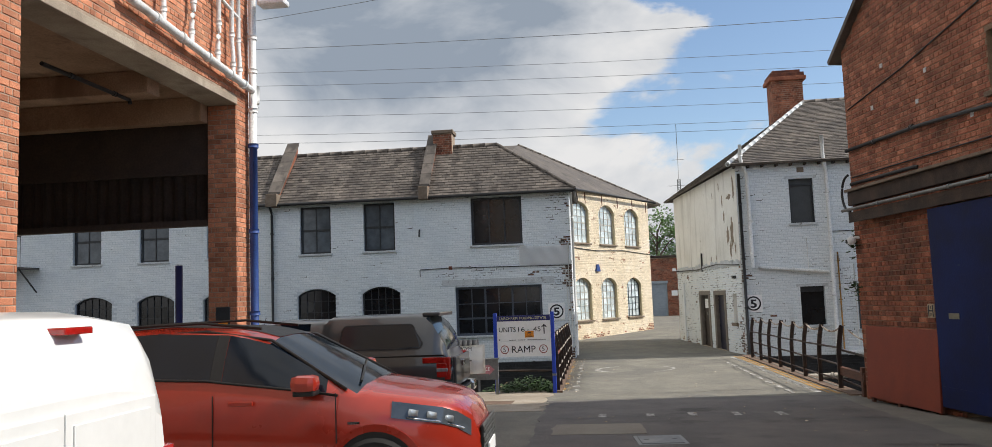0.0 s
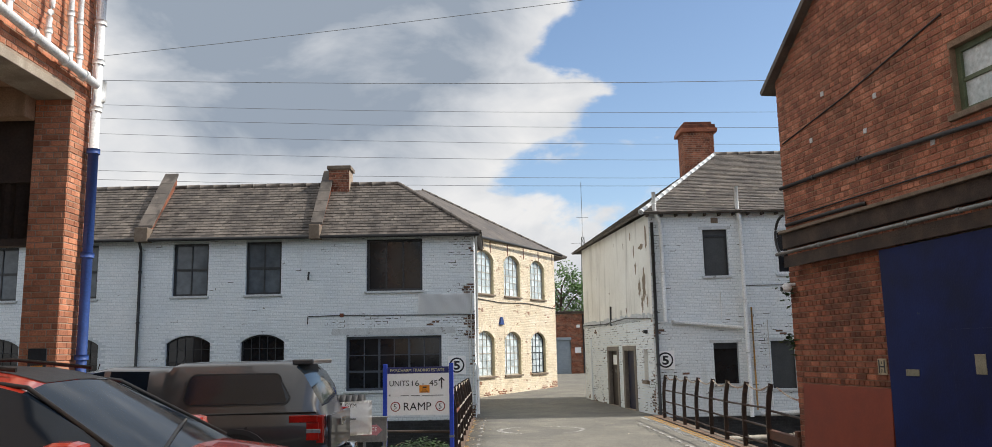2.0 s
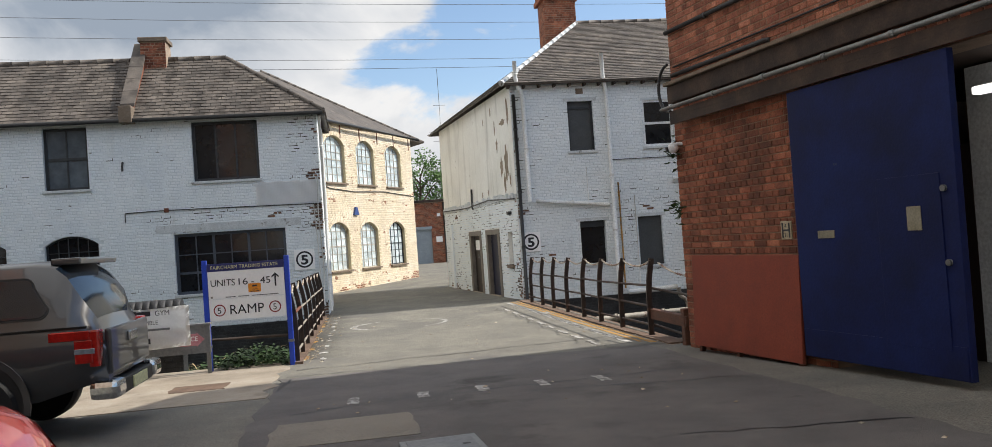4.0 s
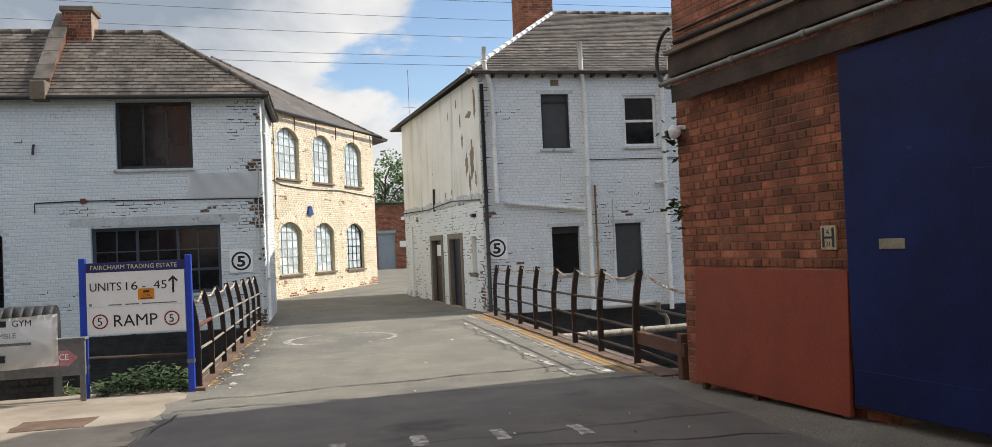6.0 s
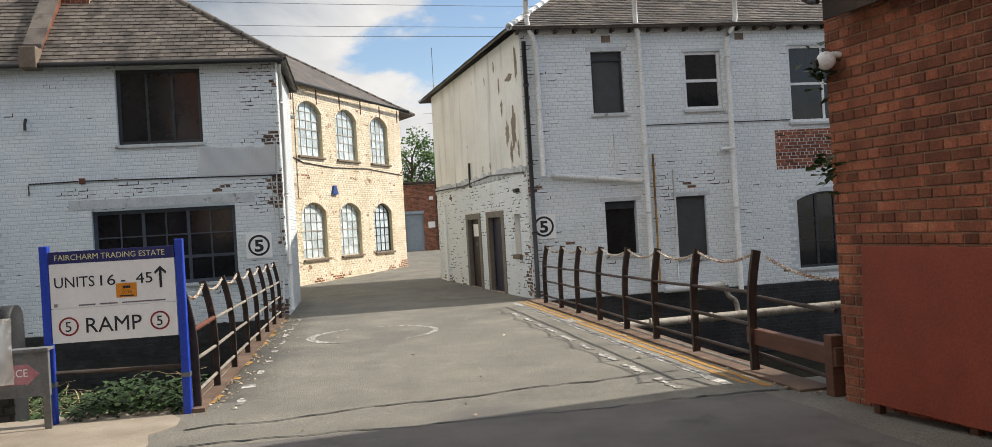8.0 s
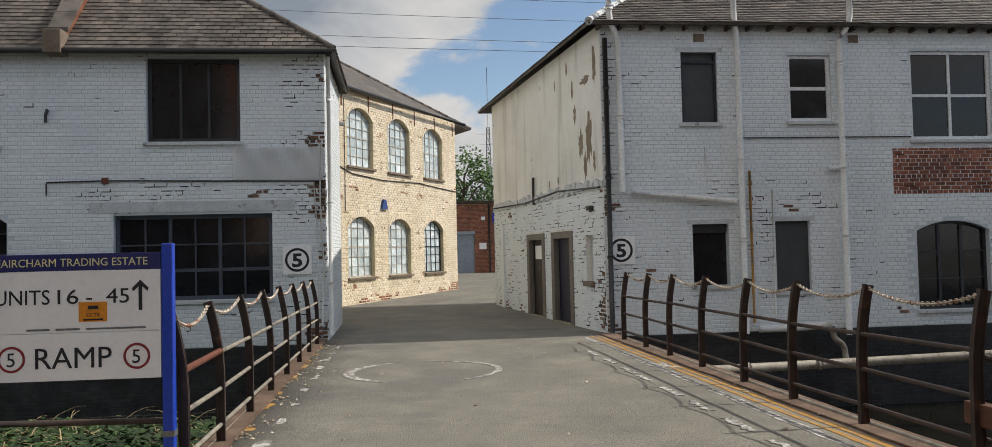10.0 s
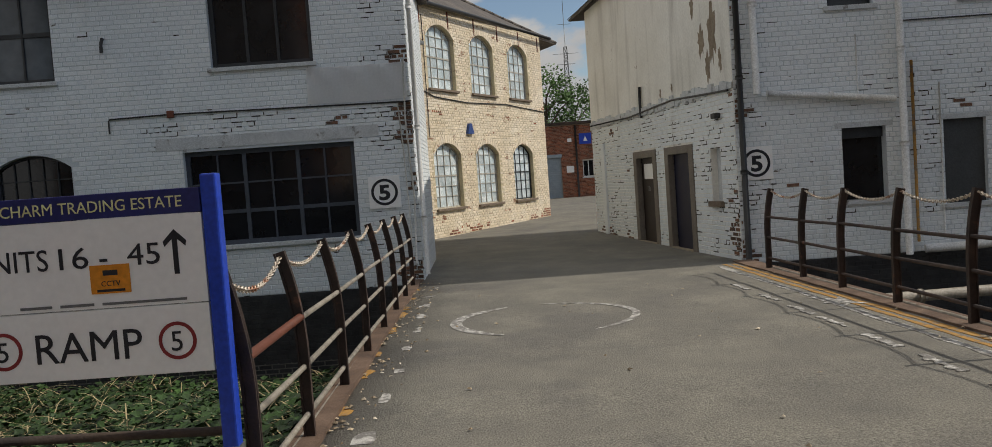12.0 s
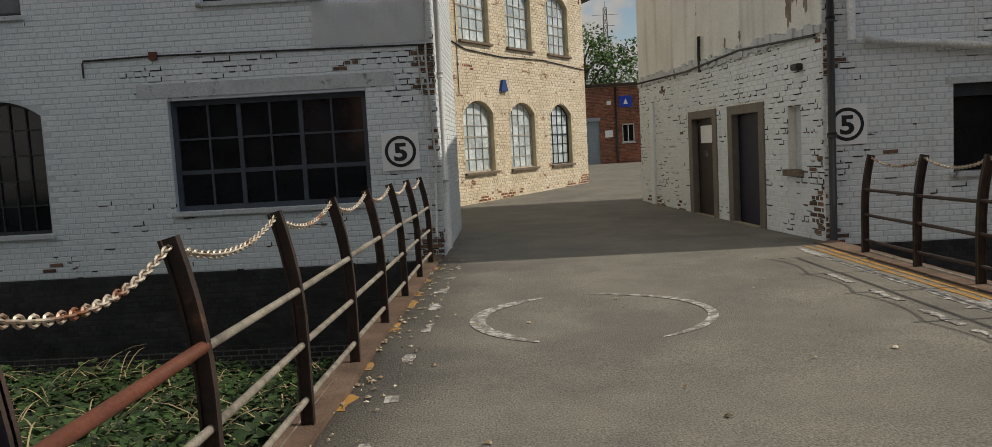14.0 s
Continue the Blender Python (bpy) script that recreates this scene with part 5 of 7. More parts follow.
    pipe("cable", [(-0.3, -0.03, 3.52), (3.0, -0.03, 3.50), (7.0, -0.03, 3.46)], 0.012, "black_pipe", base)
    pipe("cable", [(-0.3, -0.02, 4.75), (1.6, -0.02, 5.0), (3.6, -0.02, 5.35)], 0.012, "black_pipe", base)
    # sliding door with wicket
    d = part("sliding_door", boxes((2.2, 4.31, -0.165, -0.09, -0.20, 2.68), bevel=0.006), "blue_door", base, "dark blue sliding steel door with a wicket")
    part("wicket", boxes((3.40, 4.14, -0.176, -0.166, 0.05, 1.62), bevel=0.003), "blue_door", d)
    part("letter_plate", boxes((2.545, 2.79, -0.175, -0.166, 1.075, 1.155), bevel=0.003), "brass", d, "dull metal letter plate")
    part("notice", boxes((3.76, 3.92, -0.184, -0.177, 1.12, 1.34)), "brass", d)
    for z in (1.48, 0.83):
        part("lock", tube(bmesh.new(), [(4.18, -0.165, z), (4.18, -0.19, z)], 0.03), "steel", d)
    part("kick_plate", boxes((2.22, 4.29, -0.172, -0.1665, -0.19, 0.10)), "blue_door", d)
    # the room behind
    part("room_wall", boxes((3.27, 9.0, 1.2, 1.3, -0.3, 2.72)), "plaster", base, "white plastered wall inside the doorway")
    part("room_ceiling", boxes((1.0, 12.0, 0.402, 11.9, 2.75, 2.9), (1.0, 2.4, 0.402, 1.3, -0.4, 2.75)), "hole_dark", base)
    rd = part("room_door", boxes((2.5, 3.26, 1.2, 1.26, -0.3, 1.95), bevel=0.01), "brown_door", base, "dark brown inner door")
    part("glass_slot", boxes((2.98, 3.03, 1.19, 1.2, 1.2, 1.6)), "glass_milky", rd)
    part("tube_lamp", boxes((3.75, 5.0, 0.72, 0.84, 2.36, 2.44), bevel=0.02), "tube_glow", base, "lit fluorescent tube inside the doorway")
    # red panel on legs
    p = thing("sheet_panel", fr @ pose(-0.01, -0.17, -0.37, -2.5, 0, 0), "rust red sheet panel leaning on the brick wall", "panel")
    part("sheet", boxes((0, 2.17, -0.02, 0.02, 0.07, 1.27), bevel=0.006), "red_panel", p)
    for x in (0.05, 0.9, 2.06):
        part("leg", boxes((x, x + 0.06, 0.021, 0.08, -0.03, 1.2)), "timber", p)
    h = part("hydrant_sign", boxes((1.76, 1.94, -0.03, -0.008, 1.07, 1.28), bevel=0.003), "hydrant_yellow", base, "small hydrant plate with H 4 21")
    part("bar", boxes((1.78, 1.805, -0.033, -0.0305, 1.09, 1.26), (1.895, 1.92, -0.033, -0.0305, 1.09, 1.26), (1.805, 1.895, -0.033, -0.0305, 1.165, 1.185)), "ink", h)
    lettering("4", 0.07, (1.83, -0.032, 1.20), h, "ink")
    lettering("21", 0.06, (1.82, -0.032, 1.10), h, "ink")
    window(base, win_h, 1, 2, "green_frame", "glass_milky", depth=0.08, bar=0.05, edge=0.07, sill="stone_sill", label="green framed window with pale panes")
    cam_ = thing("security_camera", fr @ pose(-0.24, -0.02, 2.42), "white dome security camera on a wall bracket", "camera")
    part("bracket", tube(bmesh.new(), [(0, 0, 0.02), (0, -0.08, 0.02), (0, -0.12, 0)], 0.025), "upvc", cam_)
    bm = bmesh.new()
    bmesh.ops.create_uvsphere(bm, u_segments=16, v_segments=10, radius=0.075)
    bmesh.ops.translate(bm, vec=(0, -0.14, -0.03), verts=bm.verts[:])
    part("dome", bm, "upvc", cam_)
    part("lens", tube(bmesh.new(), [(-0.03, -0.19, -0.04), (-0.04, -0.225, -0.05)], 0.035), "trim_black", cam_)
    hoop = [(-0.42 - 0.28 * math.sin(a), -0.05, 3.25 + 0.33 * math.cos(a)) for a in [k * math.pi / 12 for k in range(13)]]
    pipe("hoop", hoop, 0.022, "black_pipe", base, label="black iron hoop bracket")
    rng = random.Random(9)
    for k in range(5):
        x, z = rng.uniform(0.5, 3.5), rng.uniform(3.7, 5.4)
        part("tie_plate", boxes((x, x + 0.07, -0.02, -0.006, z, z + 0.07)), "white_sill", base)
    return base, wall, near


M["hydrant_yellow"] = surface("faded_yellow_plate", [srgb("a89c80"), srgb("b8ac92")], 5, 0.6, 0, 0.1, 40)
M["green_frame"] = surface("faded_green_paint", [srgb("4e5a44"), srgb("5d6a52")], 5, 0.6, 0, 0.3, 50)
RED_BASE, RED_WALL, NEAR_BRICKS = red_works()


# ---- gatehouse with the undercroft ----
def gate_house():
    fr = along(-5.9, 2, -5.86, 13.7)
    base = thing("gatehouse", fr, "orange brick gatehouse over an open undercroft", "building")
    gap = Hole(5.95, 11.2, -0.6, 5.14)
    part("wall", boxes((-14, 5.95, 0, 0.5, -0.3, 9.5), (11.2, 11.7, 0, 0.5, -0.45, 5.14), (5.95, 11.7, 0, 0.5, 5.14, 9.5)), "mortar", base)
    bricks_joined("bricks", [c for c in courses(11.7, -0.45, 9.45, [gap], None, 4.5, "garden")], 0.008, "orange_brick", base, seed=7)
    bricks_joined("pier_bricks", courses(0.5, -0.45, 5.12, [], None, 0, "garden"), 0.008, "orange_brick", base, m=pose(11.2, 0.5, 0, 0, 0, -90), seed=18)
    bricks_joined("near_pier_bricks", courses(0.5, -0.3, 5.12, [], None, 0, "garden"), 0.008, "orange_brick", base, m=pose(5.95, 0.0, 0, 0, 0, 90), seed=19)
    part("north_wall", boxes((11.2, 11.7, 0.5, 9, 5.14, 9.5)), "mortar", base)
    part("lintel", boxes((5.95, 11.2, -0.03, 0.5, 5.02, 5.139), bevel=0.01), "concrete", base, "stained concrete lintel")
    part("soffit", boxes((-2, 11.2, 0.5, 9, 5.14, 5.4)), "soffit", base)
    part("soffit_beam", boxes((9.3, 9.65, 0.5, 9, 4.80, 5.139), bevel=0.02), "soffit", base)
    part("soffit_beam", boxes((10.95, 11.2, 0.5, 9, 4.72, 5.139), bevel=0.02), "soffit", base)
    pipe("hanging_rail", [(7.6, 0.95, 4.78), (9.6, 0.95, 4.78), (9.6, 0.95, 4.72)], 0.03, "black_pipe", base, collars=[(8.2, 0.95, 4.78), (9.2, 0.95, 4.78)])
    # screen and sheeting take the unlit brown, so their shade is painted
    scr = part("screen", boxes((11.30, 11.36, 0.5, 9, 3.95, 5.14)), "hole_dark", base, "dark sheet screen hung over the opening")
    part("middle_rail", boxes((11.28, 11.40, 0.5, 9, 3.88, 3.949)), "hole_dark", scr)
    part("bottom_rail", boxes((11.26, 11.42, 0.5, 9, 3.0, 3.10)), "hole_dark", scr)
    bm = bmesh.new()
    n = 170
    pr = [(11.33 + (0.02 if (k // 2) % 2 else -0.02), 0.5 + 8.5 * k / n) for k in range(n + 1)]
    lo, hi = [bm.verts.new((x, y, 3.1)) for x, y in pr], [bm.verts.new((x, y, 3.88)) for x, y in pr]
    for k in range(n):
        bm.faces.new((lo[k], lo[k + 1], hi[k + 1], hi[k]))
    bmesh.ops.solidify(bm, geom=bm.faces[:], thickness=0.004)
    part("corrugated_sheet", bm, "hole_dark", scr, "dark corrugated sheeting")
    part("inner_wall", boxes((-2, 11.2, 9, 9.3, -0.4, 5.14), (-2, 5.0, 0.5, 9, -0.3, 5.14)), "soffit", base)
    part("roof", boxes((-14, 11.9, -0.2, 9.5, 9.5, 9.7)), "slate", base)
    pipe("post", [(11.35, 1.1, -0.4), (11.35, 1.1, 2.35)], 0.06, "navy", base, label="dark blue steel post")
    # drain pipes on the face
    pipe("waste_pipe", [(7.65, -0.14, 6.9), (7.65, -0.14, 5.62), (11.55, -0.14, 5.34)], 0.062, "white_plastic", base, collars=[(x, -0.14, 5.62 - (x - 7.65) * 0.072) for x in (8.4, 9.1, 9.9, 10.7, 11.2)], label="white painted waste pipe")
    for x, kx in ((8.6, 0.0), (9.4, 0.1), (10.25, 0.08), (10.8, 0.0), (11.05, 0.0)):
        zz = 5.62 - (x - 7.65) * 0.072
        pipe("branch_pipe", [(x + kx, -0.12, 7.4), (x + kx, -0.12, zz + 0.55), (x, -0.14, zz + 0.38), (x, -0.14, zz)], 0.038, "white_plastic", base, collars=[(x, -0.14, zz + 0.2), (x + kx, -0.12, zz + 0.7)])
    pipe("cross_pipe", [(9.4, -0.12, 6.75), (11.1, -0.12, 6.45)], 0.03, "white_plastic", base)
    pipe("downpipe", [(11.62, -0.12, 9), (11.62, -0.12, 4.40)], 0.065, "white_plastic", base, collars=[(11.62, -0.12, z) for z in (6.3, 5.7, 5.0)], label="white painted downpipe")
    pipe("hopper", [(11.72, -0.13, 5.45), (11.72, -0.13, 5.15), (11.62, -0.12, 5.0)], 0.07, "white_plastic", base)
    pipe("downpipe", [(11.62, -0.12, 4.41), (11.62, -0.12, -0.35)], 0.07, "blue_pipe", base, collars=[(11.62, -0.12, z) for z in (4.38, 2.9, 1.5)], label="blue painted downpipe")
    part("lamp_head", boxes((11.5, 11.8, -0.75, -0.25, 6.85, 6.95), bevel=0.04), "upvc", base)
    s = part("notice_board", boxes((11.17, 11.19, 0.12, 0.36, 1.2, 1.62)), "black_frame", base, "black notice with an orange arrow")
    part("arrow", boxes((11.163, 11.169, 0.16, 0.32, 1.3, 1.40)), "orange_sticker", s)
    w = part("warning_sign", boxes((5.3, 5.6, -0.02, -0.008, 2.30, 2.62)), "sign_white", base, "white electrical warning sign")
    part("triangle", prism(bmesh.new(), [(5.38, 2.44), (5.52, 2.44), (5.45, 2.58)], -0.024, -0.021), "ink", w)
    part("warning_sign", boxes((5.3, 5.58, -0.02, -0.008, 1.62, 1.80)), "sign_white", base)


gate_house()


# ---- vehicles ----
def loft(rows, skip=lambda i, k: False, only=lambda i, k: True, off=0.0):
    """A skin over cross-sections; each row is (x, [(y, z), ...]) for one half, mirrored."""
    bm = bmesh.new()
    grid = []
    for x, half in rows:
        full = [(-y, z) for y, z in half] + [(y, z) for y, z in half[::-1][1:]]
        grid.append([Vector((x, y, z)) for y, z in full])
    n = len(grid[0])
    nh = len(rows[0][1])
    verts = {}

    def vert(i, k):
        if (i, k) not in verts:
            verts[i, k] = bm.verts.new(grid[i][k])
        return verts[i, k]

    for i in range(len(grid) - 1):
        for k in range(n - 1):
            kk = k if k < nh - 1 else n - 2 - k
            if only(i, kk) and not skip(i, kk):
                q = [vert(i, k), vert(i, k + 1), vert(i + 1, k + 1), vert(i + 1, k)]
                if len({tuple(round(c, 5) for c in v.co) for v in q}) == 4:
                    bm.faces.new(q).smooth = True
    bmesh.ops.recalc_face_normals(bm, faces=bm.faces[:])
    if off:
        bm.normal_update()
        for v in bm.verts:
            v.co += v.normal * off
    return bm, verts


def half_of(bm, s):
    """Keeps the faces on one side."""
    bmesh.ops.delete(bm, geom=[f for f in bm.faces if f.calc_center_median().y * s < 0], context="FACES")
    return bm


def ip(x, table):
    return float(np.interp(x, [t[0] for t in table], [t[1] for t in table]))


def wheel(parent, x, y, r, w, rim="alloy"):
    side = 1 if y > 0 else -1
    t = part("wheel", tube(bmesh.new(), [(x, y - w / 2, r), (x, y - w / 2 + 0.03, r), (x, y + w / 2 - 0.03, r), (x, y + w / 2, r)], [r - 0.03, r, r, r - 0.03], 28), "tyre", parent)
    bm = bmesh.new()
    yo = y + side * (w / 2 + 0.004)
    tube(bm, [(x, y, r), (x, yo - side * 0.02, r)], r * 0.66, 24)
    part("rim", bm, "trim_black", t)
    bm = bmesh.new()
    for k in range(5):
        a = k * math.tau / 5 + 0.3
        for da in (-0.12, 0.12):
            tube(bm, [(x, yo, r), (x + 0.62 * r * math.cos(a + da), yo, r + 0.62 * r * math.sin(a + da))], 0.022, 6)
    rg = [(x + 0.64 * r * math.cos(k * math.tau / 24), yo, r + 0.64 * r * math.sin(k * math.tau / 24)) for k in range(25)]
    tube(bm, rg, 0.016, 6)
    part("spokes", bm, rim, t)
    return t


def arch_trim(parent, x, y, r, side, material):
    bm = bmesh.new()
    pts_o, pts_i = [], []
    for k in range(19):
        a = math.radians(-12 + 204 * k / 18)
        pts_o.append((x + (r + 0.06) * math.cos(a), r + (r + 0.06) * math.sin(a)))
        pts_i.append((x + r * math.cos(a), r + r * math.sin(a)))
    for k in range(18):
        prism(bm, [pts_i[k], pts_i[k + 1], pts_o[k + 1], pts_o[k]], min(y, y + side * 0.02), max(y, y + side * 0.02))
    bmesh.ops.remove_doubles(bm, verts=bm.verts[:], dist=0.0005)
    bmesh.ops.recalc_face_normals(bm, faces=bm.faces[:])
    part("wheel_arch", bm, material, parent)
    bm = bmesh.new()
    prism(bm, [(px, pz) for px, pz in pts_i], min(y, y + side * 0.006), max(y, y + side * 0.006))
    bmesh.ops.recalc_face_normals(bm, faces=bm.faces[:])
    part("wheel_well", bm, "trim_black", parent)


def vehicle_rows(xs, top, belt, wid, bot, roof_w, hood):
    """Cross-sections of a body: sill, flank, belt, window, roof edge, centre."""
    rows = []
    for x in xs:
        w, b, t, z0 = ip(x, wid), ip(x, belt), ip(x, top), ip(x, bot)
        if t < b + 0.10:
            half = [(w * 0.86, z0), (w * 0.97, z0 + 0.12), (w, z0 + 0.5 * (b - z0)), (w * 0.985, b - 0.13), (w * 0.93, b), (w * 0.80, b + (t - b) * 0.55), (w * 0.62, b + (t - b) * 0.8), (w * 0.34, b + (t - b) * 0.96), (0, t)]
        else:
            rw = roof_w * w
            f = min(1, (t - b) / 0.6)
            wt = w * 0.95 + (rw - w * 0.95) * f
            half = [(w * 0.86, z0), (w * 0.97, z0 + 0.12), (w, z0 + 0.5 * (b - z0)), (w * 0.985, b - 0.13), (w * 0.95, b), ((w * 0.95 + wt) / 2 + 0.015, b + 0.5 * (t - 0.06 - b)), (wt, t - 0.06), (wt * 0.62, t - 0.012), (0, t)]
        rows.append((x, half))
    return rows


def crossover():
    base = thing("car", pose(-3.33, 7.74, road_z(7.7), 0, 0, 1.5), "shiny red five-door crossover car parked in the yard", "car")
    top = [(-2.30, 0.62), (-2.26, 0.95), (-2.10, 1.28), (-1.9, 1.50), (-1.4, 1.60), (-0.45, 1.65), (0.2, 1.61), (0.50, 1.53), (1.0, 1.265), (1.30, 1.10), (1.55, 1.06), (1.9, 1.0), (2.15, 0.92), (2.27, 0.79), (2.31, 0.58)]
    belt = [(-2.31, 0.60), (-2.2, 1.12), (-1.5, 1.24), (0.0, 1.18), (1.0, 1.06), (1.3, 1.00), (1.6, 0.97), (2.0, 0.90), (2.2, 0.81), (2.31, 0.55)]
    wid = [(-2.31, 0.62), (-2.2, 0.80), (-1.9, 0.90), (-1.2, 0.93), (1.0, 0.93), (1.6, 0.91), (2.0, 0.80), (2.2, 0.62), (2.31, 0.42)]
    bot = [(-2.31, 0.42), (-2.0, 0.25), (2.0, 0.22), (2.31, 0.30)]
    xs = [-2.31, -2.28, -2.2, -2.05, -1.9, -1.65, -1.22, -1.14, -0.5, 0.04, 0.14, 0.3, 0.5, 0.72, 0.9, 1.05, 1.18, 1.30, 1.42, 1.6, 1.8, 2.0, 2.12, 2.22, 2.28, 2.31]
    rows = vehicle_rows(xs, top, belt, wid, bot, 0.66, 1.12)
    side = lambda i, k: k in (4, 5) and xs[i] >= -1.9 and xs[i + 1] <= 1.06 and xs[i] not in (-1.22, 0.04)
    shield = lambda i, k: k in (6, 7) and xs[i] >= 0.5 and xs[i + 1] <= 1.30
    rear = lambda i, k: k in (6, 7) and xs[i] >= -2.2 and xs[i + 1] <= -1.9
    gl = lambda i, k: side(i, k) or shield(i, k) or rear(i, k)
    bm, _ = loft(rows, skip=gl)
    for end in (0, -1):
        x, half = rows[end]
        bm.faces.new([bm.verts.new((x, y, z)) for y, z in [(-a, b) for a, b in half] + [(a, b) for a, b in half[::-1][1:]]])
    body = part("body", bm, "car_red", base)
    for s in (-1, 1):
        part("side_glass", half_of(loft(rows, only=side)[0], s), "glass_car", base)
    for px in (-1.22, 0.04):
        for s in (-1, 1):
            part("door_pillar", half_of(loft(rows, only=lambda i, k: k in (4, 5) and xs[i] == px, off=0.004)[0], s), "trim_black", base)
    b2, _ = loft(rows, only=shield)
    part("windscreen", b2, "glass_car", base)
    b2, _ = loft(rows, only=rear)
    part("rear_window", b2, "glass_car", base)
    b2, _ = loft(rows, only=lambda i, k: k == 7 and xs[i] >= -1.9 and xs[i + 1] <= 0.5, off=0.004)
    part("roof", b2, "trim_black", base, "black glazed roof")
    for s in (-1, 1):
        part("roof_rail", tube(bmesh.new(), [(-1.7, s * 0.50, 1.56), (-1.2, s * 0.50, 1.645), (-0.2, s * 0.50, 1.665), (0.35, s * 0.50, 1.60)], 0.013), "trim_black", base)
        part("waist_trim", tube(bmesh.new(), [(x, s * (ip(x, wid) * 0.955 + 0.004), ip(x, belt) + 0.004) for x in (-1.85, -1.35, -0.6, 0.0, 0.5, 0.9, 1.15)], 0.011), "trim_black", base)
        part("window_trim", tube(bmesh.new(), [(x, s * (ip(x, wid) * z), zz) for x, z, zz in ((-1.85, 0.80, 1.46), (-1.35, 0.68, 1.555), (-0.1, 0.665, 1.59), (0.5, 0.69, 1.50), (1.22, 0.93, 1.08))], 0.014), "trim_black", base)
        bm = bmesh.new()
        box(bm, 0.80, 1.02, s * 1.0 - 0.10, s * 1.0 + 0.10, 1.08, 1.22, bevel=0.06)
        mi = part("mirror", bm, "car_red", base)
        part("mirror_base", boxes((0.82, 1.0, s * 0.98 - 0.09, s * 0.98 + 0.09, 1.05, 1.095), bevel=0.015), "trim_black", mi)
        part("mirror_arm", tube(bmesh.new(), [(0.92, s * 0.86, 1.06), (0.92, s * 0.95, 1.09)], 0.03), "trim_black", mi)
        for x in (0.22, -0.98):
            part("door_handle", boxes((x, x + 0.22, s * 0.945 - 0.012, s * 0.945 + 0.012, 0.97, 1.01), bevel=0.01), "car_red", base)
        for x in (0.08, 1.14, -1.18):
            part("door_gap", boxes((x, x + 0.008, s * 0.933 - 0.004, s * 0.933 + 0.004, 0.36, 1.06)), "trim_black", base)
        part("sill_trim", boxes((-1.2, 1.1, s * 0.90 - 0.035, s * 0.90 + 0.035, 0.20, 0.34), bevel=0.015), "trim_black", base)
        part("badge", boxes((1.24, 1.34, s * 0.925 - 0.004, s * 0.93 + 0.004, 0.80, 0.82)), "chrome", base)
        bl, _ = loft(rows, only=lambda i, k: k == 3 and xs[i] >= 1.6 and xs[i + 1] <= 2.22, off=0.006)
        half_of(bl, s)
        hl = part("headlight", bl, "lamp_shell", base, "clear glass headlight")
        for x in (1.78, 1.93, 2.06):
            yy, zz = ip(x, wid) * 0.965 + 0.004, ip(x, belt) - 0.065
            part("lamp_element", tube(bmesh.new(), [(x - 0.045, s * yy, zz), (x + 0.035, s * (yy - 0.012), zz - 0.012)], [0.035, 0.028], 10), "lamp_clear", hl)
        part("running_light", tube(bmesh.new(), [(x, s * (ip(x, wid) * 0.975 + 0.006), ip(x, belt) - 0.115) for x in (1.72, 1.85, 1.98, 2.1, 2.17)], 0.010, 6), "chrome", hl)
        for x in (1.47, -1.24):
            arch_trim(base, x, s * 0.918, 0.37, s, "car_red")
            wheel(base, x, s * 0.86, 0.345, 0.22)
        part("lamp_lens", boxes((-2.27, -2.05, s * 0.78 - 0.08, s * 0.78 + 0.08, 0.90, 1.04), bevel=0.02), "lamp_red", base)
    bm = bmesh.new()
    for j in range(7):
        for i in range(11):
            x = (i - 5) * 0.085 + (0.042 if j % 2 else 0)
            z = 0.42 + j * 0.045
            ring(bm, x, 0, z, 0.014, 0.03, 6, 0.01)
    part("grille", boxes((2.285, 2.318, -0.44, 0.44, 0.36, 0.70), bevel=0.02), "trim_black", base, "black honeycomb grille")
    part("grille_mesh", bm, "steel", base, m=pose(2.325, 0, 0, 0, 0, 90), kind="stuff")
    part("number_plate", boxes((2.33, 2.345, -0.26, 0.26, 0.40, 0.51)), "sign_white", base)
    part("wiper", tube(bmesh.new(), [(1.27, -0.55, 1.12), (1.16, 0.0, 1.20), (1.10, 0.3, 1.235)], 0.012), "trim_black", base)
    part("aerial", prism(bmesh.new(), [(-1.75, 1.58), (-1.55, 1.62), (-1.72, 1.68)], -0.02, 0.02), "trim_black", base)


crossover()


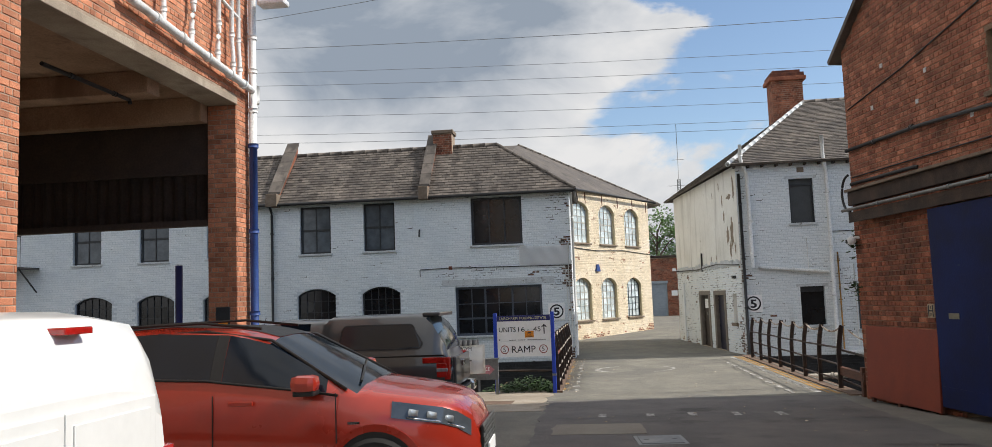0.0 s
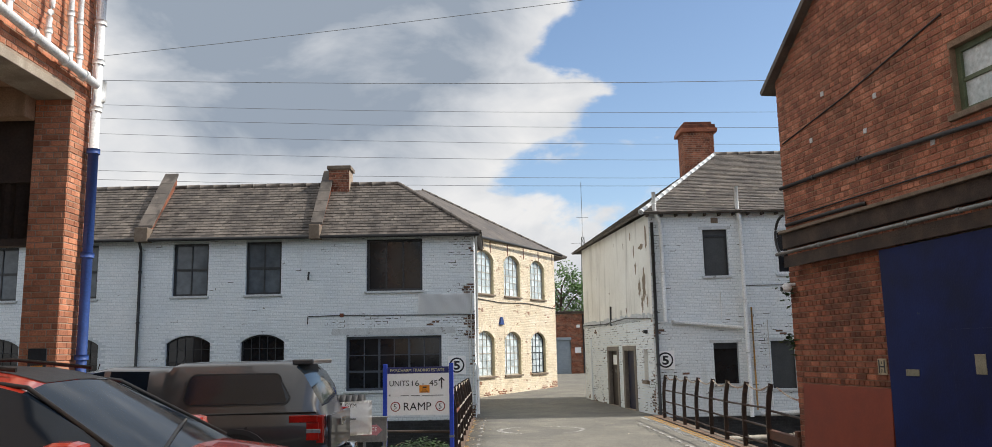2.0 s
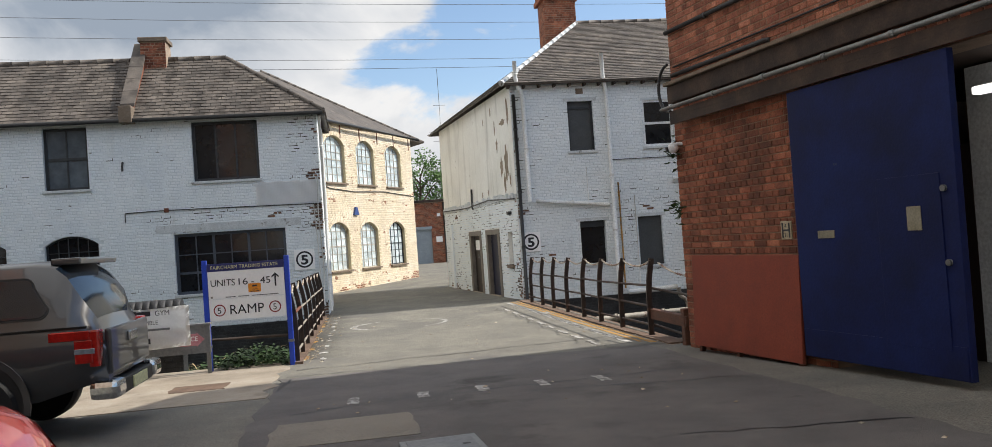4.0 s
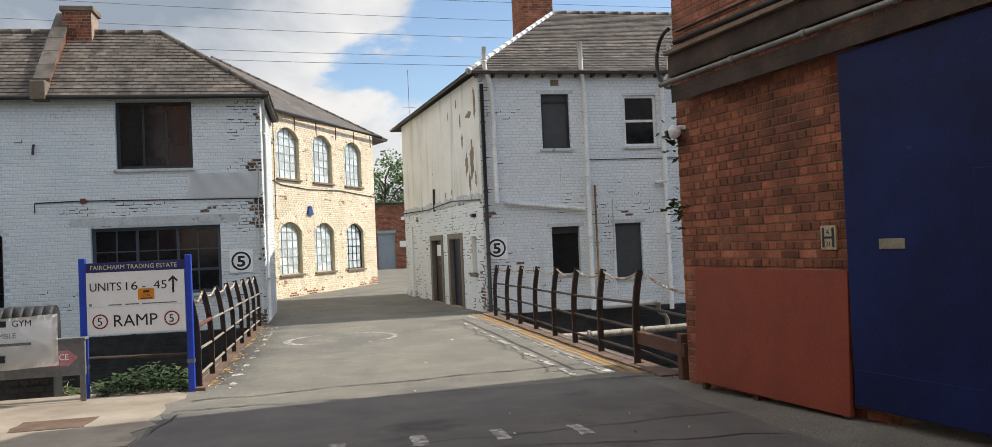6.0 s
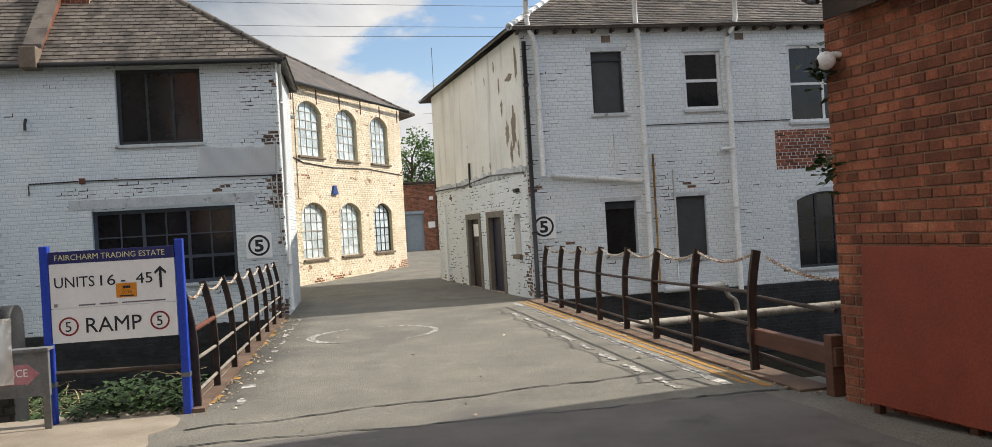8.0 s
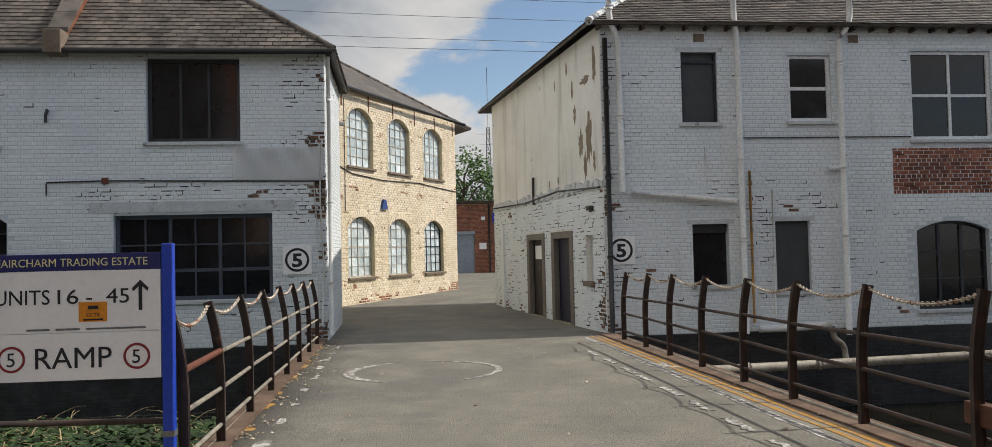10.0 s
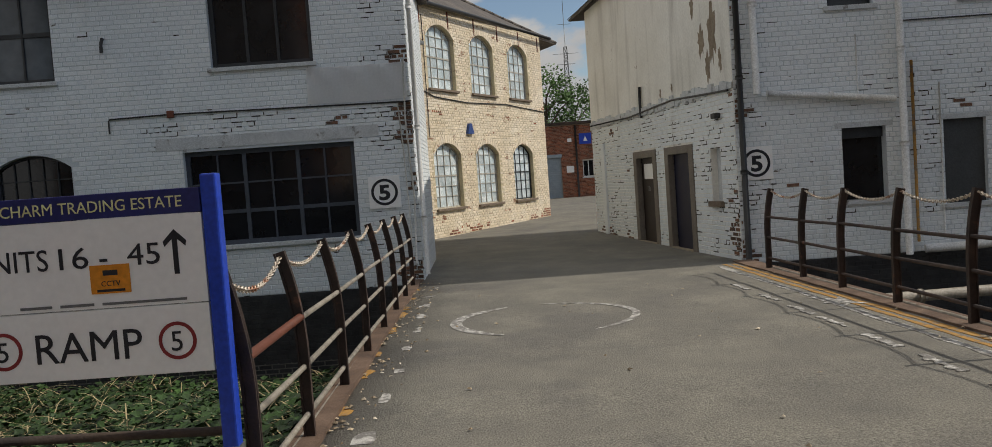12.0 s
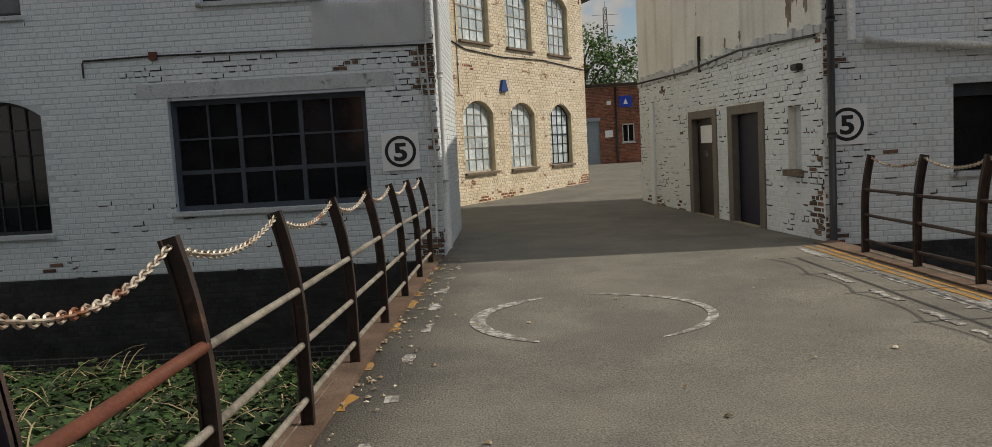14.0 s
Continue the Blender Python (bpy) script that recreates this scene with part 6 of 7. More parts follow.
def pickup():
    base = thing("pickup_truck", pose(-4.86, 13.72, road_z(13.7), 0, 0, 180), "dark grey double-cab pickup with a hard canopy", "car")
    top = [(-2.62, 0.9), (-2.55, 1.0), (-2.42, 1.45), (-2.25, 1.72), (-2.0, 1.755), (-0.62, 1.75), (-0.58, 1.66), (-0.52, 1.70), (0.4, 1.72), (0.8, 1.62), (1.35, 1.14), (1.8, 1.08), (2.4, 1.0), (2.6, 0.78), (2.66, 0.5)]
    belt = [(-2.62, 0.88), (-2.5, 1.10), (-0.6, 1.10), (0.0, 1.06), (1.35, 1.04), (2.3, 0.94), (2.66, 0.48)]
    wid = [(-2.62, 0.80), (-2.5, 0.86), (-2.0, 0.90), (1.5, 0.90), (2.2, 0.86), (2.66, 0.6)]
    bot = [(-2.62, 0.58), (-2.0, 0.42), (2.2, 0.36), (2.66, 0.4)]
    xs = [-2.62, -2.58, -2.5, -2.42, -2.3, -2.2, -2.0, -1.9, -0.8, -0.72, -0.62, -0.56, -0.5, -0.32, 0.18, 0.26, 0.7, 0.8, 1.0, 1.35, 1.6, 2.0, 2.35, 2.5, 2.6, 2.66]
    rows = vehicle_rows(xs, top, belt, wid, bot, 0.80, 1.35)
    side = lambda i, k: k in (4, 5) and ((xs[i] >= -0.32 and xs[i + 1] <= 0.18) or (xs[i] >= 0.26 and xs[i + 1] <= 0.8))
    shield = lambda i, k: k in (6, 7) and xs[i] >= 0.8 and xs[i + 1] <= 1.35
    rear = lambda i, k: k in (6, 7) and xs[i] >= -2.5 and xs[i + 1] <= -2.2
    gl = lambda i, k: side(i, k) or shield(i, k) or rear(i, k)
    bm, _ = loft(rows, skip=gl)
    for end in (0, -1):
        x, half = rows[end]
        bm.faces.new([bm.verts.new((x, y, z)) for y, z in [(-a, b) for a, b in half] + [(a, b) for a, b in half[::-1][1:]]])
    part("body", bm, "car_grey", base)
    for s in (-1, 1):
        part("side_glass", half_of(loft(rows, only=side)[0], s), "glass_car", base)
    for fn, nm in ((shield, "windscreen"), (rear, "rear_window")):
        b2, _ = loft(rows, only=fn)
        part(nm, b2, "glass_car", base)
    for s in (-1, 1):
        part("canopy_seam", tube(bmesh.new(), [(-2.5, s * 0.875, 1.10), (-0.6, s * 0.875, 1.10)], 0.012), "trim_black", base)
        part("bed_gap", boxes((-0.575, -0.555, s * 0.893 - 0.006, s * 0.893 + 0.006, 0.45, 1.08)), "trim_black", base)
        part("door_gap", boxes((0.21, 0.22, s * 0.90 - 0.005, s * 0.90 + 0.005, 0.45, 1.06)), "trim_black", base)
        for grow, mat, nm in ((0.02, "trim_black", "window_edge"), (0.0, "glass_car", "canopy_window")):
            out = []
            for cx, cz, a0 in ((-0.86 - 0.08, 1.58 - 0.08, 0), (-2.02 + 0.08, 1.58 - 0.08, 90), (-2.14 + 0.08, 1.22 + 0.08, 180), (-0.82 - 0.08, 1.22 + 0.08, 270)):
                out += [(cx + (0.08 + grow) * math.cos(math.radians(a0 + 22.5 * q)), cz + (0.08 + grow) * math.sin(math.radians(a0 + 22.5 * q))) for q in range(5)]
            bm = bmesh.new()
            f = bm.faces.new([bm.verts.new((px, s * (ip(px, wid) * 0.95 - (pz - 1.10) * 0.225 + (0.021 if grow else 0.024)), pz)) for px, pz in out])
            bmesh.ops.recalc_face_normals(bm, faces=bm.faces[:])
            bmesh.ops.solidify(bm, geom=bm.faces[:], thickness=0.012)
            part(nm, bm, mat, base)
        l = part("tail_light", boxes((-2.60, -2.50, s * 0.80 - 0.075, s * 0.80 + 0.075, 0.72, 1.07), bevel=0.02), "lamp_red", base, "red wrap-round tail light")
        part("side_lens", boxes((-2.52, -2.16, s * 0.872 - 0.02, s * 0.872 + 0.02, 0.98, 1.07), bevel=0.01), "lamp_red", l)
        part("side_lens", boxes((-2.54, -2.38, s * 0.868 - 0.022, s * 0.868 + 0.022, 0.76, 0.98), bevel=0.01), "lamp_red", l)
        part("clear_lens", boxes((-2.56, -2.38, s * 0.872 - 0.024, s * 0.872 + 0.024, 0.85, 0.90), bevel=0.006), "lamp_clear", l)
        for x in (-1.5, 1.6):
            arch_trim(base, x, s * 0.895, 0.43, s, "car_grey")
            wheel(base, x, s * 0.82, 0.38, 0.24)
        part("door_handle", boxes((-0.15, 0.05, s * 0.905 - 0.012, s * 0.905 + 0.012, 0.92, 0.96), bevel=0.01), "chrome", base)
        part("bumper_end", boxes((-2.75, -2.48, s * 0.72 - 0.16, s * 0.72 + 0.16, 0.40, 0.58), bevel=0.06), "chrome", base, "bright chrome bumper corner")
    part("bumper_step", boxes((-2.72, -2.56, -0.55, 0.55, 0.40, 0.55), bevel=0.02), "trim_black", base)
    part("tailgate", boxes((-2.66, -2.60, -0.70, 0.70, 0.62, 1.06), bevel=0.02), "car_grey", base)
    part("tailgate_handle", boxes((-2.69, -2.66, -0.14, 0.14, 0.88, 0.98), bevel=0.01), "chrome", base)
    part("number_plate", boxes((-2.735, -2.721, -0.26, 0.26, 0.42, 0.53)), "sign_text_cream", base)
    part("roof_spoiler", boxes((-2.40, -2.12, -0.60, 0.60, 1.70, 1.765), bevel=0.02), "car_grey", base)
    part("aerial", tube(bmesh.new(), [(1.2, -0.75, 1.1), (1.05, -0.8, 1.75)], 0.006), "trim_black", base)


pickup()


def small_van():
    base = thing("van", pose(-2.04, 3.10, road_z(3)), "small white panel van with twin rear doors", "van")
    top = [(-4.1, 0.6), (-4.0, 0.8), (-3.2, 1.05), (-2.4, 1.62), (-2.0, 1.68), (-0.3, 1.70), (-0.10, 1.66), (-0.03, 1.55), (0.0, 1.35)]
    wid = [(-4.1, 0.55), (-3.8, 0.78), (-3.0, 0.84), (-0.25, 0.86), (-0.06, 0.83), (0.0, 0.78)]
    belt = [(-4.1, 0.58), (-3.2, 0.98), (0.0, 1.02)]
    bot = [(-4.1, 0.35), (-3.5, 0.22), (-0.1, 0.25), (0.0, 0.35)]
    xs = [-4.1, -4.0, -3.6, -3.2, -2.9, -2.4, -2.0, -1.0, -0.3, -0.18, -0.10, -0.05, -0.02, 0.0]
    rows = []
    for x in xs:
        w, t, z0 = ip(x, wid), ip(x, top), ip(x, bot)
        b = min(ip(x, belt), t - 0.02)
        wt = w * (0.90 if t > 1.3 else 0.8)
        rows.append((x, [(w * 0.9, z0), (w, z0 + 0.1), (w, b - 0.2), (w * 0.99, b), (w * 0.95, b + (t - b) * 0.5), (wt - 0.02, t - 0.13), (wt - 0.12, t - 0.035), (wt * 0.5, t - 0.005), (0, t)]))
    shield = lambda i, k: k in (5, 6, 7) and xs[i] >= -3.2 and xs[i + 1] <= -2.4
    bm, _ = loft(rows, skip=shield)
    x, half = rows[-1]
    bm.faces.new([bm.verts.new((x, y, z)) for y, z in [(-a, b) for a, b in half] + [(a, b) for a, b in half[::-1][1:]]])
    x, half = rows[0]
    bm.faces.new([bm.verts.new((x, y, z)) for y, z in [(-a, b) for a, b in half] + [(a, b) for a, b in half[::-1][1:]]])
    part("body", bm, "van_white", base)
    b2, _ = loft(rows, only=shield)
    part("windscreen", b2, "glass_car", base)
    for s in (-1, 1):
        d = part("rear_door", boxes((0.002, 0.016, 0.004 if s > 0 else -0.66, 0.66 if s > 0 else -0.004, 0.42, 1.30), bevel=0.006), "van_white", base)
        part("door_panel", boxes((0.016, 0.024, 0.05 if s > 0 else -0.60, 0.60 if s > 0 else -0.05, 0.62, 1.25), bevel=0.004), "van_white", d)
        l = part("tail_light", boxes((-0.10, 0.012, s * 0.80 - 0.05, s * 0.80 + 0.05, 0.62, 1.05), bevel=0.02), "lamp_red", base, "tall red tail light")
        part("clear_lens", boxes((0.008, 0.016, s * 0.80 - 0.04, s * 0.80 + 0.04, 0.78, 0.88)), "lamp_clear", l)
        for x in (-0.75, -3.35):
            arch_trim(base, x, s * 0.855, 0.34, s, "trim_black")
            wheel(base, x, s * 0.78, 0.31, 0.2, "steel")
    part("brake_light", boxes((-0.10, 0.0, 0.02, 0.20, 1.60, 1.63), bevel=0.008), "lamp_red", base, "red high-level brake light")
    part("bumper", boxes((-0.05, 0.09, -0.80, 0.80, 0.26, 0.44), bevel=0.03), "trim_black", base)
    part("door_handle", boxes((0.036, 0.06, -0.03, 0.10, 0.86, 0.96), bevel=0.01), "trim_black", base)
    part("number_plate", boxes((0.036, 0.044, -0.60, -0.12, 0.66, 0.77)), "sign_text_cream", base)


small_van()


# ---- estate sign ----
def estate_sign():
    base = thing("estate_sign", pose(-1.529, 17.75, road_z(17.75), 0, 0, -1.5), "white estate direction board on two blue posts", "sign")
    W0, W1, T = -0.572, 0.568, 1.64
    for x in (-0.617, 0.612):
        p = part("post", boxes((x - 0.038, x + 0.038, -0.038, 0.038, -0.08, 1.70), bevel=0.01), "blue_paint", base)
        part("clip", boxes((x - 0.043, x + 0.043, -0.044, 0.044, 0.36, 0.40)), "steel", p)
    b = part("board", boxes((W0, W1, -0.035, 0.0, T - 0.54, T - 0.118), bevel=0.004), "sign_white", base)
    hd = part("header", boxes((W0, W1, -0.037, 0.0, T - 0.116, T), bevel=0.004), "navy", base, "navy heading strip with pale letters")
    lo = part("lower_board", boxes((W0, W1, -0.035, 0.0, T - 0.87, T - 0.545), bevel=0.004), "sign_white", base)
    lettering("FAIRCHARM TRADING ESTATE", 0.077, (W0 + 0.055, -0.039, T - 0.085), hd, "sign_text_cream", width=1.0)
    for word, x, w in (("UNITS", 0.042, 0.36), ("16", 0.455, 0.137), ("-", 0.645, 0.037), ("45", 0.777, 0.153)):
        lettering(word, 0.145, (W0 + x, -0.0375, T - 0.345), b, "ink", width=w)
    lettering("RAMP", 0.205, (W0 + 0.306, -0.0375, T - 0.785), lo, "ink", width=0.505)
    for x in (W0 + 0.150, W0 + 0.978):
        part("ring", ring(bmesh.new(), x, -0.038, T - 0.715, 0.073, 0.090), "ring_red", lo)
        lettering("5", 0.135, (x - 0.037, -0.0375, T - 0.763), lo, "ink")
    ax = W0 + 1.005
    bm = prism(bmesh.new(), [(ax - 0.012, T - 0.40), (ax + 0.012, T - 0.40), (ax + 0.012, T - 0.235), (ax + 0.05, T - 0.27), (ax + 0.055, T - 0.245), (ax, T - 0.19), (ax - 0.055, T - 0.245), (ax - 0.05, T - 0.27), (ax - 0.012, T - 0.235)], -0.038, -0.0352)
    bmesh.ops.recalc_face_normals(bm, faces=bm.faces[:])
    part("arrow", bm, "ink", b)
    st = part("sticker", boxes((W0 + 0.594, W0 + 0.782, -0.0385, -0.0355, T - 0.47, T - 0.335)), "orange_sticker", b, "orange camera warning sticker")
    lettering("CCTV", 0.035, (W0 + 0.643, -0.0395, T - 0.435), st, "ink")
    part("print", boxes((W0 + 0.622, W0 + 0.755, -0.0395, -0.0386, T - 0.462, T - 0.450)), "ink", st)
    part("pictogram", boxes((W0 + 0.655, W0 + 0.725, -0.0395, -0.0386, T - 0.385, T - 0.36)), "ink", st)
    for a_, b_, c_ in ((0.03, 0.06, 0.03), (0.25, 0.40, 0.013), (0.44, 0.60, 0.013), (0.64, 1.04, 0.012)):
        part("small_print", boxes((W0 + a_, W0 + b_, -0.038, -0.0352, T - 0.525, T - 0.525 + c_)), "sign_grey", b)
    pipe("cross_bar", [(-0.6, 0.03, 0.48), (0.58, 0.03, 0.46)], 0.022, "sooty", base)


estate_sign()


# ---- gym boards, low wall ----
def gym_boards():
    g = thing("gym_banner", pose(-3.04, 17.42, 0.04, 0, 0, 1), "white gym banner with black arrow tied to the rail", "sign")
    bm = bmesh.new()
    nx, nz = 20, 8
    gr = [[bm.verts.new((-0.72 + 1.42 * i / nx, -0.02 - 0.01 * math.sin(i * 0.8 + j), 0.60 * j / nz + 0.01 * math.sin(i * 0.4))) for i in range(nx + 1)] for j in range(nz + 1)]
    for j in range(nz):
        for i in range(nx):
            bm.faces.new((gr[j][i], gr[j][i + 1], gr[j + 1][i + 1], gr[j + 1][i])).smooth = True
    bmesh.ops.solidify(bm, geom=bm.faces[:], thickness=0.006)
    sh = part("sheet", bm, "sign_white", g)
    part("name_bar", boxes((-0.66, 0.16, -0.040, -0.034, 0.49, 0.56)), "ink", sh)
    lettering("GYM", 0.105, (0.22, -0.036, 0.49), sh, "ink", squeeze=0.95)
    lettering("CHEER AND TUMBLE", 0.085, (-0.50, -0.036, 0.36), sh, "sign_grey", squeeze=0.95)
    part("small_print", boxes((-0.45, 0.42, -0.038, -0.034, 0.27, 0.30)), "sign_grey", sh)
    bm = prism(bmesh.new(), [(-0.25, 0.12), (-0.12, 0.22), (-0.12, 0.16), (0.14, 0.16), (0.14, 0.08), (-0.12, 0.08), (-0.12, 0.02)], -0.042, -0.035)
    bmesh.ops.recalc_face_normals(bm, faces=bm.faces[:])
    part("arrow", bm, "ink", sh)
    e = thing("entrance_sign", pose(-2.78, 17.52, road_z(17.5)), "grey entrance board with faded pink arrow", "sign")
    part("board", boxes((-0.74, 0.70, 0, 0.05, 0.32, 0.74), bevel=0.006), "sign_grey", e)
    part("print", boxes((0.24, 0.50, -0.004, -0.001, 0.44, 0.62)), "pink", e)
    bm = prism(bmesh.new(), [(0.50, 0.42), (0.50, 0.64), (0.62, 0.53)], -0.004, -0.001)
    bmesh.ops.recalc_face_normals(bm, faces=bm.faces[:])
    part("arrow_head", bm, "pink", e)
    lettering("ENTRANCE", 0.10, (0.06, -0.005, 0.51), e, "sign_white", squeeze=0.9)
    part("shelf", boxes((-0.76, 0.72, -0.06, 0.10, 0.74, 0.765)), "sign_grey", e)
    for x in (-0.6, 0.66):
        part("leg", boxes((x - 0.03, x + 0.03, 0.02, 0.05, -0.05, 0.32)), "steel", e)


gym_boards()


def low_wall():
    base = thing("low_wall", pose(-14.45, 18.1, -0.70), "dark brick wall with rounded coping bricks", "wall")
    b = part("body", boxes((0, 11.85, 0, 0.33, -0.3, 1.22)), "black_brick", base)
    bricks_joined("bricks", courses(11.85, -0.3, 1.2, [], None, 4, "english"), 0.008, "black_brick", b, seed=21)
    me = bmesh.new()
    prof = [(0.0, 0.0)] + [(0.165 - 0.175 * math.cos(k * math.pi / 10), 0.03 + 0.17 * math.sin(k * math.pi / 10)) for k in range(11)] + [(0.33, 0.0)]
    a = [me.verts.new((0.003, y, z)) for y, z in prof]
    c = [me.verts.new((0.107, y, z)) for y, z in prof]
    me.faces.new(a)
    me.faces.new(c[::-1])
    for k in range(len(prof) - 1):
        me.faces.new((a[k], c[k], c[k + 1], a[k + 1])).smooth = True
    bmesh.ops.recalc_face_normals(me, faces=me.faces[:])
    cap = mesh_of("coping_brick", me)
    cap.materials.append(M["black_brick"])
    for k in range(60):
        part("coping_brick", cap, None, base, m=pose(11.85 - 0.113 * (k + 1), 0, 1.22, random.uniform(-1, 1), random.uniform(-1.5, 1.5), 0))


low_wall()


# ---- railings of the bridge ----
def rail_post(bend_by, w, side):
    """A steel channel post with its head curved away from the road."""
    spine = []
    for k in range(13):
        t = k / 12
        z = -0.18 + 1.41 * t
        bend = max(0, (z - 0.55) / 0.68)
        spine.append((side * bend_by * bend * bend, z))
    bm = bmesh.new()

    def off(i, d):
        a = Vector(spine[min(i + 1, 12)]) - Vector(spine[max(i - 1, 0)])
        a.normalize()
        return (spine[i][0] + d * a.y, spine[i][1] - d * a.x)

    for lo, hi, yy in ((-w, w, 0.006), (-w, -w + 0.012, 0.022), (w - 0.012, w, 0.022)):
        rings = [[bm.verts.new((p[0], sy, p[1])) for p, sy in ((off(i, lo), -yy), (off(i, hi), -yy), (off(i, hi), yy), (off(i, lo), yy))] for i in range(13)]
        for a, b in zip(rings, rings[1:]):
            for k in range(4):
                bm.faces.new((a[k], a[(k + 1) % 4], b[(k + 1) % 4], b[k]))
        bm.faces.new(rings[0])
        bm.faces.new(rings[-1])
    bmesh.ops.recalc_face_normals(bm, faces=bm.faces[:])
    return mesh_of("post", bm), (spine[-1][0], spine[-1][1] - 0.03)


def chain(a, b, sag, r=0.020):
    """A chain of links from a to b."""
    a, b = Vector(a), Vector(b)
    n = max(8, int((b - a).length * 1.05 / 0.036))
    v, f = [], []
    for i in range(n):
        t = (i + 0.5) / n
        p = a.lerp(b, t) - Vector((0, 0, sag * 4 * t * (1 - t)))
        d = ((b - a) - Vector((0, 0, sag * 4 * (1 - 2 * t)))).normalized()
        s = d.cross(Vector((0, 0, 1))).normalized()
        u = s.cross(d)
        if i % 2:
            s, u = u, -s
        k0 = len(v)
        N, Q = 8, 4
        for k in range(N):
            c, e = math.cos(k * math.tau / N), math.sin(k * math.tau / N)
            ctr = p + d * (0.026 * c) + s * (0.016 * e)
            rad = (d * c + s * e).normalized()
            for q in range(Q):
                g = q * math.tau / Q
                v.append(tuple(ctr + 0.0055 * (rad * math.cos(g) + u * math.sin(g))))
        for k in range(N):
            for q in range(Q):
                f.append((k0 + k * Q + q, k0 + ((k + 1) % N) * Q + q, k0 + ((k + 1) % N) * Q + (q + 1) % Q, k0 + k * Q + (q + 1) % Q))
    me = bpy.data.meshes.new("chain")
    me.from_pydata(v, [], f)
    return me


def railing(x, ys, side, label, rail_mat, first_mat, bend_by, w):
    base = thing("railing", pose(x, ys[0], road_z(ys[0])), label, "railing", "bridge railings")
    z00 = road_z(ys[0])
    me, head = rail_post(bend_by, w, side)
    me.materials.append(M["iron"])
    for k, y in enumerate(ys):
        dz = road_z(y) - z00
        part("post", me, None, base, m=pose(0, y - ys[0], dz, 0, 0, random.uniform(-2, 2)))
        if k:
            y0, d0 = ys[k - 1] - ys[0], road_z(ys[k - 1]) - z00
            for h in (0.80, 0.49, 0.18):
                mat = first_mat if (k == 1 and h > 0.6) else rail_mat
                bm = tube(bmesh.new(), [(0.0, y0, d0 + h + random.uniform(-0.01, 0.01)), (0.0, y - ys[0], dz + h + random.uniform(-0.01, 0.01))], 0.026 if mat == "rust" else 0.019, 10)
                part("rail", bm, mat, base)
            part("chain", chain((head[0] * (0.6 if k == 1 else 1), y0, d0 + head[1] - (0.04 if k == 1 and side < 0 else 0)), (head[0], y - ys[0], dz + head[1]), 0.10), "chain", base)
    bm = bmesh.new()
    tube(bm, [(side * 0.06, 0, 0.0), (side * 0.06, ys[-1] - ys[0], road_z(ys[-1]) - z00 + 0.0)], 0.04, 8)
    part("low_pipe", bm, "grey_pipe", base)
    return base


LEFT_Y = [17.85] + [19.06 + 1.385 * k for k in range(7)]
RIGHT_Y = [17.10, 18.55, 19.85, 21.07, 22.42, 23.75, 24.97, 26.30]
railing(-0.85, LEFT_Y, -1, "brown steel railing with curved posts and chain", "grey_pipe", "rust", 0.10, 0.036)
railing(4.69, RIGHT_Y, 1, "dark brown steel railing with curved posts and chain", "iron", "iron", 0.085, 0.042)


def timber_barrier():
    base = thing("timber_barrier", pose(4.74, 15.75, road_z(15.75)), "brown timber rail between railing and brick wall", "barrier")
    part("post", boxes((-0.06, 0.06, -0.06, 0.06, -0.1, 0.52), bevel=0.01), "timber", base)
    bm = boxes((-0.05, 0.05, -0.1, 1.50, 0.26, 0.42), bevel=0.01)
    part("beam", bm, "timber", base)
    part("top_rail", tube(bmesh.new(), [(0.02, 1.38, 0.74), (0.10, 0.1, 0.70)], 0.02), "iron", base)
    part("low_rail", tube(bmesh.new(), [(0.02, 1.38, 0.16), (0.10, 0.1, 0.10)], 0.02), "iron", base)
    part("chain", chain((0.15, 1.37, 1.14), (0.35, -0.2, 1.05), 0.14), "chain", base)


timber_barrier()


# ---- kerbs, markings and patches of the road ----
def strip(name, x0, x1, y0, y1, lift, material, label, thick=0.004, step=0.5, ragged=0.0, seed=1, kind="structure"):
    """A thin layer that follows the road."""
    rng = random.Random(seed)
    n = max(1, int((y1 - y0) / step))
    bm = bmesh.new()
    rows = []
    for k in range(n + 1):
        y = y0 + (y1 - y0) * k / n
        a, b = x0 + rng.uniform(-ragged, ragged), x1 + rng.uniform(-ragged, ragged)
        z = road_z(y) + lift
        rows.append([bm.verts.new((a, y, z)), bm.verts.new((b, y, z)), bm.verts.new((b, y, z - lift - 0.01)), bm.verts.new((a, y, z - lift - 0.01))])
    for p, q in zip(rows, rows[1:]):
        for i in range(3):
            j = (i + 1) % 4
            bm.faces.new((p[i], p[j], q[j], q[i]))
        bm.faces.new((p[3], p[0], q[0], q[3]))
    bm.faces.new(rows[0])
    bm.faces.new(rows[-1][::-1])
    bmesh.ops.recalc_face_normals(bm, faces=bm.faces[:])
    ob = part(name, bm, material)
    return tagged(ob, label, name.replace("_", " "), kind=kind)


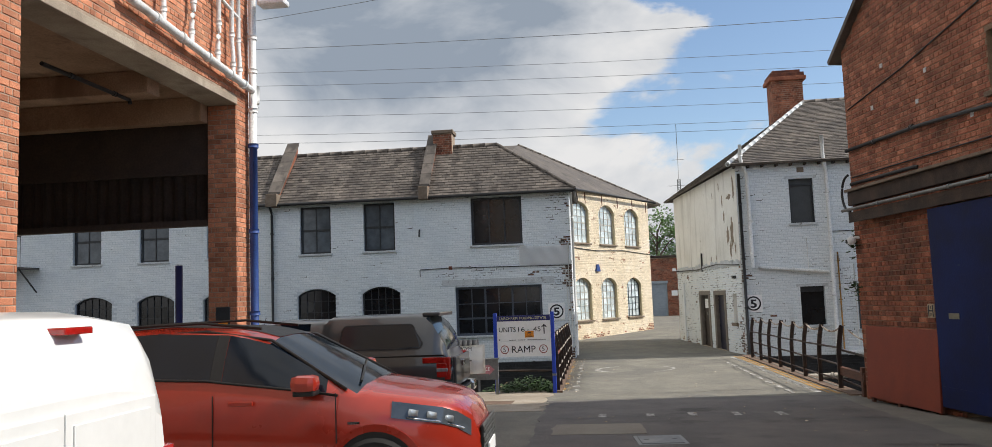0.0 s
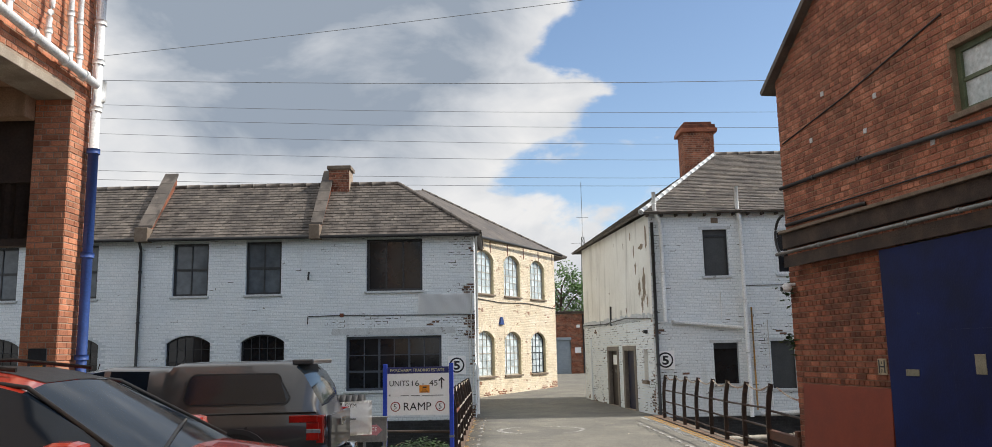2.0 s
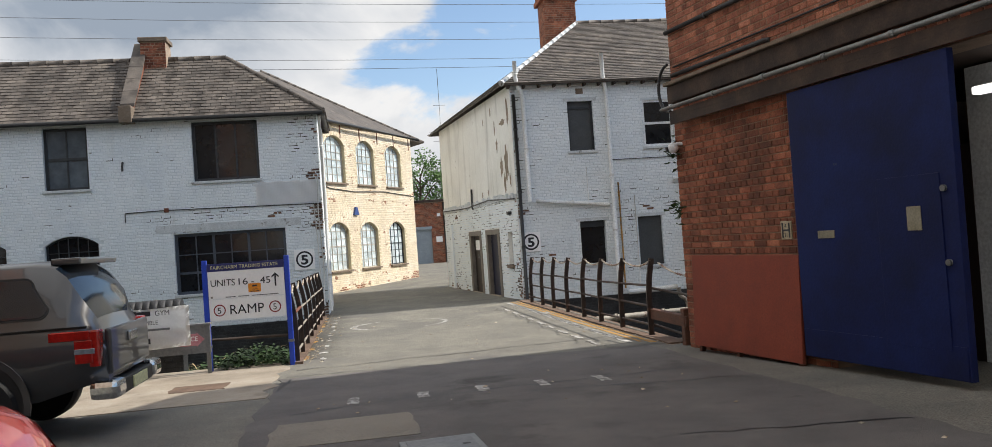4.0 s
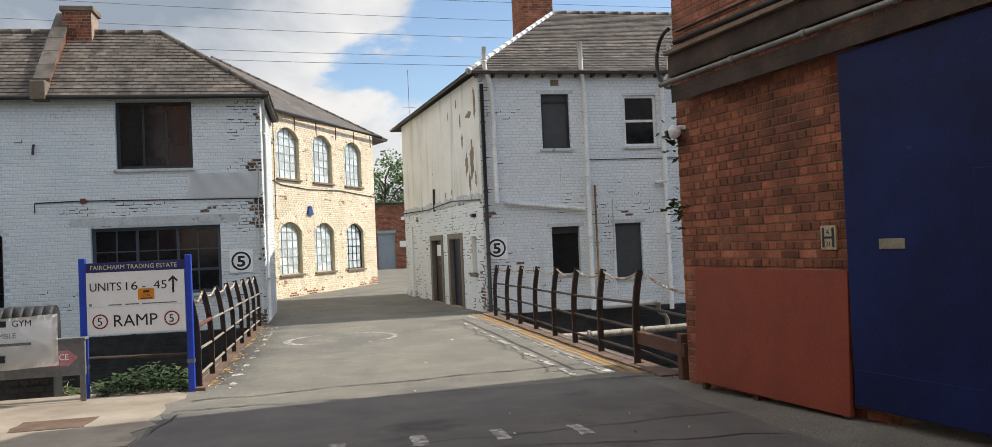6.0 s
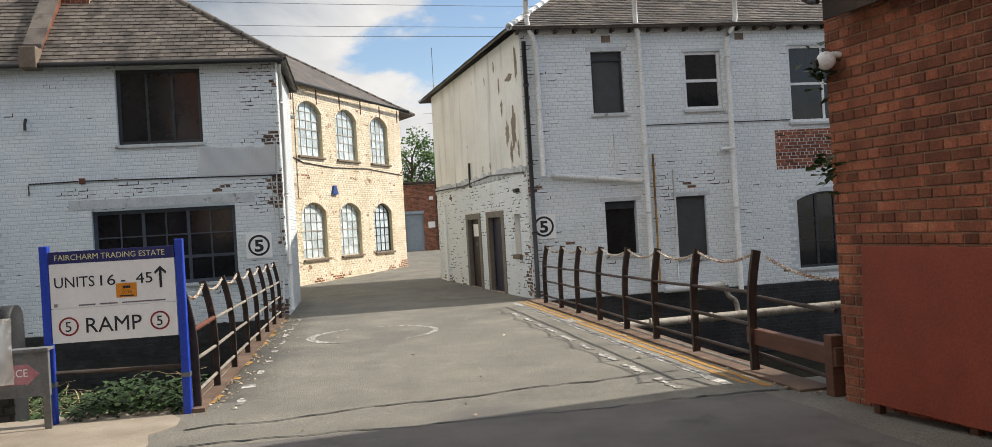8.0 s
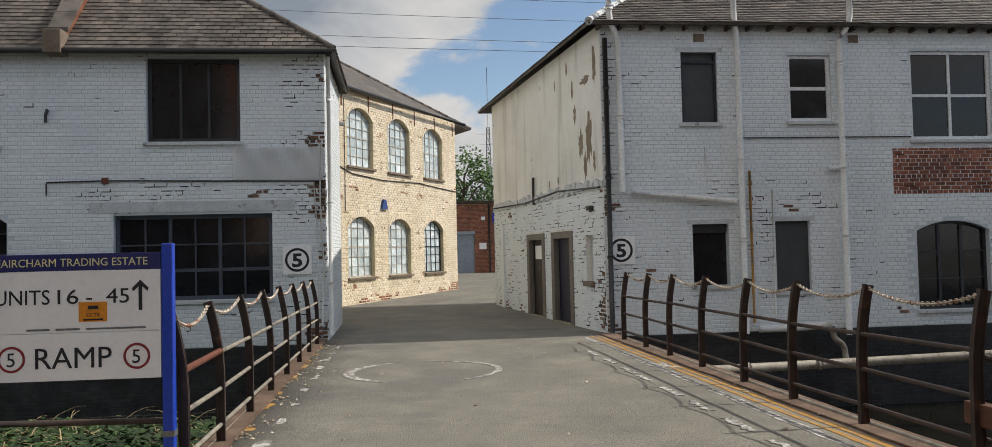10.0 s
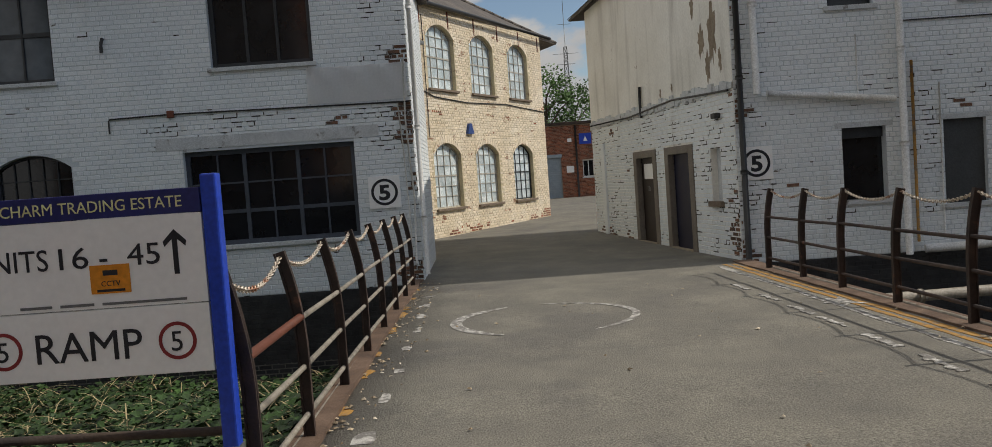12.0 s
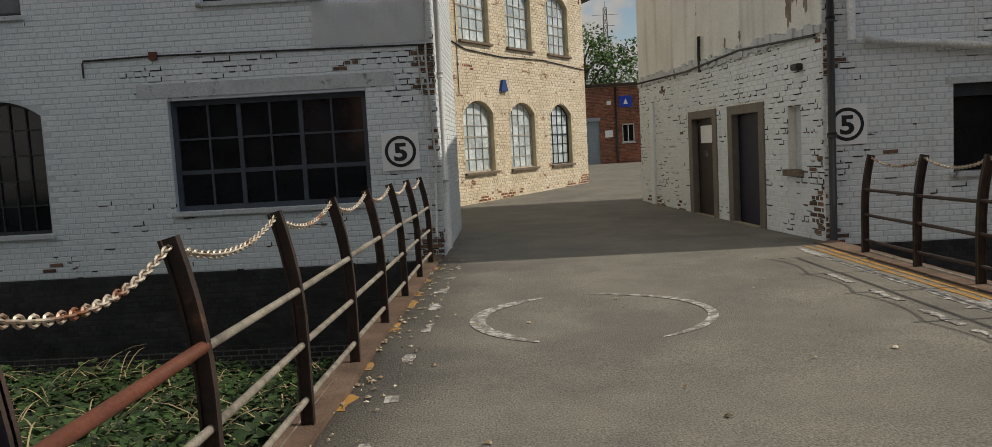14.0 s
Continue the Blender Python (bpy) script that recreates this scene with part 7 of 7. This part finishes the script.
M["kerb"] = surface("rusty_stone_edging", [srgb("54443a"), srgb("685446"), srgb("7b6657")], 3, 0.9, 0, 0.6, 60)
M["apron"] = surface("pale_concrete_apron", [srgb("8a8072"), srgb("9c9182"), srgb("aaa092")], 1.6, 0.92, 0, 0.7, 110, patch=srgb("7d7468"), patch_scale=1.1, patch_at=(0.58, 0.70))
# patched asphalt with the cast shade of the near road put into its colour
M["dark_asphalt"] = surface("shade_darkened_asphalt", [srgb("5d5a58"), srgb("686462"), srgb("74706c")], 1.3, 0.92, 0, 0.8, 140, patch=srgb("4a4846"), patch_scale=0.8, patch_at=(0.55, 0.68))
strip("kerb", 4.55, 4.87, 16.0, 27.7, 0.022, "kerb", "rust-stained stone edging under the railing", ragged=0.012)
strip("kerb", -0.98, -0.77, 17.7, 28.3, 0.04, "kerb", "rust-stained stone edging under the railing", ragged=0.012, seed=2)
strip("apron", -14, -1.0, 14.6, 18.1, 0.008, "apron", "pale worn concrete apron before the brook", ragged=0.12, step=0.3, seed=3)
# dark layer paints in the red works' shadow up to its edge
strip("road_patch", -0.95, 4.3, 6.0, 16.15, 0.006, "dark_asphalt", "patched asphalt before the bridge, darkened by painted shade", ragged=0.05, step=0.3, seed=4)
strip("road_patch", -0.68, 0.60, 11.55, 12.65, 0.012, "pale_patch", "pale rectangular patch in the asphalt", ragged=0.03, step=0.2, seed=5)
strip("road_patch", -2.35, -1.65, 15.75, 16.3, 0.013, "kerb", "reddish patch in the concrete apron", ragged=0.03, step=0.1, seed=6)
strip("road_line", 4.30, 4.36, 16.6, 27.4, 0.005, "road_yellow", "worn yellow line along the bridge edge", ragged=0.012, step=0.2, seed=7)
strip("road_line", 4.42, 4.50, 16.4, 27.4, 0.005, "road_yellow", "worn yellow line along the bridge edge", ragged=0.012, step=0.2, seed=8)
strip("road_line", 4.12, 4.21, 16.6, 27.2, 0.005, "road_white", "worn white line along the bridge edge", ragged=0.02, step=0.2, seed=9)
rng_line = random.Random(5)
for k in range(9):
    y = 16.6 + 0.95 * k + rng_line.uniform(-0.1, 0.1)
    strip("road_dash", 3.64 + 0.003 * k, 3.71 + 0.003 * k, y, y + 0.6, 0.0095, "road_white", "worn white edge dash on the road", ragged=0.03, step=0.05, seed=10 + k)
for k, (x, y) in enumerate(((0.04, 13.50), (0.80, 13.45), (1.46, 13.50), (2.13, 13.46), (2.80, 13.36))):
    strip("road_dash", x - 0.06, x + 0.06, y, y + 0.42, 0.0105, "road_white", "short worn white dash across the road", ragged=0.015, step=0.1, seed=30 + k)
for k in range(10):
    y = 17.9 + 1.0 * k
    strip("road_dash", -0.52 + rng_line.uniform(-0.05, 0.05), -0.44, y, y + rng_line.uniform(0.15, 0.4), 0.005, "road_white", "faded white edge mark on the road", ragged=0.03, step=0.08, seed=50 + k)
for k in range(9):
    y = 18.3 + 1.1 * k + rng_line.uniform(-0.3, 0.3)
    strip("road_dash", -0.82, -0.72, y, y + rng_line.uniform(0.15, 0.5), 0.005, "road_yellow", "faded yellow edge mark on the road", ragged=0.04, step=0.06, seed=70 + k)


def painted_arc(cx, cy, r0, r1, a0, a1, lift, label):
    bm = bmesh.new()
    n = 40
    rows = []
    for k in range(n + 1):
        a = math.radians(a0 + (a1 - a0) * k / n)
        taper = min(1, 6 * k / n, 6 * (n - k) / n)
        ri, ro = r1 - (r1 - r0) * (0.3 + 0.7 * taper), r1
        rows.append([bm.verts.new((cx + r * math.cos(a), cy + r * math.sin(a), road_z(cy + r * math.sin(a)) + lift)) for r in (ri, ro)])
    for p, q in zip(rows, rows[1:]):
        bm.faces.new((p[0], p[1], q[1], q[0]))
    bmesh.ops.recalc_face_normals(bm, faces=bm.faces[:])
    tagged(part("road_circle", bm, "road_white"), label, "road marking", kind="structure")


painted_arc(1.0, 23.28, 0.96, 1.10, 112, 242, 0.005, "worn white painted circle on the road")
painted_arc(1.0, 23.28, 1.00, 1.09, -65, 88, 0.005, "worn white painted circle on the road")


def road_arrow_blob():
    bm = bmesh.new()
    pts = [(4.18, 22.55), (4.28, 22.75), (4.02, 22.8), (4.22, 22.95), (4.05, 23.3), (4.3, 23.05), (4.4, 23.2), (4.36, 22.85), (4.48, 22.6), (4.3, 22.68)]
    c = bm.verts.new((4.26, 22.85, road_z(22.85) + 0.006))
    v = [bm.verts.new((x, y, road_z(y) + 0.006)) for x, y in pts]
    for i in range(len(v)):
        bm.faces.new((c, v[i], v[(i + 1) % len(v)]))
    bmesh.ops.recalc_face_normals(bm, faces=bm.faces[:])
    tagged(part("paint_splash", bm, "road_white"), "white paint splash on the road", "road marking", kind="structure")


road_arrow_blob()


def cracks():
    """Dark cracks in the asphalt as thin ribbons."""
    rng = random.Random(12)
    bm = bmesh.new()
    for sx, sy, dx, dy, n in ((-0.9, 16.25, 0.14, 0.0, 42), (1.0, 13.5, 0.14, 0.005, 24), (-0.6, 13.2, 0.1, 0.02, 16), (-0.9, 15.0, 0.02, 0.14, 9), (-0.6, 31.6, 0.13, 0.0, 36), (2.5, 10.5, 0.13, -0.03, 14), (-0.8, 16.9, 0.14, 0.01, 36), (1.9, 13.15, 0.13, -0.02, 18)):
        x, y = sx, sy
        prev = None
        for k in range(n):
            w = rng.uniform(0.006, 0.022)
            a = [bm.verts.new((x, y - w, road_z(y) + 0.0085)), bm.verts.new((x + dy * 0.2, y + w, road_z(y) + 0.0085))]
            if abs(dy) > abs(dx):
                a = [bm.verts.new((x - w, y, road_z(y) + 0.0085)), bm.verts.new((x + w, y, road_z(y) + 0.0085))]
            if prev:
                bm.faces.new((prev[0], a[0], a[1], prev[1]))
            prev = a
            x += dx + rng.uniform(-0.03, 0.03)
            y += dy + rng.uniform(-0.05, 0.05)
    bmesh.ops.recalc_face_normals(bm, faces=bm.faces[:])
    tagged(part("road_cracks", bm, "trim_black"), "dark cracks running through the asphalt", "cracks", kind="stuff")


cracks()


def manhole(x, y, w, d):
    base = thing("manhole_cover", pose(x, y, road_z(y) + 0.012, 0, 0, 4), "worn steel inspection cover set in the asphalt", "manhole cover")
    part("frame", boxes((-w / 2, w / 2, -d / 2, d / 2, -0.03, 0.004), bevel=0.004), "steel", base)
    part("lid", boxes((-w / 2 + 0.05, w / 2 - 0.05, -d / 2 + 0.05, d / 2 - 0.05, -0.02, 0.012), bevel=0.004), "sign_grey", base)
    for sx in (-1, 1):
        part("lifting_hole", boxes((sx * (w / 2 - 0.13) - 0.03, sx * (w / 2 - 0.13) + 0.03, -0.02, 0.02, 0.0, 0.0135)), "trim_black", base)


manhole(0.75, 10.92, 0.62, 0.66)


def litter():
    """Scraps of paper, stones and dead leaves along the road's edges."""
    rng = random.Random(21)
    v, f = [], []
    for _ in range(420):
        side = rng.random()
        if side < 0.6:
            x, y = -0.86 + abs(rng.gauss(0, 0.22)), rng.uniform(17.5, 28)
        elif side < 0.85:
            x, y = 4.7 - abs(rng.gauss(0, 0.12)), rng.uniform(15.8, 27.5)
        else:
            x, y = rng.uniform(-0.5, 4.2), rng.uniform(9, 27)
        s = rng.uniform(0.008, 0.035)
        a = rng.uniform(0, math.tau)
        z = road_z(y) + 0.007
        k = len(v)
        for j in range(4):
            v.append((x + s * math.cos(a + j * 1.57) * rng.uniform(0.6, 1.2), y + s * math.sin(a + j * 1.57) * rng.uniform(0.6, 1.2), z + rng.uniform(0, 0.012)))
        v.append((x, y, z + 0.018))
        f += [(k, k + 1, k + 4), (k + 1, k + 2, k + 4), (k + 2, k + 3, k + 4), (k + 3, k, k + 4)]
    me = bpy.data.meshes.new("litter")
    me.from_pydata(v, [], f)
    tagged(part("litter", me, "litter"), "scraps, stones and dead leaves by the kerbs", "litter", kind="stuff")


M["litter"] = surface("mixed_scraps", [srgb("6b5a44"), srgb("a09078"), srgb("d0c8b8")], 9, 0.9, 0, 0.3, 40, "island", 0.5)
litter()

# ---- plants ----
def leaf_mass(name, count, place, size, material, label, category, seed, stems=0):
    """Many small folded leaves set by the function place(rng) -> point."""
    rng = random.Random(seed)
    v, f = [], []
    for _ in range(count):
        p = place(rng)
        if p is None:
            continue
        s = size * rng.uniform(0.6, 1.4)
        a, t = rng.uniform(0, math.tau), rng.uniform(-0.7, 0.7)
        d = Vector((math.cos(a), math.sin(a), t)).normalized()
        w = d.cross(Vector((rng.uniform(-0.4, 0.4), rng.uniform(-0.4, 0.4), 1))).normalized() * s * 0.42
        u = Vector((0, 0, -0.18 * s))
        k = len(v)
        v += [tuple(p), tuple(p + d * s * 0.5 + w), tuple(p + d * s + u), tuple(p + d * s * 0.5 - w)]
        f += [(k, k + 1, k + 2), (k, k + 2, k + 3)]
    me = bpy.data.meshes.new(name)
    me.from_pydata(v, [], f)
    return tagged(part(name, me, material), label, category, kind="stuff")


def bank(x, y):
    """Height of the growth over the brook bed west of the bridge."""
    h = -0.48 - 0.15 * (y - 18.1) + 0.42 * noise.noise(Vector((x * 0.45, y * 0.45, 1.0))) + 0.18 * noise.noise(Vector((x * 1.4, y * 1.4, 4.0)))
    return h


def west_leaf(rng):
    x, y = rng.uniform(-9, -1.02), rng.uniform(18.15, 28.2)
    if noise.noise(Vector((x * 0.5, y * 0.5, 9.0))) < -0.30 and y > 20:
        return None
    return Vector((x, y, bank(x, y) + rng.uniform(-0.22, 0.12)))


def front_leaf(rng):
    x, y = rng.uniform(-2.05, -1.0), rng.uniform(17.75, 18.7)
    h = 0.28 * (1 - abs((x + 1.5) / 0.62) ** 2)
    if h < 0:
        return None
    return Vector((x, y, -0.42 + h * rng.random() + rng.uniform(-0.05, 0.05)))


def east_leaf(rng):
    x, y = rng.uniform(4.92, 7.5), rng.uniform(15.7, 19.0)
    return Vector((x, y, -0.55 - 0.45 * max(0, y - 16.5) + 0.3 * noise.noise(Vector((x, y, 2))) + rng.uniform(-0.2, 0.12)))


leaf_mass("ivy", 26000, west_leaf, 0.10, "leaf", "green ivy and nettles over the brook bank", "plants", 3)
leaf_mass("weeds", 1500, front_leaf, 0.06, "leaf", "low green weeds at the foot of the sign", "plants", 4)
leaf_mass("weeds", 1300, east_leaf, 0.06, "leaf", "sparse weeds on the shaded bank", "plants", 5)


def dry_stems(name, count, box_, zf, length, seed, label):
    rng = random.Random(seed)
    v, f = [], []
    for _ in range(count):
        x, y = rng.uniform(box_[0], box_[1]), rng.uniform(box_[2], box_[3])
        p = Vector((x, y, zf(x, y)))
        a = rng.uniform(0, math.tau)
        d = Vector((math.cos(a), math.sin(a), rng.uniform(0.1, 0.9)))
        L_ = length * rng.uniform(0.5, 1.3)
        prev = None
        for k in range(5):
            q = p + d * (L_ * k / 4) - Vector((0, 0, 0.5 * L_ * (k / 4) ** 2))
            w = Vector((-d.y, d.x, 0)) * 0.006
            i = len(v)
            v += [tuple(q - w), tuple(q + w)]
            if prev is not None:
                f.append((prev, prev + 1, i + 1, i))
            prev = i
    me = bpy.data.meshes.new(name)
    me.from_pydata(v, [], f)
    return tagged(part(name, me, "straw"), label, "plants", kind="stuff")


dry_stems("dry_grass", 1500, (-8, -1.2, 18.4, 27.5), lambda x, y: bank(x, y) - 0.05, 0.55, 6, "dry straw-coloured stems among the ivy")
dry_stems("dry_grass", 1800, (4.95, 7.5, 15.7, 19.5), lambda x, y: -0.65 - 0.45 * max(0, y - 16.5), 0.4, 7, "dry grass on the shaded bank")
bank_e = part("earth_bank", prism(bmesh.new(), [(15.55, -0.45), (16.7, -0.60), (19.6, -2.3), (15.55, -2.3)], 4.9, 14), "earth", m=Matrix(((0, 1, 0, 0), (1, 0, 0, 0), (0, 0, 1, 0), (0, 0, 0, 1))))
tagged(bank_e, "bare earth bank beside the red wall", "ground", kind="structure")


def corner_sprig(x, y, z, seed):
    return leaf_mass("wall_plant", 60, lambda r: Vector((x + r.gauss(0, 0.07), y + r.gauss(0, 0.07), z + r.gauss(0, 0.09))), 0.09, "leaf", "small leafy plant growing from the wall corner", "plant", seed)


corner_sprig(4.66, 15.5, 2.36, 1)
corner_sprig(4.70, 15.55, 1.55, 2)


def tree(x, y, height, spread, seed):
    base = thing("tree", pose(x, y, road_z(y)), "leafy green tree behind the buildings", "tree", "trees behind the yard")
    rng = random.Random(seed)
    bm = bmesh.new()
    tube(bm, [(0, 0, -0.1), (0.1, 0.05, height * 0.3), (0.0, 0.1, height * 0.6), (0.1, 0, height * 0.85)], [0.24, 0.19, 0.12, 0.05], 8)
    tips = []
    for k in range(11):
        a, z = k * 2.4, height * (0.3 + 0.05 * k)
        tip = Vector((math.cos(a) * spread * rng.uniform(0.5, 0.95), math.sin(a) * spread * rng.uniform(0.5, 0.95), z + height * rng.uniform(0.08, 0.25)))
        tube(bm, [(0.05, 0.05, z), tip * 0.55 + Vector((0, 0, z * 0.5)), tip], [0.08, 0.05, 0.02], 6)
        tips.append(tip)
    tips.append(Vector((0.1, 0, height * 0.95)))
    part("trunk", bm, "bark", base)
    v, f = [], []
    for tip in tips:
        for _ in range(9):
            c = tip + Vector((rng.gauss(0, spread * 0.22), rng.gauss(0, spread * 0.22), rng.gauss(0, spread * 0.18)))
            for _ in range(26):
                p = c + Vector((rng.gauss(0, 0.26), rng.gauss(0, 0.26), rng.gauss(0, 0.22)))
                d = Vector((rng.uniform(-1, 1), rng.uniform(-1, 1), rng.uniform(-0.8, 0.4))).normalized() * 0.24
                w = d.cross(Vector((rng.uniform(-1, 1), rng.uniform(-1, 1), 1))).normalized() * 0.09
                k = len(v)
                v += [tuple(p), tuple(p + d * 0.5 + w), tuple(p + d), tuple(p + d * 0.5 - w)]
                f += [(k, k + 1, k + 2), (k, k + 2, k + 3)]
    me = bpy.data.meshes.new("crown")
    me.from_pydata(v, [], f)
    part("crown", me, "leaf_tree", base, kind="stuff")


tree(5.6, 74, 8.6, 2.6, 1)
tree(8.0, 77, 7.4, 2.4, 2)
tree(3.0, 78, 7.8, 2.6, 3)
tree(10.6, 72, 7.6, 1.7, 4)


# ---- far things ----
def far_unit():
    fr = along(2.0, 64, 22, 64)
    base = thing("brick_unit", fr, "low red brick unit with a grey shutter", "building")
    X = lambda x: x - 2.0
    sh, wi = Hole(X(4.25), X(5.45), -0.2, 2.3), Hole(X(6.75), X(7.45), 1.03, 2.08)
    w = part("wall", wall_body(20, -0.6, 4.25, [sh, wi], 0.35), "mortar", base)
    bricks_joined("bricks", courses(12, -0.2, 4.2, [sh, wi], None, 1.5, "garden"), 0.008, "red_brick", w, seed=22)
    part("coping", boxes((-0.1, 20, -0.15, 0.4, 4.25, 4.42), bevel=0.02), "sooty", base)
    s = part("shutter", boxes((sh.x0, sh.x1, 0.12, 0.16, -0.2, 2.3)), "shutter", base, "grey-blue roller shutter")
    for k in range(18):
        part("slat", boxes((sh.x0 + 0.03, sh.x1 - 0.03, 0.10, 0.125, -0.15 + 0.135 * k, -0.045 + 0.135 * k), bevel=0.006), "shutter", s)
    part("shutter_box", boxes((sh.x0 - 0.05, sh.x1 + 0.05, -0.05, 0.1, 2.3, 2.5), bevel=0.02), "shutter", base)
    window(base, wi, 2, 1, "upvc", "glass_dark", bar=0.05)
    sg = part("unit_sign", boxes((X(6.62), X(7.35), -0.05, -0.01, 3.03, 3.68)), "blue_paint", base, "blue square sign with white emblem")
    part("emblem", prism(bmesh.new(), [(X(6.85), 3.2), (X(7.12), 3.2), (X(6.985), 3.52)], -0.056, -0.051), "sign_white", sg)
    part("plate", boxes((X(5.9), X(6.15), -0.04, -0.01, 3.2, 3.42)), "sign_white", base)
    part("plate", boxes((X(5.75), X(6.2), -0.04, -0.01, 1.35, 1.75)), "sign_white", base)
    part("drainpipe", tube(bmesh.new(), [(X(6.4), -0.08, 4.2), (X(6.4), -0.08, -0.2)], 0.06), "black_pipe", base)
    part("side_wall", boxes((19.6, 20, 0.35, 12, -0.6, 4.25), (0, 0.4, 0.35, 12, -0.6, 4.25), (0.4, 19.6, 11.6, 12, -0.6, 4.25)), "mortar", base)
    part("roof", boxes((0, 20, 0.3, 12, 4.25, 4.4)), "slate", base)


far_unit()


def lattice(name, x, y, h, w0, w1, bays, r, label, arms=()):
    base = thing(name, pose(x, y, road_z(y)), label, "mast" if w0 < 4 else "pylon")
    wid = lambda z: w0 + (w1 - w0) * z / h
    corner = lambda k, z: Vector(((1 if k in (0, 3) else -1) * wid(z) / 2, (1 if k < 2 else -1) * wid(z) / 2, z))
    for k in range(4):
        part("leg", tube(bmesh.new(), [corner(k, -0.2), corner(k, h)], r * 1.4, 5), "steel", base)
    bm = bmesh.new()
    zs = [h * (1 - (1 - i / bays) ** 1.0) for i in range(bays + 1)]
    for a, b in zip(zs, zs[1:]):
        for k in range(4):
            j = (k + 1) % 4
            tube(bm, [corner(k, a), corner(j, b)], r, 4)
            tube(bm, [corner(j, a), corner(k, b)], r, 4)
            tube(bm, [corner(k, b), corner(j, b)], r, 4)
    part("bracing", bm, "steel", base, kind="stuff")
    for z, L_ in arms:
        bm = tube(bmesh.new(), [(-L_, 0, z), (L_, 0, z)], r * 1.2, 5)
        if w0 >= 4:
            for s in (-1, 1):
                tube(bm, [(s * L_, 0, z), (s * wid(z) / 2, wid(z) / 2, z + 1.8)], r, 4)
                tube(bm, [(s * L_, 0, z), (s * wid(z) / 2, -wid(z) / 2, z - 0.2)], r, 4)
        part("arm", bm, "steel", base)
    return base


mast = lattice("radio_mast", 13.2, 125, 18.5, 1.2, 0.4, 16, 0.022, "thin lattice radio mast with aerials", ((17.6, 1.7), (16.2, 1.2), (21.5, 0.9)))
part("aerial", tube(bmesh.new(), [(0, 0, 18.4), (0, 0, 26.9)], 0.04, 6), "steel", mast)
PYLON = lattice("pylon", 55.2, 110, 48, 17, 2.6, 10, 0.13, "tall steel lattice electricity pylon", ((34, 9), (40, 8), (45.5, 6.5)))


def overhead_wires():
    rng = random.Random(2)
    for z0, slope, y in ((18.65, -0.019, 60), (17.55, -0.022, 60), (16.35, -0.024, 60), (15.15, -0.021, 60), (13.8, -0.018, 60), (13.2, -0.016, 60), (20.8, -0.008, 60), (26.3, 0.12, 60)):
        bm = bmesh.new()
        tube(bm, [(x, y, z0 + slope * x + 0.0004 * (x - 10) ** 2) for x in range(-110, 120, 10)], 0.015 if z0 < 20 else 0.022, 5)
        part("wire", bm, "sign_grey", PYLON, "thin dark power line", m=PYLON.matrix_basis.inverted())


overhead_wires()


def fire_escape():
    base = thing("fire_escape", pose(-21.15, 27.9, 3.35), "black iron escape balcony with railing", "balcony")
    part("platform", boxes((-0.8, 0.8, -0.5, 0.53, -0.06, 0)), "black_pipe", base)
    part("top_rail", tube(bmesh.new(), [(-0.8, -0.48, 1.1), (0.8, -0.48, 1.1)], 0.02), "black_pipe", base)
    for k in range(13):
        part("bar", tube(bmesh.new(), [(-0.78 + 0.13 * k, -0.48, 0), (-0.78 + 0.13 * k, -0.48, 1.1)], 0.01, 6), "black_pipe", base)
    for x in (-0.7, 0.7):
        part("strut", tube(bmesh.new(), [(x, -0.45, -0.05), (x, 0.53, -0.9)], 0.03, 6), "black_pipe", base)


fire_escape()


# ---- bricks that can be picked apart ----
def brick_parts(cells, depth, material, parent, seed):
    rng = random.Random(seed)
    shared = {}
    for x, z, w, h in cells:
        key = (round(w, 2), round(h, 2), rng.randrange(3))
        if key not in shared:
            me = brick_mesh("brick", w, h, depth + rng.uniform(-0.002, 0.003), 0.006)
            me.materials.append(M[material])
            shared[key] = me
        part("brick", shared[key], None, parent, m=pose(x, 0, z, rng.uniform(-0.4, 0.4), rng.uniform(-0.3, 0.3), 0))


brick_parts(NEAR_BRICKS, 0.009, "red_brick_piece", RED_WALL, 51)
brick_parts(WHITE_NEAR[1], 0.008, "white_brick_piece", WHITE_NEAR[0], 52)
